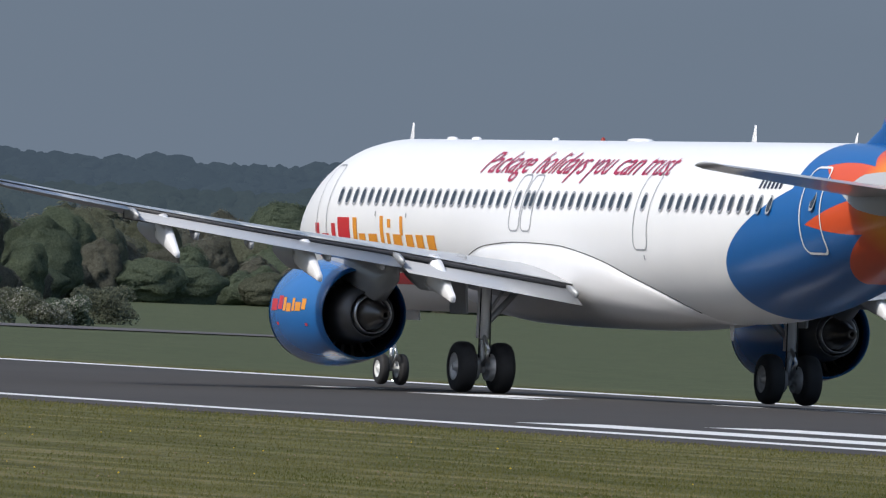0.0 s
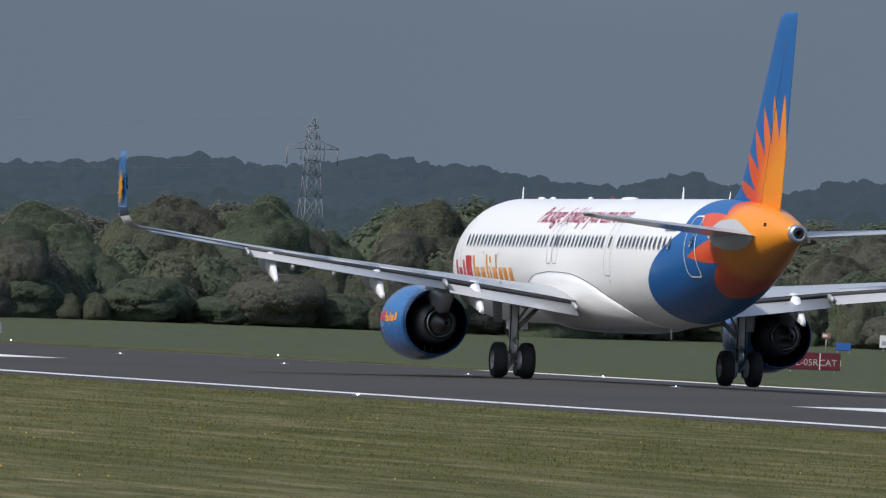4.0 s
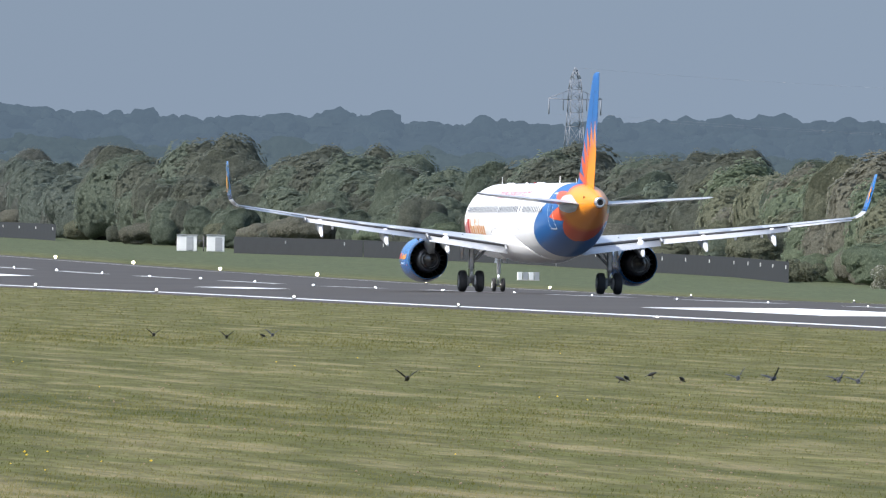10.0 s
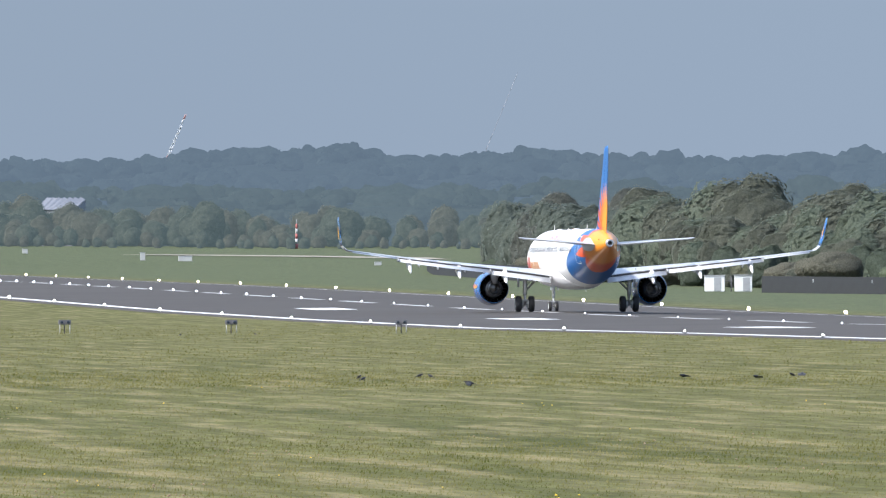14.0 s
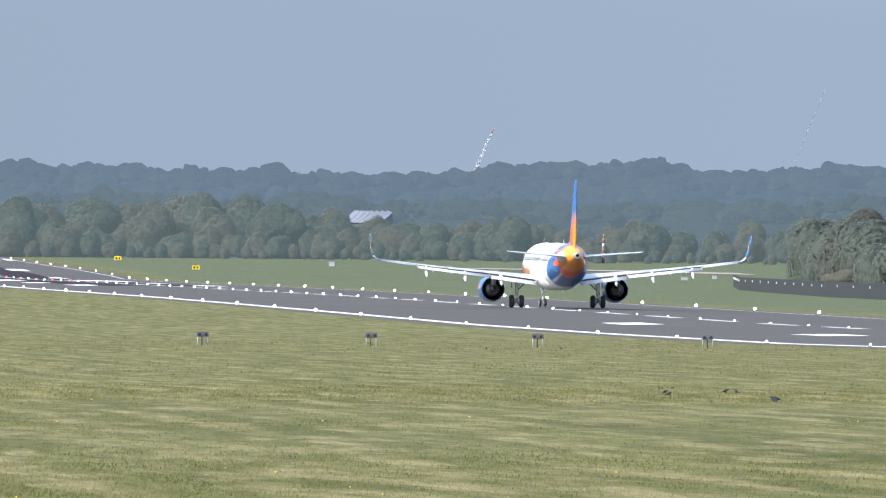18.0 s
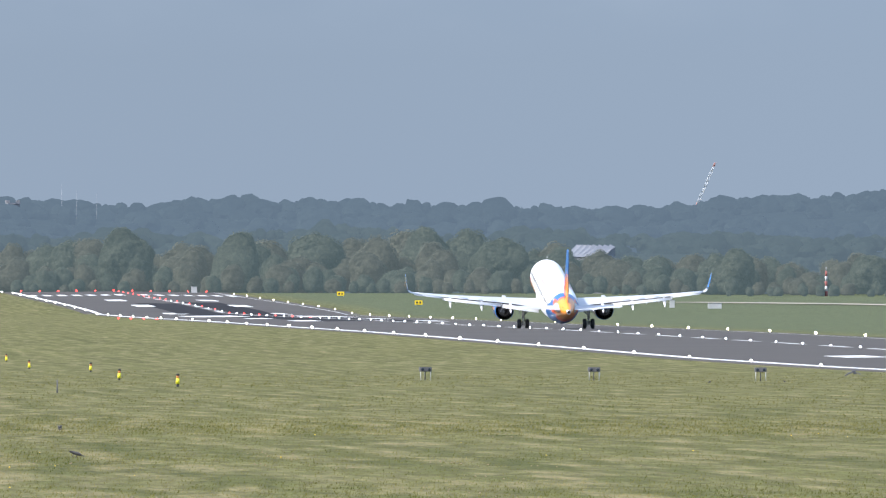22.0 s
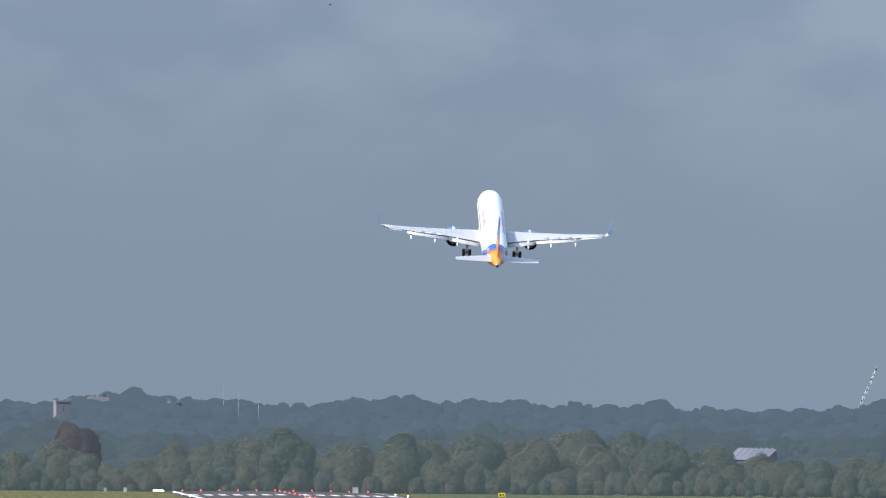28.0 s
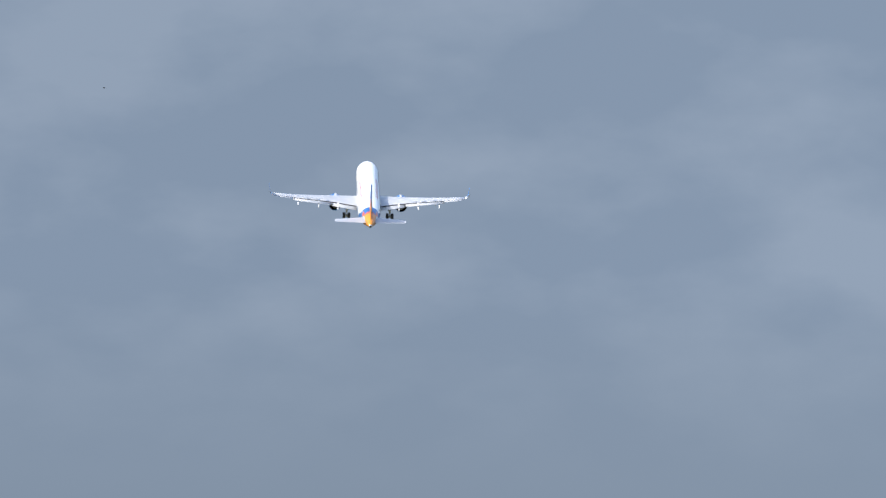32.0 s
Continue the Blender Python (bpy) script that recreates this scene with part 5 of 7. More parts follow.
def heap(name, places, mats, label):
    """Bushes and crowns joined into one object for each tone; places: (x, y, foot, height)."""
    bags = [[] for _ in mats]
    for x, y, z, h in places:
        v, f, nn = bush_shapes[int(rng.integers(0, 8))]
        turn = 6.28 * rng.random()
        c_, s_ = math.cos(turn), math.sin(turn)
        rot = np.array([[c_, s_, 0], [-s_, c_, 0], [0, 0, 1]])
        wide_ = h / 10.0 * (0.85 + 0.4 * rng.random())
        bags[int(rng.integers(0, len(mats)))].append(((v @ rot) * np.array([wide_, wide_, h / 10.0]) + np.array([x, y, z]), f, nn @ rot))
    for bag, (mat, tint) in zip(bags, mats):
        first = np.cumsum([0] + [len(v) for v, f, nn in bag])
        tagged(new(name, fast_mesh(name, np.concatenate([v for v, f, nn in bag]), np.concatenate([f + o for (v, f, nn), o in zip(bag, first)]), mat, np.concatenate([nn for v, f, nn in bag]))), label % tint, "woods", kind="stuff")


near_places, mid_places, high_places = [], [], []
for i in range(900):
    a = 5.6 + 15.25 * rng.random()
    d0, top = float(np.interp(a, WOOD_AZ, WOOD_D)), float(np.interp(a, WOOD_AZ, WOOD_EL))
    d = d0 - 1 + (10 * rng.random() if i % 3 == 0 else 8 + 70 * rng.random())
    x, y = bearing(a, d)
    full = height(top, d) - level(y)
    h = 1.2 + 2.2 * rng.random() if i % 3 == 0 else full * min(0.94, 0.34 + (d - d0) / 90) * (0.84 + 0.30 * noise.noise((a * 2.2, d * 0.02, 4)) + 0.12 * rng.random())
    (high_places if d0 > 1650 else near_places if d0 <= 1230 or a > 9 else mid_places).append((x, y, level(y) - 0.2, h))
heap("undergrowth", near_places, ((LEAF_A, "olive"), (LEAF_B, "green"), (LEAF_C, "brownish")), "dense %s undergrowth and crowns of the wood")
# the two farther heaps use leaf colours with haze painted in
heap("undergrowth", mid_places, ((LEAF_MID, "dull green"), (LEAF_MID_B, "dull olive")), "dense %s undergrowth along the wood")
heap("undergrowth", high_places, ((LEAF_HIGH, "haze-paled green"), (LEAF_HIGH_B, "haze-paled olive")), "dense %s crowns at the wood's far end")

# trees and hedges beyond the runway's end
FAR_AZ = [0.0, 1.0, 1.35, 1.95, 2.4, 2.7, 3.2, 3.7, 4.2, 4.7, 5.2, 5.8]
FAR_EL = [0.40, 0.41, 0.38, 0.44, 0.44, 0.42, 0.46, 0.385, 0.39, 0.36, 0.36, 0.40]
places = []
a = 0.02
while a < 5.9:
    top = float(np.interp(a, FAR_AZ, FAR_EL))
    near = 110 * max(0.0, min(1.0, (a - 3.0) / 1.5))
    for row, share in enumerate((0.30, 0.52, 0.72, 0.90, 1.04)):
        d = 3118 + 28 * row + 14 * rng.random() - near
        az_ = a + 0.11 * (rng.random() - 0.5)
        x, y = bearing(az_, d)
        places.append((x, y, level(y) - 0.3, (height(top, d) - level(y)) * share * (0.54 + 0.50 * rng.random() + 0.24 * noise.noise((az_ * 3.1, row, 8)))))
    a += 0.085 * (0.8 + 0.4 * rng.random())
# the leaves here and on the single trees below glow for haze
heap("backdrop_woods", places, ((LEAF_END, "haze-greyed green"), (LEAF_END_B, "haze-greyed olive")), "%s crowns and hedges beyond the runway's end")
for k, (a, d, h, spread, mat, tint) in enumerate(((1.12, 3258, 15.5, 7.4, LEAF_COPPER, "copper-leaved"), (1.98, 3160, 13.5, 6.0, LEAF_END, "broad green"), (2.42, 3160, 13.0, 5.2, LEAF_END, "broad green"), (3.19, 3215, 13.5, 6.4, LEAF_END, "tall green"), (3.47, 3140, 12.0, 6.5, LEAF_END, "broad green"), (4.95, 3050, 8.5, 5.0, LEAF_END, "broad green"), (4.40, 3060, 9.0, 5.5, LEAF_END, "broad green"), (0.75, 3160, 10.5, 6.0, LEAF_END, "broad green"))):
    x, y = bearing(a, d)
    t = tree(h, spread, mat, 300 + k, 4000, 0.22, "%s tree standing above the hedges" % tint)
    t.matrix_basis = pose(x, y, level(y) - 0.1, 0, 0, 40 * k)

# wooded hills in the distance: ridges crowded with crowns, one object each
SKY_AZ = [0.0, 1.0, 1.3, 1.75, 2.0, 2.25, 2.5, 2.75, 3.0, 3.5, 4.0, 4.25, 4.5, 5.0, 5.15, 5.5, 5.75, 6.0, 6.5, 6.75, 6.95, 7.05, 7.25, 7.5, 8.0, 8.5, 9.0, 9.25, 9.5, 9.8, 9.95, 10.25, 10.75, 11.0, 11.5, 11.8, 12.2, 12.5, 13.1, 13.4, 13.85, 14.1, 14.6, 14.8, 15.0, 16.0, 17.0, 18.0, 19.0, 19.25, 21.5]
SKY_EL = [0.555, 0.556, 0.598, 0.56, 0.555, 0.575, 0.562, 0.577, 0.56, 0.552, 0.535, 0.558, 0.595, 0.605, 0.56, 0.575, 0.59, 0.575, 0.556, 0.575, 0.565, 0.595, 0.56, 0.547, 0.56, 0.588, 0.592, 0.582, 0.62, 0.615, 0.572, 0.575, 0.548, 0.568, 0.602, 0.58, 0.632, 0.612, 0.548, 0.60, 0.552, 0.612, 0.588, 0.618, 0.588, 0.628, 0.59, 0.56, 0.54, 0.568, 0.55]


def skyline(a):
    return float(np.interp(a, SKY_AZ, SKY_EL))


def front_line(a):
    return 0.445 + 0.045 * (noise.noise((a * 1.6, 5, 0)) + 0.5 * noise.noise((a * 4.3, 5, 1)))


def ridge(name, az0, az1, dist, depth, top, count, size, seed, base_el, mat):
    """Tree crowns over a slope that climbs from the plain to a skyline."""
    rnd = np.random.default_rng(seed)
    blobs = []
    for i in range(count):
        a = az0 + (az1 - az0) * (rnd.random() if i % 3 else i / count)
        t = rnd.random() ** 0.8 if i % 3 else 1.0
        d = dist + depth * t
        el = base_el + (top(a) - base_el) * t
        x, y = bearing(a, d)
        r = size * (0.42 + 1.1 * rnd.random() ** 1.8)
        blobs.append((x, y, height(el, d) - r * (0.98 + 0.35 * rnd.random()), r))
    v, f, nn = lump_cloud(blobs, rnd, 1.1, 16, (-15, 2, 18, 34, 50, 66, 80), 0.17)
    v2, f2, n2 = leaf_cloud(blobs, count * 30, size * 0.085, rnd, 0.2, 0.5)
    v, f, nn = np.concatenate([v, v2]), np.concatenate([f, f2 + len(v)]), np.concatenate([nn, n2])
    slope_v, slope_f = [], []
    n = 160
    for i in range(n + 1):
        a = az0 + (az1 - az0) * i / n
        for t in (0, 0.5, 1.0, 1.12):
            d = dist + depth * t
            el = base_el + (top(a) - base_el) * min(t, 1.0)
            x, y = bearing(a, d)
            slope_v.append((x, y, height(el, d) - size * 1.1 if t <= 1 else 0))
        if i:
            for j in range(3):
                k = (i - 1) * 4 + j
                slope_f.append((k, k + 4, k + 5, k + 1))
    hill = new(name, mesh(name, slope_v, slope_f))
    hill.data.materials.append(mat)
    tagged(hill, "distant wooded hillside with haze as a glow", "hill", kind="structure")
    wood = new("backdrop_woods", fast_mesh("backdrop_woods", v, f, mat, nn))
    tagged(wood, "blue-green woods on the distant hills with haze as a glow", "woods", kind="stuff")


# both ridges get their haze from the glow of their leaf material
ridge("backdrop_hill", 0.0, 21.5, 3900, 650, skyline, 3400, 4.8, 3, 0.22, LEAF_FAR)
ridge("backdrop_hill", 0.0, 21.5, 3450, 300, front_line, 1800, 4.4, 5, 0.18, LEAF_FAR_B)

# ---- airfield furniture ----
globe_mesh = {}


def globe(r, mat):
    key = (round(r, 3), mat.name)
    if key not in globe_mesh:
        bm = bmesh.new()
        bmesh.ops.create_icosphere(bm, subdivisions=2, radius=r)
        me = bpy.data.meshes.new("globe")
        bm.to_mesh(me)
        bm.free()
        me.polygons.foreach_set("use_smooth", [True] * len(me.polygons))
        me.materials.append(mat)
        globe_mesh[key] = me
    return globe_mesh[key]


base_me = bpy.data.meshes.new("lamp_base")
bm = join(rod((0, 0, -0.02), (0, 0, 0.05), 0.10, 12), rod((0, 0, 0.05), (0, 0, 0.12), 0.035, 10))
bm.to_mesh(base_me)
bm.free()
base_me.materials.append(SLATE)
flat_me = bpy.data.meshes.new("lamp_ring")
bm = rod((0, 0, -0.01), (0, 0, 0.012), 0.16, 14)
bm.to_mesh(flat_me)
bm.free()
flat_me.materials.append(GALV)


def runway_light(x, y, r, mat, label, group, raised=True):
    z = level(y) + (crown(x) if abs(x) < 24 else 0)
    t = thing("runway_light", label, "light", pose(x, y, z), group)
    part("lamp_base", base_me if raised else flat_me, None, t)
    part("globe", globe(r, mat), None, t, at=pose(0, 0, (0.12 if raised else 0.01) + r * (0.6 if raised else 0.4)))
    return t


k = 0
while True:
    y = 258 + 59.2 * k if k < 8 else 731.6 + 60.9 * (k - 8)
    if y > 3060:
        break
    runway_light(-22.9, y, 0.025 + 0.10 * min(1.0, max(0, y - 500) / 900), LAMP_W, "small white runway edge light", "edge lights along the near side", y > 560)
    k += 1
y = 978 - 61.9 * 11
while y < 3080:
    far_on = max(0.0, min(1.0, (y - 860) / 120))
    runway_light(23.1, y, 0.03 + 0.10 * far_on, LAMP_Y if y > 800 else LAMP_W, "bright warm runway edge light", "edge lights along the far side", y > 560)
    y += 61.9
y, k = 348.6, 0
while y < 3080:
    left = 3090 - y
    red = left < 300 or (left < 900 and k % 2 == 0)
    runway_light(0.7, y, (0.022 + 0.085 * min(1.0, max(0, y - 560) / 1100)) * (1.35 if red else 1.0), LAMP_R if red else LAMP_B, "flush %s centreline light in the asphalt" % ("red" if red else "white"), "centreline lights", False)
    y += 30.0
    k += 1
for i in range(11):
    runway_light(-20 + 4 * i, RWY_END - 1.5, 0.16, LAMP_R, "red runway end light", "lights across the runway's end")
for i in range(4):
    runway_light(-27.5 - 1.2 * i, 2085 + 20 * i, 0.15, LAMP_R, "red stop-bar light at the runway's side", "stop-bar lights")
for i in range(5):
    runway_light(-24 - 0.5 * i, 3092, 0.13, LAMP_W, "white light at the runway's end corner", "corner lights")

# approach slope units on thin legs
unit = thing("slope_indicator", "dark approach slope light box on white legs in the grass", "light unit", group="approach slope lights")
part("housing", box(0.62, 0.42, 0.24, 0.02, 0.46), SLATE, unit, "dark green-black housing")
for dx in (-0.17, 0.17):
    part("lens", mesh("lens", *moved(turned([(0, 0.075), (-0.02, 0.07), (-0.03, 0.03), (-0.03, 0.002)], 14), dx, -0.212, 0.58)), GLASS, unit, "round dark lens")
for dx, dy in ((-0.26, -0.14), (0.26, -0.14), (0.0, 0.16)):
    part("leg", rod((dx, dy, -0.05), (dx, dy, 0.47), 0.022, 8), GALV, unit, "thin pale leg")
part("cable", rod((0, 0.1, 0), (0, 0.05, 0.46), 0.03, 8), SLATE, unit)
for i, x in enumerate((-36.3, -45.2, -53.9, -62.7)):
    m = pose(x, 745, level(745) - 0.02, 0, 0, 3 * i - 4)
    if i == 0:
        unit.matrix_basis = m
    else:
        copy_thing(unit, m)

# yellow marker posts
post = thing("marker_post", "short yellow and black marker post in the grass", "marker post", group="marker posts in the grass")
part("foot", rod((0, 0, -0.05), (0, 0, 0.12), 0.055, 12), BLACK, post, "black foot")
part("sleeve", rod((0, 0, 0.12), (0, 0, 0.38), 0.095, 14, 0.075), YELLOW, post, "bright yellow sleeve")
part("band", rod((0, 0, 0.38), (0, 0, 0.50), 0.07, 12), AMBER, post, "amber band")
part("cap", rod((0, 0, 0.50), (0, 0, 0.60), 0.08, 12, 0.06), BLACK, post, "black cap")
spots = ((-76.6, 1295), (-76.1, 1222), (-80.1, 1041), (-77.1, 1118), (-76.9, 1035), (-78.2, 929), (-75.4, 892), (-78.9, 737), (-79.1, 653), (-93.9, 506))
for i, (x, y) in enumerate(spots):
    m = pose(x, y, level(y) - 0.02, 0, 0, 37 * i)
    if i == 0:
        post.matrix_basis = m
    else:
        copy_thing(post, m)
stake = thing("stake", "thin dark stake in the grass", "stake", pose(-86.7, 582, level(582)))
part("pole", rod((0, 0, -0.1), (0, 0, 0.52), 0.03, 8), SLATE, stake)

# ---- the noise fence: corrugated boards with small number plates ----
wave = []
for i in range(13):
    u = -1.5 + 3.0 * i / 12
    wave.append((u, 0.06 * (1 if i % 2 else -1)))
pv = [(u, w, 0.0) for u, w in wave] + [(u, w, 1.65) for u, w in wave]
panel_me = mesh("fence_panel", pv, [(i, i + 1, 14 + i, 13 + i) for i in range(12)], False)
panel_me.materials.append(FENCE)
plate_bm = box(0.26, 0.03, 0.30, 0.01)
plate_me = bpy.data.meshes.new("number_plate")
plate_bm.to_mesh(plate_me)
plate_bm.free()
plate_me.materials.append(CABIN)
post_bm = box(0.14, 0.14, 1.75, 0.01)
fpost_me = bpy.data.meshes.new("fence_post")
post_bm.to_mesh(fpost_me)
post_bm.free()
fpost_me.materials.append(FENCE)


def fence(line, panels, label, tall=1.0):
    f_ = thing("noise_fence", label, "fence")
    f_.matrix_basis = pose(line[0][0], line[0][1], 0)
    ox, oy = line[0]
    seg = [math.dist(a, b) for a, b in zip(line, line[1:])]
    total = sum(seg)
    for i in range(panels):
        s = (i + 0.5) / panels * total
        j = 0
        while s > seg[j]:
            s -= seg[j]
            j += 1
        (xa, ya), (xb, yb) = line[j], line[j + 1]
        x, y = xa + (xb - xa) * s / seg[j], ya + (yb - ya) * s / seg[j]
        turn = math.degrees(math.atan2(yb - ya, xb - xa))
        m = pose(x - ox, y - oy, level(y) - 0.03, 0, 0, turn) @ Matrix.Diagonal((total / panels / 3.0, 1, tall, 1))
        part("panel", panel_me, None, f_, at=m)
        if i % 5 == 0:
            part("post", fpost_me, None, f_, at=pose(x - ox, y - oy, level(y) - 0.03, 0, 0, turn) @ Matrix.Translation((1.5, -0.12, 0)))
            part("number_plate", plate_me, None, f_, "small pale number plate", at=pose(x - ox, y - oy, level(y) + 1.05 * tall, 0, 0, turn + 90) @ Matrix.Translation((0, 0.16, 0)))
    return f_


fence([(66, 1092), (71, 1150), (73, 1290), (68, 1370), (59, 1402)], 105, "long black corrugated noise fence with number plates")
fence([(66, 1640), (70, 1760), (86, 2040), (112, 2330)], 120, "far stretch of black corrugated noise fence", 1.15)

# ---- cabins, cabinets, signs ----
for az_, d_, w_, h_ in ((6.445, 1432, 2.0, 1.55), (6.56, 1430, 1.75, 1.6)):
    x, y = bearing(az_, d_)
    c = thing("cabin", "small white equipment cabin by the end of a fence", "cabin", pose(x, y, level(y), 0, 0, -6), "equipment cabins")
    part("body", box(w_, 2.4, h_, 0.04), CABIN, c)
    part("roof", box(w_ + 0.16, 2.56, 0.10, 0.02, h_), GALV, c)
    part("door", box(0.7, 0.05, 1.35, 0.01, 0.06), GALV, c, at=pose(0.3, -1.215, 0))
x, y = bearing(6.50, 1431)
c = thing("cabinet_rack", "dark pipework between two white cabins", "pipework", pose(x, y, level(y)))
part("frame", join(rod((-0.4, 0, 0), (-0.4, 0, 1.6), 0.05, 6), rod((0.3, 0, 0), (0.3, 0, 1.5), 0.06, 6), rod((-0.4, 0, 1.0), (0.3, 0, 1.1), 0.05, 6)), SLATE, c)
for az_, d_, n_ in ((7.81, 1055, 4), (10.67, 850, 4), (19.42, 640, 4)):
    x, y = bearing(az_, d_)
    for i in range(n_):
        c = thing("junction_box", "low grey junction box on the grass", "junction box", pose(x + 0.42 * i - 0.6, y, level(y), 0, 0, 4), "junction boxes")
        part("body", box(0.34, 0.3, 0.62, 0.02), GALV if i % 2 else CABIN, c)
        part("foot", box(0.40, 0.36, 0.06, 0.01), CONCRETE, c)
PANEL = material("weathered_panel", (0.40, 0.41, 0.41), 0.6, 0, 1, 0.15)
for az_, d_, w_, h_ in ((4.33, 2640, 2.5, 0.95), (4.16, 2660, 0.9, 1.4), (2.25, 3080, 1.2, 1.3), (3.69, 2850, 1.1, 0.9), (5.10, 2560, 1.2, 0.6), (5.22, 2590, 0.8, 0.6), (1.33, 3060, 0.7, 0.9), (1.25, 3075, 0.6, 0.7)):
    x, y = bearing(az_, d_)
    c = thing("cabinet", "pale equipment cabinet standing on the far grass", "cabinet", pose(x, y, level(y)), "far equipment cabinets")
    part("body", box(w_, 0.9, h_, 0.03), PANEL, c)
    part("lid", box(w_ + 0.1, 1.0, 0.06, 0.01, h_), GALV, c)


def sign(name, label, az_, d_, w_, h_, board, lift=0.18, legs=2, word="", bars=(), ink=None, divider=None):
    x, y = bearing(az_, d_)
    s_ = thing(name, label, "sign", pose(x, y, level(y), 0, 0, -az_))
    b_ = part("board", box(w_, 0.16, h_, 0.02, lift), board, s_)
    part("rim", join(box(w_ + 0.06, 0.12, 0.04, 0.01, lift - 0.04), box(w_ + 0.06, 0.12, 0.04, 0.01, lift + h_)), SLATE, s_)
    for i in range(legs):
        lx = 0 if legs == 1 else -w_ * 0.4 + 0.8 * w_ * i / (legs - 1)
        part("leg", rod((lx, 0, -0.05), (lx, 0, lift), 0.04, 8), GALV, s_)
    for txt, tx, size in word or ():
        cu = bpy.data.curves.new("words", "FONT")
        cu.body, cu.size, cu.align_x = txt, size, "CENTER"
        cu.resolution_u = 2
        o = bpy.data.objects.new("words", cu)
        me = bpy.data.meshes.new_from_object(o)
        bpy.data.objects.remove(o)
        bpy.data.curves.remove(cu)
        part("lettering", me, ink, s_, "white lettering", at=pose(tx, -0.086, lift + h_ * 0.24, 90, 0, 0))
    if divider is not None:
        part("divider", box(0.05, 0.02, h_, 0.005, lift), CABIN, s_, at=pose(divider, -0.082, 0))
    for bx, bz, bw, bh in bars:
        part("bar", box(bw, 0.02, bh, 0.004, lift + bz), ink, s_, "plain bar of unreadable lettering", at=pose(bx, -0.083, 0))
    return s_


SIGN_RED = material("sign_red", (0.12, 0.012, 0.02), 0.5, 0, 2, 0.15)
SIGN_INK = material("sign_white", (0.42, 0.41, 0.40), 0.6, 0, 3, 0.2)
SIGN_BLUE = material("sign_blue", (0.03, 0.12, 0.40), 0.5, 0, 2, 0.1)
SIGN_YEL = material("sign_yellow", (0.75, 0.55, 0.02), 0.5, 0, 2, 0.1)
SIGN_YEL_DULL = material("sign_dull_yellow", (0.20, 0.15, 0.03), 0.6, 0, 2, 0.1)
sign("runway_sign", "dark red holding sign with white runway lettering", 13.97, 690, 2.65, 0.80, SIGN_RED, word=(("23L-05R", -0.50, 0.45), ("CAT I", 0.84, 0.44)), ink=SIGN_INK, divider=0.34)
sign("location_sign", "dark location board beside a red holding sign", 13.815, 690, 0.95, 0.80, BLACK, bars=((0.0, 0.25, 0.5, 0.3),), ink=SIGN_YEL_DULL)
hold = sign("holding_sign", "red holding sign with white runway lettering beside the taxiway", 17.30, 598, 3.55, 0.62, SIGN_RED, word=(("23L-05R", -0.92, 0.50), ("CAT I/II/III", 0.85, 0.46)), ink=SIGN_INK)
loc = sign("location_sign", "black location sign with yellow lettering and a yellow end", 17.062, 598, 0.95, 0.62, BLACK, word=(("VD2", 0.04, 0.50),), ink=SIGN_YEL)
part("end_block", box(0.22, 0.17, 0.66, 0.01, 0.16), SIGN_YEL, loc, "yellow end block", at=pose(-0.60, 0, 0))
sign("marker_board", "small black and orange marker board on the grass", 16.43, 735, 0.62, 0.34, BLACK, 0.1, 2, bars=((-0.18, 0.04, 0.2, 0.24), (0.2, 0.06, 0.16, 0.2)), ink=ORANGE)
FADED_RED = material("faded_red_board", (0.34, 0.16, 0.13), 0.6, 0, 3, 0.2)
sign("notice", "faded red and white notice on a post", 14.02, 1060, 0.62, 0.40, FADED_RED, 1.0, 1, bars=((-0.1, 0.12, 0.35, 0.16),), ink=CABIN)
sign("notice", "white notice board on a post", 14.25, 1085, 0.62, 0.95, CABIN, 0.35, 1, bars=((0.0, 0.2, 0.3, 0.3),), ink=SEAM)
sign("notice", "low blue information board", 14.09, 1050, 1.1, 0.55, SIGN_BLUE, 0.2, 2)
sign("notice", "blue information board before the fence", 8.18, 1150, 1.15, 0.50, SIGN_BLUE, 0.35, 2, bars=((0.0, 0.18, 0.7, 0.14),), ink=CABIN)
for a_ in (14.57, 14.64):
    sign("direction_arrow", "black and white arrow board", a_, 1080, 0.42, 0.42, BLACK, 0.1, 1, bars=((-0.05, 0.08, 0.2, 0.26), (0.1, 0.14, 0.1, 0.14)), ink=CABIN)
sign("taxi_sign", "yellow taxiway sign on the far grass", 2.835, 2975, 1.5, 0.85, SIGN_YEL, 0.15, 2, bars=((-0.3, 0.2, 0.4, 0.4), (0.3, 0.2, 0.3, 0.4)), ink=BLACK)
sign("taxi_sign", "yellow taxiway sign on the far grass", 3.147, 2700, 1.45, 0.80, SIGN_YEL, 0.15, 2, bars=((-0.3, 0.2, 0.4, 0.4), (0.3, 0.2, 0.3, 0.4)), ink=BLACK)
x, y = bearing(16.36, 1105)
wp = thing("wooden_post", "weathered wooden post at the wood's edge", "post", pose(x, y, level(y)))
part("pole", rod((0, 0, -0.2), (0, 0, 1.15), 0.13, 8, 0.1), BARK, wp)

# a red and white mast, pylons, cranes
MAST_RED = material("faded_red_band", (0.30, 0.10, 0.09), 0.7, 0, 2, 0.15)
MAST_PALE = material("chalky_white_band", (0.42, 0.42, 0.42), 0.7, 0, 2, 0.15)
x, y = bearing(4.775, 3010)
mast = thing("mast", "red and white banded mast on the far grass", "mast", pose(x, y, level(y)))
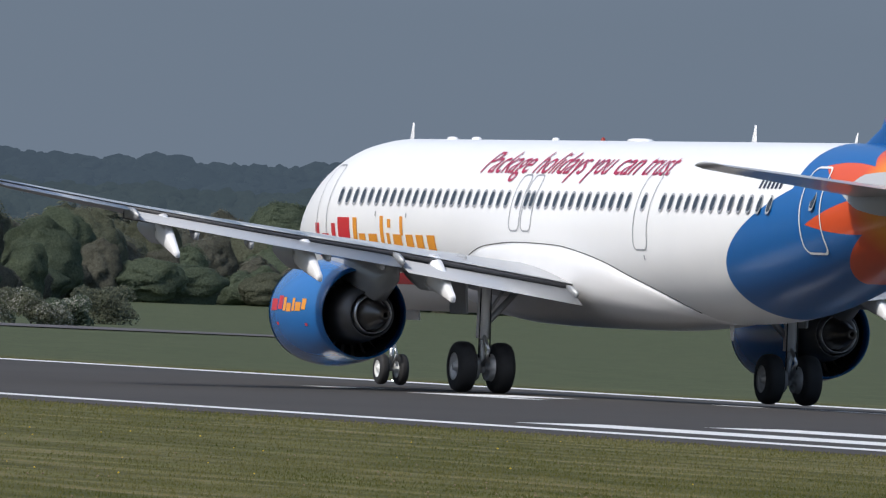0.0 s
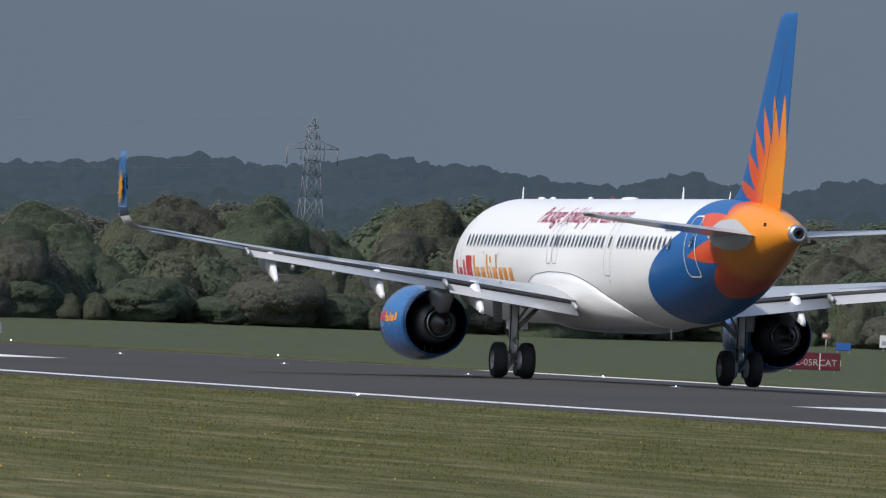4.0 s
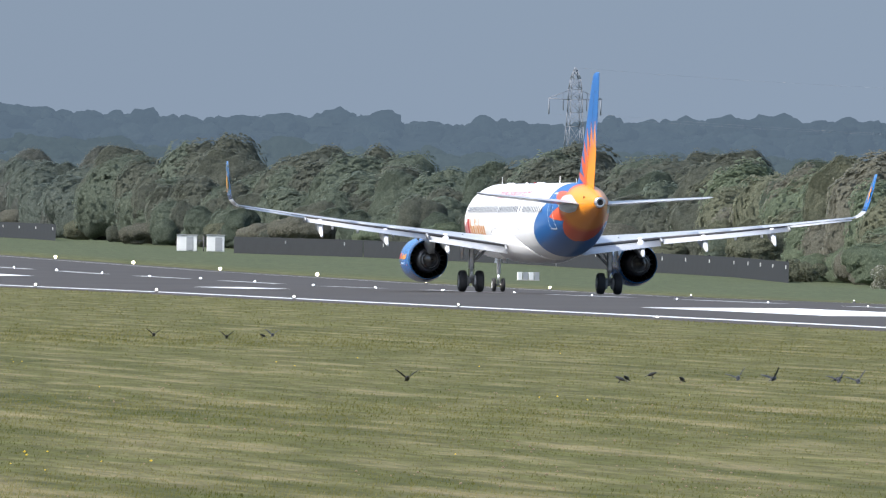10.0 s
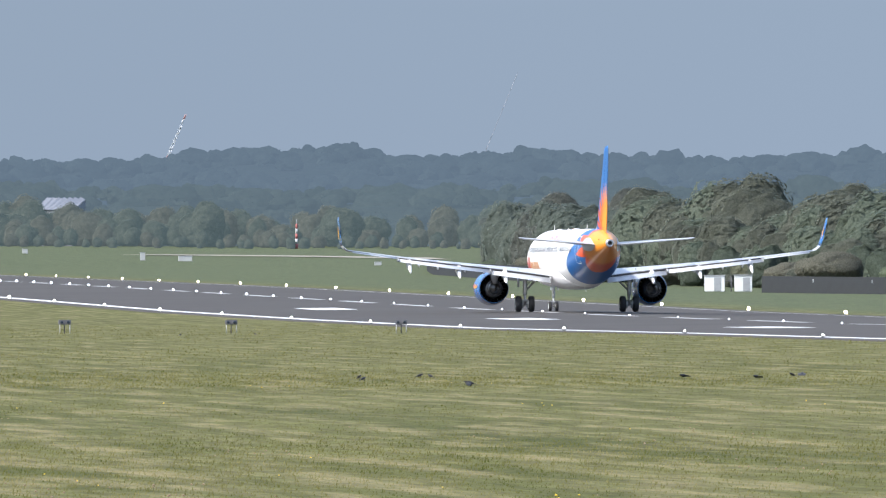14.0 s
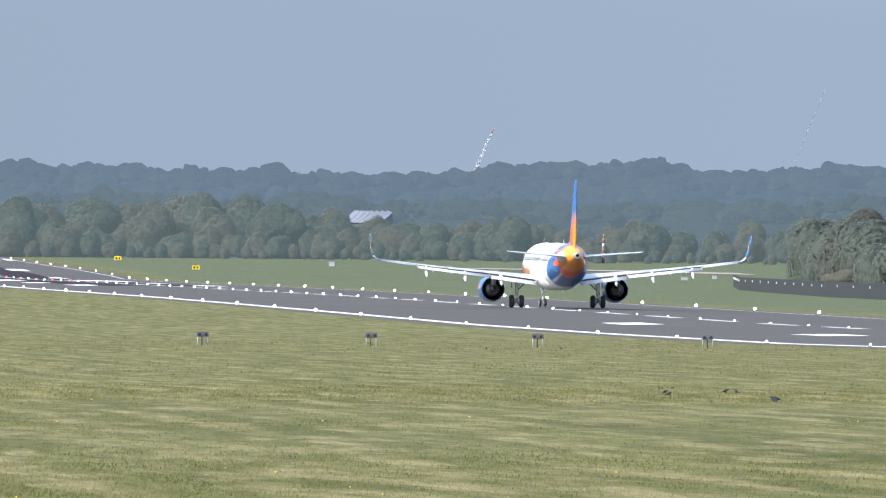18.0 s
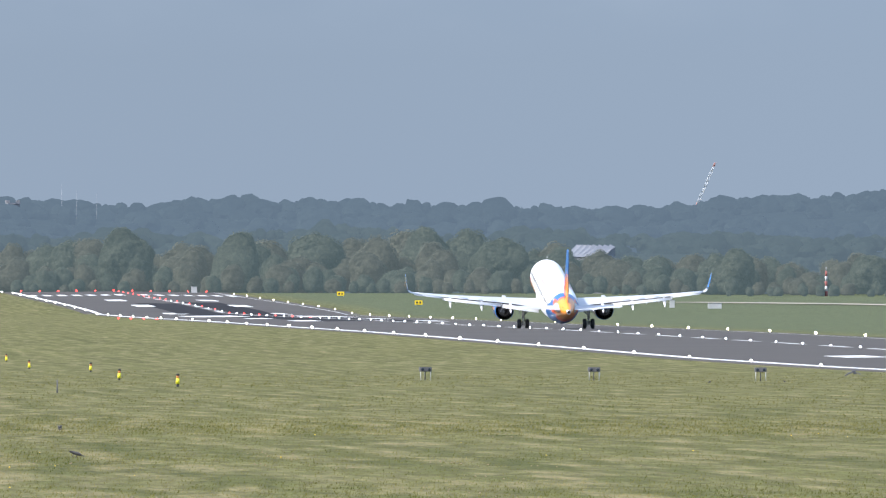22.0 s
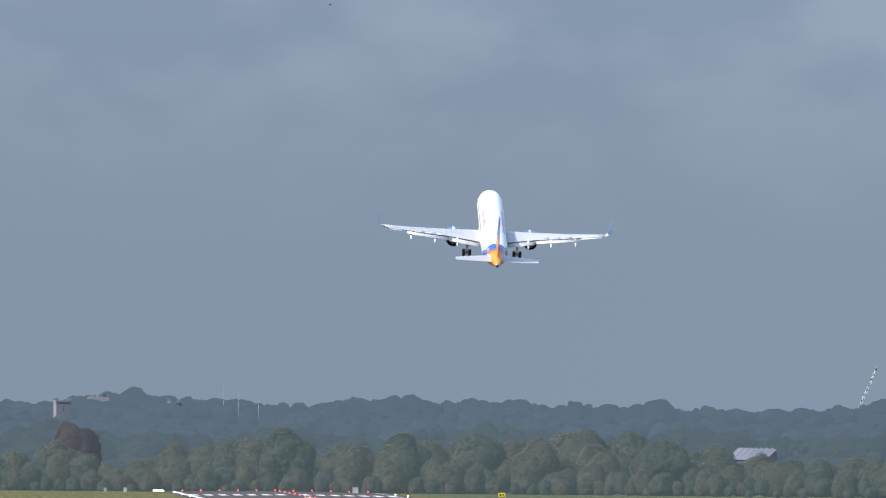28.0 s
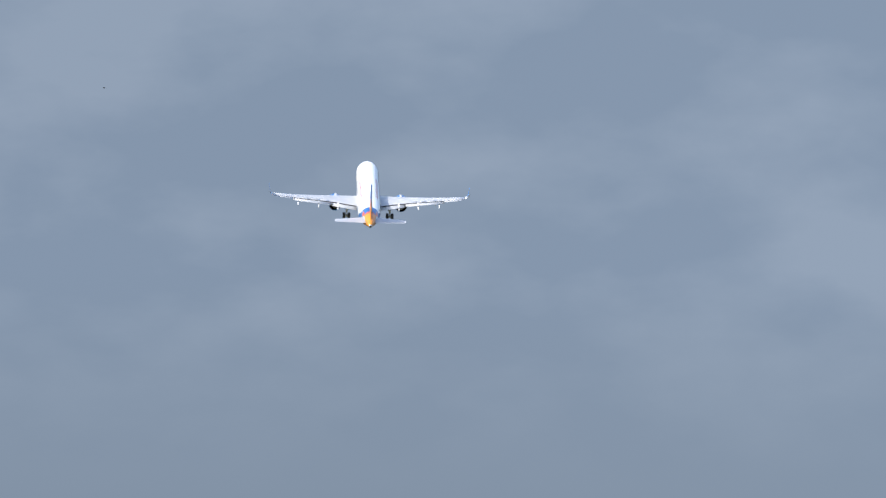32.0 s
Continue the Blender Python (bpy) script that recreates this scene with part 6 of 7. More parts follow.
for i in range(5):
    part("band", rod((0, 0, i * 1.05), (0, 0, i * 1.05 + 1.05), 0.32 - 0.02 * i, 12), (MAST_RED if i % 2 == 0 else MAST_PALE), mast)
part("aerial", rod((0, 0, 5.25), (0, 0, 6.1), 0.06, 8), GALV, mast)


def lattice(levels, r, n_diag=True):
    """A four-legged lattice through (height, half width) pairs."""
    bms = []
    for (z0, w0), (z1, w1) in zip(levels, levels[1:]):
        c0 = [(-w0, -w0, z0), (w0, -w0, z0), (w0, w0, z0), (-w0, w0, z0)]
        c1 = [(-w1, -w1, z1), (w1, -w1, z1), (w1, w1, z1), (-w1, w1, z1)]
        for i in range(4):
            j = (i + 1) % 4
            bms += [rod(c0[i], c1[i], r, 5), rod(c0[i], c1[j], r * 0.6, 4), rod(c0[j], c1[i], r * 0.6, 4), rod(c1[i], c1[j], r * 0.6, 4)]
    return join(*bms)


# the farther boom's paleness is haze put into its colour
PALE = material("haze_pale_boom", (0.25, 0.255, 0.28), 0.7, 0, 2, 0.1)
CRANE_WHITE = material("dull_white_boom", (0.46, 0.48, 0.50), 0.7, 0, 2, 0.1)
CRANE_RED = material("faded_red_boom", (0.38, 0.19, 0.17), 0.7, 0, 2, 0.1)
arm_ends = []
for az_, top_el, turn in ((7.985, 0.783, 8), (11.94, 0.783, 8)):
    d_ = 3400
    x, y = bearing(az_, d_)
    z0 = level(y)
    H_ = height(top_el, d_) - z0
    pl = thing("pylon", "tall grey lattice power pylon", "pylon", pose(x, y, z0, 0, 0, turn), "power pylons")
    za = H_ - 7.6
    part("tower", lattice([(0, 3.4), (H_ * 0.25, 2.6), (H_ * 0.45, 2.0), (H_ * 0.6, 1.65), (za - 3, 1.5), (za, 1.4), (za + 2.5, 1.3), (za + 5, 1.0), (za + 6.8, 0.4), (H_, 0.08)], 0.105), LATTICE, pl)
    for s_ in (-1, 1):
        part("arm", join(rod((s_ * 1.3, -0.5, za), (s_ * 6.6, 0, za + 0.2), 0.11, 5), rod((s_ * 1.3, 0.5, za), (s_ * 6.6, 0, za + 0.2), 0.11, 5), rod((s_ * 1.2, 0, za + 2.3), (s_ * 6.6, 0, za + 0.25), 0.09, 5), rod((s_ * 3.0, 0, za), (s_ * 3.0, 0, za + 1.6), 0.07, 4), rod((s_ * 4.8, 0, za), (s_ * 4.6, 0, za + 0.9), 0.07, 4)), LATTICE, pl)
        part("insulator", join(rod((s_ * 6.4, 0, za + 0.1), (s_ * 6.4, 0, za - 3.6), 0.16, 6), rod((s_ * 2.9, 0, za), (s_ * 2.9, 0, za - 2.6), 0.13, 6)), LATTICE, pl)
    arm_ends.append((x, y, z0 + za - 3.4, z0 + H_))
wv = []
(xa, ya, za_, ta), (xb, yb, zb_, tb) = arm_ends
for off, ha, hb in ((-6.4, za_, zb_), (6.4, za_, zb_), (0, ta, tb)):
    pts = []
    for i in range(25):
        t = i / 24
        pts.append(Vector((xa + (xb - xa) * t + off, ya + (yb - ya) * t, ha + (hb - ha) * t - 16 * t * (1 - t))))
    wv += [rod(p, q, 0.013, 4) for p, q in zip(pts, pts[1:])]
wires = new("power_line")
tagged(wires, "thin power cables strung between two pylons", "cables")
part("cable", join(*wv), LATTICE, wires)
for az_, base_el, daz, tip_el, d_, wide, mats, lab in ((4.255, 0.545, 0.078, 0.727, 4700, 0.42, (CRANE_WHITE, CRANE_WHITE, CRANE_RED), "white crane boom rising behind the wooded hill"), (5.515, 0.545, 0.145, 0.895, 4750, 0.03, (PALE, PALE, PALE), "thin crane boom in a haze-pale colour rising behind the hill")):
    x, y = bearing(az_, d_)
    x2, y2 = bearing(az_ + daz, d_)
    za, zb = height(base_el, d_), height(tip_el, d_)
    cr = thing("crane", lab, "crane", pose(x, y, 0))
    dx, dz = x2 - x, zb - za
    part("mast", lattice([(level(y), 0.9), (za * 0.5, 0.8), (za, 0.7)], 0.12), GALV, cr)
    n_ = 9
    thick = 0.09 if wide > 0.4 else 0.04
    for i in range(n_):
        a_, b_ = i / n_, (i + 1) / n_
        w_ = wide * (1 - 0.5 * a_)
        part("boom", join(*[rod((dx * a_ + s_ * w_, 0, za + dz * a_), (dx * b_ + s_ * w_, 0, za + dz * b_), thick, 5) for s_ in (-1, 1)], rod((dx * a_ - w_, 0, za + dz * a_), (dx * b_ + w_, 0, za + dz * b_), thick * 0.8, 4), rod((dx * a_ + w_, 0, za + dz * a_), (dx * b_ - w_, 0, za + dz * b_), thick * 0.8, 4)), mats[2] if i in (0, n_ - 1) else mats[i % 2], cr)

# buildings beyond the trees
def house(az_, d_, w_, z0_, z1_, roof_h, wall, roof, label, turn=0, windows=2):
    x, y = bearing(az_, d_)
    g = level(y)
    h_ = thing("house", label, "house", pose(x, y, g, 0, 0, turn))
    part("wall", box(w_, w_ * 0.8, z1_ - g, 0.03), wall, h_)
    rv = [(-w_ / 2 - 0.3, -w_ * 0.42, z1_ - g), (w_ / 2 + 0.3, -w_ * 0.42, z1_ - g), (w_ / 2 + 0.3, w_ * 0.42, z1_ - g), (-w_ / 2 - 0.3, w_ * 0.42, z1_ - g), (-w_ / 2 - 0.3, 0, z1_ - g + roof_h), (w_ / 2 + 0.3, 0, z1_ - g + roof_h)]
    rf = part("roof", mesh("roof", rv, [(0, 1, 5, 4), (2, 3, 4, 5), (0, 4, 3), (1, 2, 5), (3, 2, 1, 0)], False), roof, h_)
    part("chimney", box(0.7, 0.6, 1.4, 0.03, z1_ - g + roof_h - 0.7), BROWN, rf, at=pose(w_ * 0.3, 0, 0))
    for i in range(windows):
        wn_ = part("window", box(1.0, 0.08, 1.2, 0.02, z1_ - g - 2.2), CABIN, h_, at=pose(-w_ / 2 + (i + 0.5) * w_ / windows, -w_ * 0.4 - 0.03, 0))
        part("pane", box(0.8, 0.05, 1.0, 0.01, z1_ - g - 2.1), GLASS, wn_, at=pose(0, -0.03, 0))
    return h_


house(1.86, 3215, 6.0, 0, height(0.335, 3215), 2.4, BROWN, BROWN, "red brick house half hidden by trees", 12)
house(1.72, 3215, 4.0, 0, height(0.315, 3215), 1.6, STONE, BROWN, "white rendered house half hidden by trees", -8)
house(1.22, 4530, 6.0, 0, height(0.555, 4530), 2.0, STONE, SLATE, "pale house on the skyline", 10)
x, y = bearing(3.83, 3330)
shed = thing("warehouse", "large white warehouse roof above the hedges", "warehouse", pose(x, y, level(y), 0, 0, -14))
top_ = height(0.378, 3330) - level(y)
SHEET = material("pale_sheet_metal", (0.17, 0.18, 0.20), 0.7, 0, 0.5, 0.2)
part("wall", box(8.8, 16, top_ - 1.9, 0.05), SHEET, shed)
part("roof", mesh("roof", [(-4.6, -8.2, top_ - 1.88), (4.6, -8.2, top_ - 1.88), (4.6, 8.2, top_ + 0.6), (-4.6, 8.2, top_ + 1.1), (-4.6, 8.2, top_ - 1.88), (4.6, 8.2, top_ - 1.88)], [(0, 1, 2, 3), (3, 2, 5, 4), (0, 3, 4), (1, 5, 2), (0, 4, 5, 1)], False), SHEET, shed, "white sheet roof")
for i in range(7):
    part("roof_sheet", mesh("roof_sheet", [(-0.56, -8.25, top_ - 1.86), (0.56, -8.25, top_ - 1.86), (0.56, 8.2, top_ + 0.66), (-0.56, 8.2, top_ + 1.16)], [(0, 1, 2, 3)], False), SHEET, shed, at=pose(-3.9 + 1.3 * i, 0, 0.02))
for az_, w_, e0, e1 in ((1.075, 4.6, 0.5, 0.572), (1.525, 3.7, 0.5, 0.570)):
    d_ = 4510
    x, y = bearing(az_, d_)
    tw = thing("tower", "old square stone tower on the skyline", "tower", pose(x, y, level(y), 0, 0, 10), "towers on the skyline")
    hh = height(e1, d_) - level(y)
    part("shaft", box(w_, w_, hh - 0.8, 0.05), STONE, tw)
    part("parapet", box(w_ + 0.4, w_ + 0.4, 0.5, 0.03, hh - 1.3), STONE, tw)
    for i in range(4):
        part("merlon", box(w_ * 0.16, w_ * 0.16, 0.8, 0.02, hh - 0.8), STONE, tw, at=pose((i % 2 * 2 - 1) * w_ * 0.45, (i // 2 * 2 - 1) * w_ * 0.45, 0))
    part("slit", box(0.5, 0.06, 1.6, 0.01, hh - 4.2), SLATE, tw, at=pose(0, -w_ / 2 - 0.02, 0))
for az_, e1 in ((1.72, 0.635), (1.78, 0.605), (1.86, 0.60)):
    x, y = bearing(az_, 4540)
    m_ = thing("radio_mast", "thin radio mast on the skyline", "mast", pose(x, y, level(y)), "radio masts")
    part("pole", rod((0, 0, 0), (0, 0, height(e1, 4540) - level(y)), 0.09, 6, 0.04), LATTICE, m_)

# hawthorns in white blossom before the wood
for i, (az_, d_, s_) in enumerate(((17.16, 780, 1.2), (17.30, 770, 1.75), (17.42, 785, 1.15), (17.86, 800, 1.25), (18.0, 790, 1.5), (18.12, 800, 1.2), (18.32, 860, 1.7), (15.2, 1090, 1.2), (9.30, 1035, 1.4), (9.75, 1030, 1.5), (8.9, 1120, 1.2))):
    rnd = np.random.default_rng(500 + i)
    x, y = bearing(az_, d_)
    hb = thing("hawthorn", "rounded hawthorn bush with white blossom" if i in (0, 1, 2, 3, 4, 5, 7, 8, 9) else "rounded green bush before the wood", "bush", pose(x, y, level(y) - 0.05, 0, 0, 70 * i), "bushes on the grass")
    bl = [(2.4 * s_ * (rnd.random() - 0.5), 1.6 * s_ * (rnd.random() - 0.5), s_ * (0.08 + 0.92 * (j / 15)), s_ * (0.36 + 0.25 * rnd.random())) for j in range(16)]
    v, f, nn = leaf_cloud(bl, 4200, 0.085, rnd, 0.35, 0.6)
    part("crown", fast_mesh("crown", v, f, (LEAF_A, LEAF_B)[i % 2], nn), None, hb)
    if i in (0, 1, 2, 3, 4, 5, 7, 8, 9):
        v, f, nn = leaf_cloud([(a, b, c, r * 1.03) for a, b, c, r in bl if rnd.random() < 0.7], 2400, 0.05, rnd, 0.3)
        part("blossom", fast_mesh("blossom", v, f, BLOSSOM), None, hb, "white blossom")
    part("trunk", rod((0, 0, -0.2), (0, 0, s_), 0.06, 6, 0.03), BARK, hb)

# ---- crows ----
def crow_parts(parent, spread, k=0.52):
    rings = []
    for t, r in ((-0.24, 0.012), (-0.20, 0.035), (-0.12, 0.07), (0.0, 0.085), (0.10, 0.07), (0.15, 0.05), (0.19, 0.052), (0.235, 0.035), (0.25, 0.018), (0.31, 0.003)):
        rings.append([(k * r * math.cos(2 * math.pi * i / 10), k * t, k * (0.02 * t + r * math.sin(2 * math.pi * i / 10))) for i in range(10)])
    part("body", mesh("crow_body", *loft(rings)), CROW, parent)
    part("tail", mesh("crow_tail", [(k * a, k * b, k * c) for a, b, c in ((-0.03, -0.2, 0.0), (0.03, -0.2, 0.0), (0.075, -0.40, -0.02), (-0.075, -0.40, -0.02), (0, -0.3, 0.02))], [(0, 1, 4), (1, 2, 4), (2, 3, 4), (3, 0, 4), (3, 2, 1, 0)], False), CROW, parent)
    wings = []
    for s_ in (-1, 1):
        wv_ = [(0, 0.10, 0.0), (s_ * 0.20, 0.15, 0.01), (s_ * 0.42, 0.06, 0.0), (s_ * 0.48, -0.06, 0.0), (s_ * 0.40, -0.10, 0.0), (s_ * 0.30, -0.09, 0.0), (s_ * 0.18, -0.12, 0.0), (0, -0.10, 0.0), (s_ * 0.2, 0.02, 0.03)]
        fs = [(i, i + 1, 8) for i in range(7)] + [(7, 0, 8)] + [(7, 6, 5, 4, 3, 2, 1, 0)]
        if s_ < 0:
            fs = [tuple(reversed(q)) for q in fs]
        if not spread:
            wv_ = [(s_ * (0.06 + abs(a) * 0.06), b * 1.1 - abs(a) * 0.35 + 0.05, 0.03 + c) for a, b, c in wv_]
        wv_ = [(k * a, k * b, k * c) for a, b, c in wv_]
        wings.append(part("wing", mesh("crow_wing", wv_, fs, False), CROW, parent, at=pose(s_ * 0.02 if spread else 0, 0, 0.012 if spread else 0)))
    if not spread:
        for s_ in (-1, 1):
            part("leg", rod((s_ * 0.018, 0, -0.02), (s_ * 0.018, 0.008, -0.085), 0.005, 5), CROW, parent)
    return wings


sitting = thing("bird", "small black bird standing in the mown grass", "bird", group="birds on the grass")
crow_parts(sitting, False, 0.40)
perch = ((-66.7, 259.3), (-65.3, 261.1), (-64.4, 271.1), (-72.2, 360.6), (-69.4, 372.4), (-59.3, 377.4), (-71.6, 368.6), (-69.5, 374.4), (-93.5, 351.8), (-95.6, 271.9), (-98.7, 338.0), (-95.1, 351.9), (-93.4, 353.8), (-95.6, 269.9), (-66.3, 261.3), (-61.2, 268.6), (-51.4, 698.0), (-46.8, 709.7))
for i, (x, y) in enumerate(perch):
    m = pose(x, y, level(y) + 0.075, 18, 0, 65 + 83 * i)
    if i == 0:
        sitting.matrix_basis = m
    else:
        copy_thing(sitting, m)
flyers = []
for i in range(11):
    fc = thing("flying_bird", "small black bird flying low over the airfield", "bird", group="flying birds")
    flyers.append((fc, crow_parts(fc, True)))

# ---- grass blades and flowers on the near side, too many to count ----
rnd = np.random.default_rng(11)


def scatter(count, near, far, az0, az1):
    """Places on the near grass, as many to each step of distance as the eye can tell apart."""
    d = near * (far / near) ** rnd.random(count)
    a = np.radians(az0 + (az1 - az0) * rnd.random(count))
    x, y = EYE.x + d * np.sin(a), d * np.cos(a)
    keep = x < -24.6
    return x[keep], y[keep], d[keep]


def blade_material():
    m = bpy.data.materials.new("grass_blades")
    m.use_nodes = True
    n, l = m.node_tree.nodes, m.node_tree.links
    n.remove(n["Principled BSDF"])
    s = n.new("ShaderNodeBsdfDiffuse")
    geo, r_, ns = n.new("ShaderNodeNewGeometry"), n.new("ShaderNodeValToRGB"), n.new("ShaderNodeTexNoise")
    mp = n.new("ShaderNodeMapping")
    mp.inputs["Rotation"].default_value = (0, 0, radians(0.5))
    mp.inputs["Scale"].default_value = (1.0, 0.075, 1.0)
    ns.inputs["Scale"].default_value, ns.inputs["Detail"].default_value = 1.1, 5
    rows = n.new("ShaderNodeTexWave")
    rows.wave_type, rows.bands_direction = "BANDS", "X"
    rows.inputs["Scale"].default_value, rows.inputs["Distortion"].default_value = 0.15, 6.0
    rows.inputs["Detail"].default_value, rows.inputs["Detail Scale"].default_value = 3.0, 1.2
    sw = n.new("ShaderNodeMapRange")
    sw.inputs["From Min"].default_value, sw.inputs["From Max"].default_value, sw.inputs["To Max"].default_value = 0.55, 1.0, 0.16
    mix = n.new("ShaderNodeMath")
    mix.operation = "MULTIPLY_ADD"
    mix.inputs[1].default_value = 0.26
    add = n.new("ShaderNodeMath")
    add.operation = "ADD"
    where = warped(n, l, geo)
    l.new(where, mp.inputs["Vector"])
    l.new(mp.outputs["Vector"], ns.inputs["Vector"])
    l.new(where, rows.inputs["Vector"])
    l.new(rows.outputs["Fac"], sw.inputs["Value"])
    l.new(geo.outputs["Random Per Island"], mix.inputs[0])
    l.new(ns.outputs["Fac"], mix.inputs[2])
    l.new(mix.outputs[0], add.inputs[0])
    l.new(sw.outputs["Result"], add.inputs[1])
    e = r_.color_ramp.elements
    e[0].position, e[0].color = 0.44, (0.073, 0.080, 0.023, 1)
    e[1].position, e[1].color = 0.92, (0.215, 0.190, 0.094, 1)
    mid = e.new(0.66)
    mid.color = (0.122, 0.120, 0.040, 1)
    l.new(add.outputs[0], r_.inputs["Fac"])
    l.new(r_.outputs["Color"], s.inputs["Color"])
    thin, both_ = n.new("ShaderNodeBsdfTranslucent"), n.new("ShaderNodeMixShader")
    both_.inputs[0].default_value = 0.45
    l.new(r_.outputs["Color"], thin.inputs["Color"])
    l.new(s.outputs[0], both_.inputs[1])
    l.new(thin.outputs[0], both_.inputs[2])
    l.new(both_.outputs[0], n["Material Output"].inputs["Surface"])
    return m


d = 1.0 / (1 / 430 + (1 / 103 - 1 / 430) * rnd.random(560000))
a = np.radians(23.0 * rnd.random(560000))
x, y = EYE.x + d * np.sin(a), d * np.cos(a)
x2, y2, d2 = scatter(120000, 300, 900, 0.0, 23.0)
x, y, d = np.concatenate([x, x2]), np.concatenate([y, y2]), np.concatenate([d, d2])
keep = x < -24.6
x, y, d = x[keep], y[keep], d[keep]
n_ = len(x)
z = np.interp(y, ROAD_Y, ROAD_Z) - 0.03
t = -1.2 + 1.35 * rnd.random(n_)
w = (0.003 + d * 0.000035) * (0.6 + 0.9 * rnd.random(n_))
h = (0.017 + 0.027 * rnd.random(n_) ** 2) * (1 + d / 1200)
k_ = 0.012 + 0.03 * rnd.random(n_)
lx, ly = -np.sin(t) * k_, np.cos(t) * k_
cx, cy = np.cos(t) * w, np.sin(t) * w
verts = np.stack([np.stack([x - cx, y - cy, z], 1), np.stack([x + cx, y + cy, z], 1), np.stack([x + lx + cx * 0.3, y + ly + cy * 0.3, z + h], 1), np.stack([x + lx - cx * 0.3, y + ly - cy * 0.3, z + h], 1)], 1).reshape(-1, 3)
faces = np.arange(n_ * 4).reshape(-1, 4)
tagged(new("grass", fast_mesh("grass", verts, faces, blade_material())), "short mown grass blades, green and straw-coloured", "grass", kind="stuff")


def blooms(name, count, size, high, mat, label, clumps):
    """Small flower heads on the grass, most of them in loose patches."""
    px, py, pd = scatter(clumps, 112, 360, 0.2, 20.5)
    pick = rnd.integers(0, len(px), count)
    x = px[pick] + rnd.normal(size=count) * 0.28
    y = py[pick] + rnd.normal(size=count) * 3.0
    keep = x < -24.8
    x, y = x[keep], y[keep]
    z = np.interp(y, ROAD_Y, ROAD_Z) + high * (0.5 + rnd.random(len(x)))
    ring = [(math.cos(a), math.sin(a)) for a in [2 * math.pi * i / 6 for i in range(6)]]
    s = size * (0.6 + 0.8 * rnd.random(len(x)))
    v = np.stack([np.stack([x + c * s, y + q * s, z], 1) for c, q in ring] + [np.stack([x, y, z + s * 0.8], 1), np.stack([x, y, z - s * 0.5], 1)], 1).reshape(-1, 3)
    base = np.arange(len(x))[:, None] * 8
    tri = np.array([(i, (i + 1) % 6, 6) for i in range(6)] + [((i + 1) % 6, i, 7) for i in range(6)])
    f = (base[:, :, None] + tri[None]).reshape(-1, 3)
    tagged(new(name, fast_mesh(name, v, f, mat)), label, "flowers", kind="stuff")


# longer tufts along the runway's far edge
count = 30000
y = 330 + 420 * rnd.random(count)
patch = np.array([0.5 + 0.9 * noise.noise((q * 0.11, 0, 6)) for q in y])
x = 24.35 + 2.2 * rnd.random(count) ** 1.5
high = (0.02 + 0.085 * np.clip(patch, 0, 1)) * (0.4 + 0.7 * rnd.random(count))
z = np.interp(y, ROAD_Y, ROAD_Z) - 0.07
blade_w = 0.010 + 0.018 * rnd.random(count)
lean = 0.06 * rnd.normal(size=count)
tuft = np.stack([np.stack([x, y - blade_w, z], 1), np.stack([x, y + blade_w, z], 1), np.stack([x + 0.3 * lean, y + lean, z + 0.05 + high], 1)], 1).reshape(-1, 3)
tagged(new("verge_grass", fast_mesh("verge_grass", tuft, np.arange(len(tuft)).reshape(-1, 3), blade_material())), "longer ragged grass tufts along the runway's edge", "grass", kind="stuff")
PETAL = material("yellow_petals", (0.75, 0.50, 0.02), 0.6, 0, 5, 0.1)
SEED = material("dry_seed_heads", (0.24, 0.17, 0.11), 0.8, 0, 5, 0.25)
blooms("dandelions", 170, 0.014, 0.06, PETAL, "scattered yellow dandelions in the grass", 170)
blooms("seed_heads", 1500, 0.014, 0.07, SEED, "brownish dry seed heads in the grass", 260)


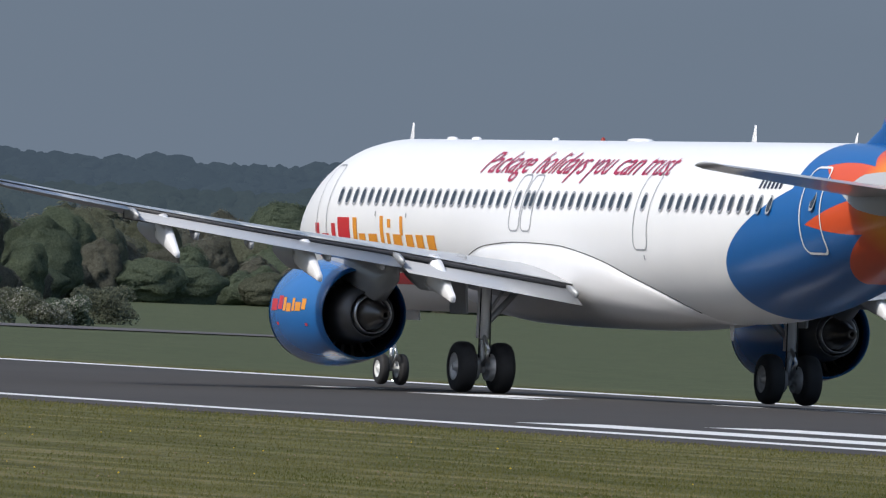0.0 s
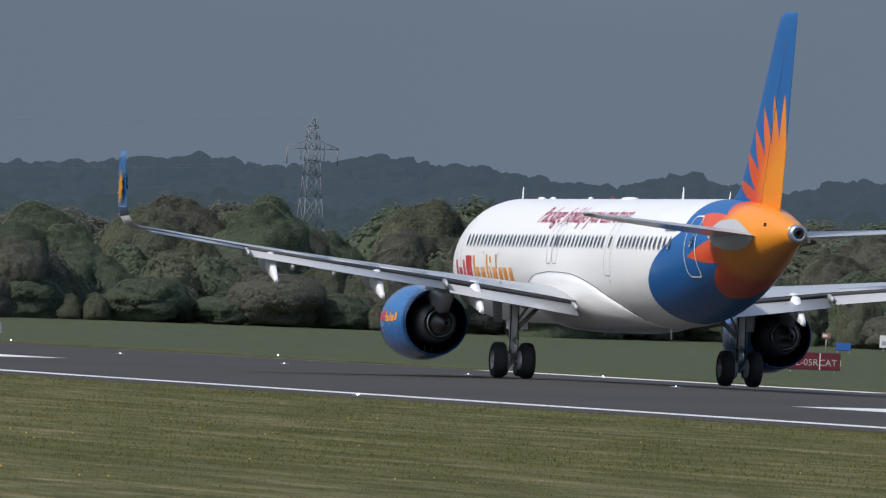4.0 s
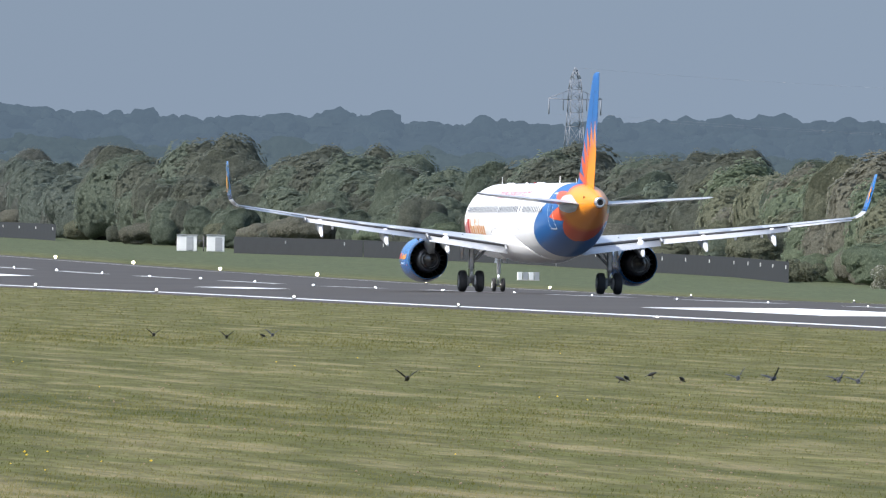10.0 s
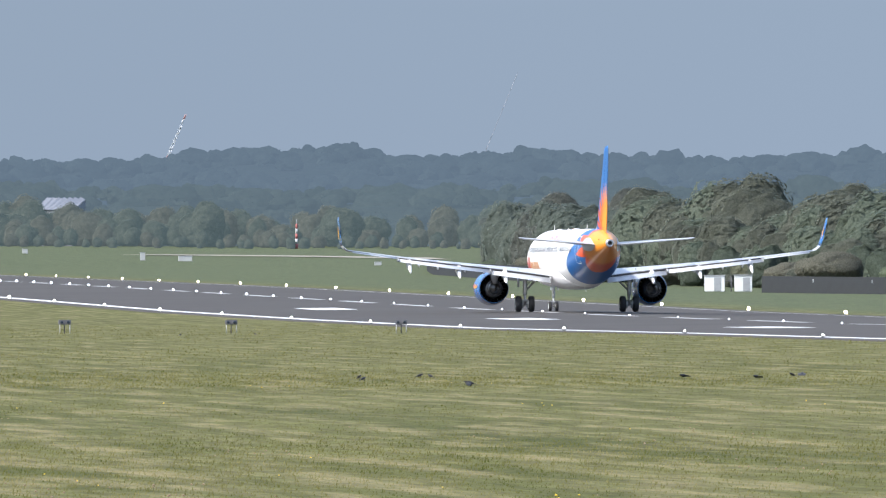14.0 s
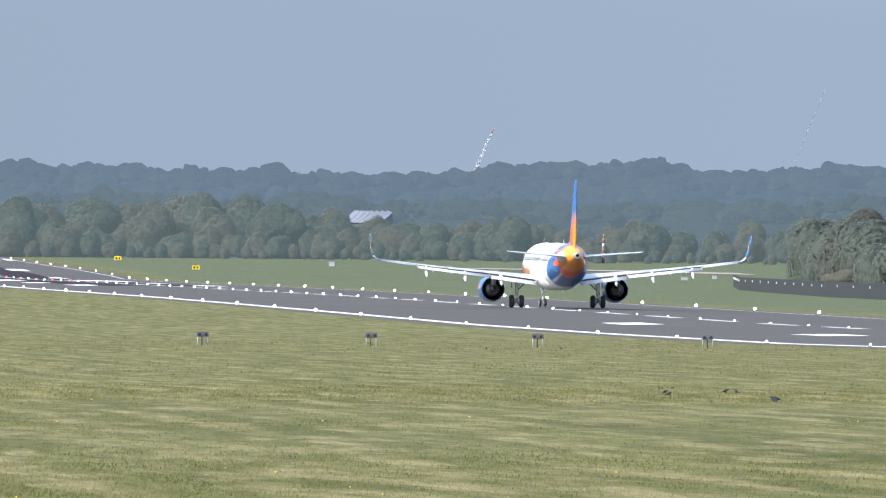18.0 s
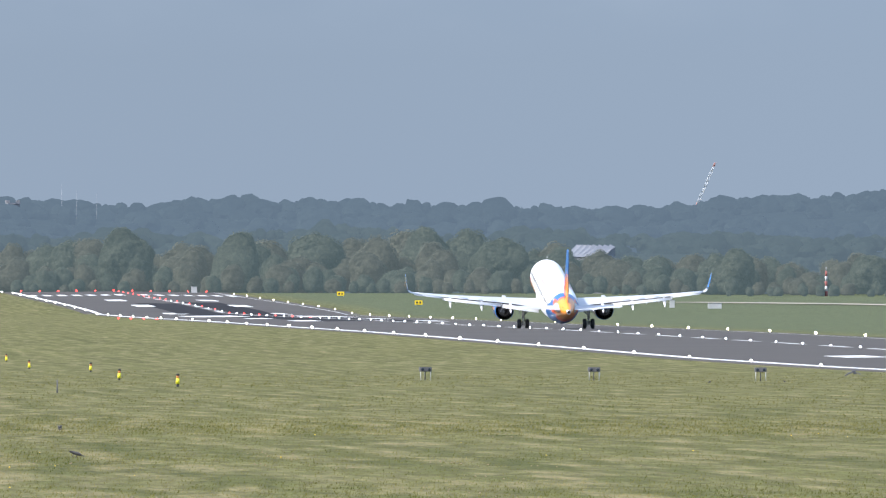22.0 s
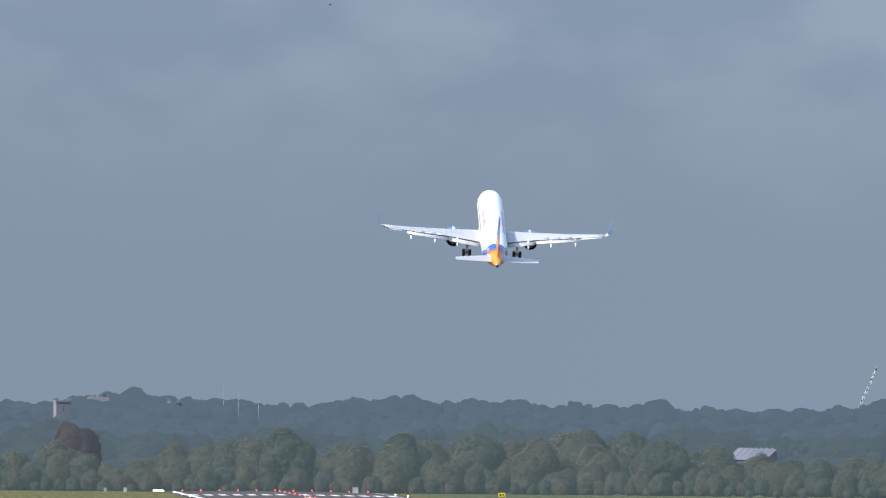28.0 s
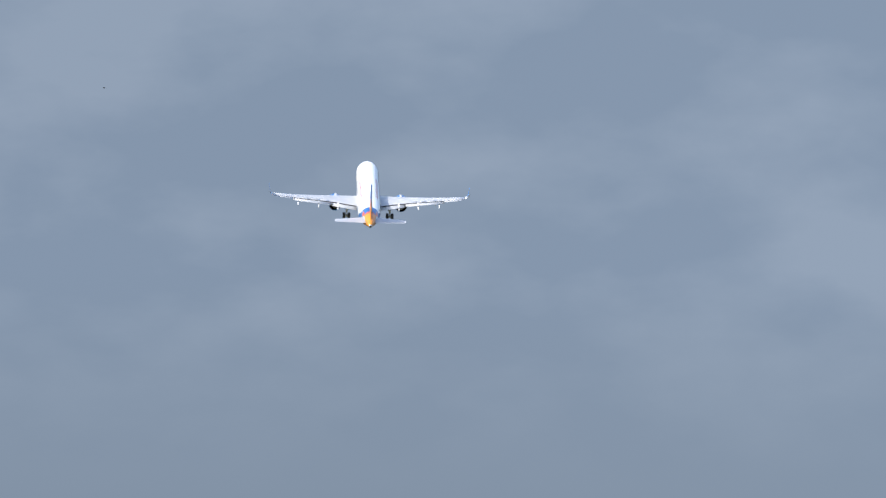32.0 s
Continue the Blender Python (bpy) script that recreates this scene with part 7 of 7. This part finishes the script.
def motions():
    walk(aircraft, [
        (0, pose(2.65, 284.5, -0.03, 0.0, 0.0, 0)),
        (1, pose(2.65, 322.9, -0.02, 0.0, 0.0, 0)),
        (2, pose(2.65, 363.7, -0.01, 0.0, 0.0, 0)),
        (3, pose(2.65, 406.5, -0.00, 0.0, 0.0, 0)),
        (6, pose(2.65, 552.3, 0.10, 0.0, 0.0, 0)),
        (7, pose(2.65, 599.7, 0.13, 0.0, 0.0, 0)),
        (8, pose(2.65, 654.9, 0.17, 0.0, 0.0, 0)),
        (9, pose(2.65, 712.6, 0.22, 0.0, 0.0, 0)),
        (10, pose(2.65, 772.7, 0.24, 0.0, 0.0, 0)),
        (11, pose(2.65, 835.0, 0.25, 0.0, 0.0, 0)),
        (13, pose(2.65, 964.3, 0.54, 0.0, 0.0, 0)),
        (14, pose(2.65, 1032.9, 0.77, 0.0, 0.0, 0)),
        (17, pose(2.65, 1249.0, 1.77, 0.2, 0.0, 0)),
        (19, pose(2.65, 1410.0, 2.56, 0.6, 0.0, 0)),
        (20, pose(2.65, 1492.4, 2.96, 1.6, 0.3, 0)),
        (21, pose(2.65, 1573.6, 3.34, 5.0, 0.0, 0)),
        (22, pose(2.88, 1655.0, 3.62, 7.6, -0.3, 0)),
        (23, pose(2.96, 1736.0, 4.84, 10.8, -0.7, 0)),
        (24.5, pose(3.04, 1859.0, 10.34, 14.5, -1.2, 0)),
        (26.5, pose(1.74, 2028.0, 27.23, 16.2, 0.8, -0.2)),
        (28, pose(1.02, 2158.0, 45.12, 16.4, 2.1, -0.4)),
        (30, pose(3.40, 2335.0, 72.12, 17.0, 2.4, -1.0)),
        (32, pose(3.30, 2515.0, 101.30, 17.5, 1.0, -1.2)),
    ])
    # once they carry the weight the wings bend upwards about their roots
    for side, pieces in ((1, wing_pieces[0]), (-1, wing_pieces[1])):
        for piece in pieces:
            rows = []
            for t, up in ((0, 0.0), (20.5, 0.0), (22.5, 0.9), (24.5, 1.9), (32, 1.9)):
                turn = pose(-side * 2.0, 0, wing_z(2.0), 0, side * up, 0)
                rows.append((t, turn @ pose(side * 2.0, 0, -wing_z(2.0))))
            walk(piece, rows)
    # crows: those that take off, cross and settle again
    tracks = (
        ((0.0, -40.0, 300.0, 3.0), (6.0, -60.5, 284.0, 0.6), (7.0, -65.68, 282.4, 0.0), (8.0, -67.45, 282.6, 0.0), (9.0, -70.86, 283.0, -0.02), (10.0, -71.58, 251.9, -0.21), (32.0, -71.58, 251.9, -0.21)),
        ((0.0, -90.0, 290.0, 3.0), (6.0, -72.0, 276.0, 0.4), (7.0, -65.39, 272.3, -0.05), (8.0, -64.21, 265.0, 0.02), (9.0, -62.71, 266.8, -0.21), (32.0, -62.71, 266.8, -0.21)),
        ((0.0, -90.0, 290.0, 3.5), (6.0, -70.0, 277.0, 0.6), (7.0, -64.18, 272.1, 0.12), (8.0, -62.04, 264.7, 0.0), (9.0, -61.5, 266.6, -0.21), (32.0, -61.5, 266.6, -0.21)),
        ((0.0, -90.0, 290.0, 3.2), (6.0, -69.0, 278.0, 0.3), (7.0, -64.3, 272.1, -0.1), (8.0, -63.85, 265.0, -0.1), (9.0, -63.37, 266.9, -0.21), (32.0, -63.37, 266.9, -0.21)),
        ((0.0, -92.0, 290.0, 3.6), (6.0, -71.0, 279.0, 0.5), (7.0, -64.91, 272.2, 0.0), (8.0, -61.9, 262.6, -0.02), (9.0, -61.45, 264.6, -0.21), (32.0, -61.45, 264.6, -0.21)),
        ((0.0, -95.0, 400.0, 6.0), (8.0, -66.0, 381.0, 0.4), (9.0, -62.46, 375.7, -0.02), (10.0, -62.62, 373.7, -0.19), (32.0, -62.62, 373.7, -0.19)),
        ((0.0, -95.0, 410.0, 6.0), (8.0, -65.0, 381.0, 0.6), (9.0, -61.18, 373.6, 0.05), (10.0, -58.34, 383.3, -0.19), (32.0, -58.34, 383.3, -0.19)),
        ((0.0, -95.0, 405.0, 6.0), (8.0, -64.0, 382.0, 0.3), (9.0, -60.92, 375.5, -0.05), (10.0, -61.18, 369.5, -0.19), (32.0, -61.18, 369.5, -0.19)),
        ((0.0, -71.0, 345.0, -0.2), (20.8, -71.0, 345.0, -0.2), (21.5, -71.5, 345.0, 1.6), (22.0, -74.2, 348.7, 1.2), (22.5, -77.5, 375.0, 1.1), (23.0, -78.8, 419.2, 1.4), (24.0, -84.0, 520.0, 2.4), (24.5, -90.7, 599.9, 3.2), (27.0, -120.0, 800.0, 9.0), (32.0, -190.0, 1100.0, 20.0)),
        ((0.0, 94.0, 1620.0, 70.0), (28.0, -50.0, 1449.0, 56.4), (30.0, -63.5, 1438.0, 61.3), (32.0, -69.2, 1439.0, 71.8)),
        ((0.0, -20.0, 640.0, 45.0), (20.0, -60.0, 640.0, 42.0), (24.0, -99.0, 560.0, 42.0), (32.0, -150.0, 560.0, 42.0)),
    )
    for (crow, wings), rows in zip(flyers, tracks):
        keyed = []
        for i, (t, x, y, z) in enumerate(rows):
            xa, ya = rows[max(0, i - 1)][1:3]
            xb, yb = rows[min(len(rows) - 1, i + 1)][1:3]
            keyed.append((t, pose(x, y, z, 12, (26 if i % 2 else -20) if 6.5 < t < 9.5 else 0, math.degrees(math.atan2(-(xb - xa), yb - ya)))))
        walk(crow, keyed)
        stop = 10.0 if rows[-1][3] < 0 else 32.0
        for side, wing in zip((-1, 1), wings):
            beats = [(0.0, pose(side * 0.02, 0, 0.012))]
            t, k = 6.6 if stop < 20 else 21.0, 0
            while t < stop:
                beats.append((t, pose(side * 0.02, 0, 0.012, 0, -side * (44 if k % 2 else -34), 0)))
                t, k = t + 0.16, k + 1
            beats.append((stop if stop > t else t, pose(side * 0.02, 0, 0.012, 0, -side * 30 if stop > 20 else side * 10, -side * 40 if stop < 20 else 0)))
            if stop < 20:
                beats.append((10.7, pose(side * 0.02, 0, 0.012, 0, side * 5, -side * 78)))
            if stop < 20:
                beats.append((32.0, pose(side * 0.02, 0, 0.012, 0, side * 5, -side * 78)))
            walk(wing, beats)


motions()
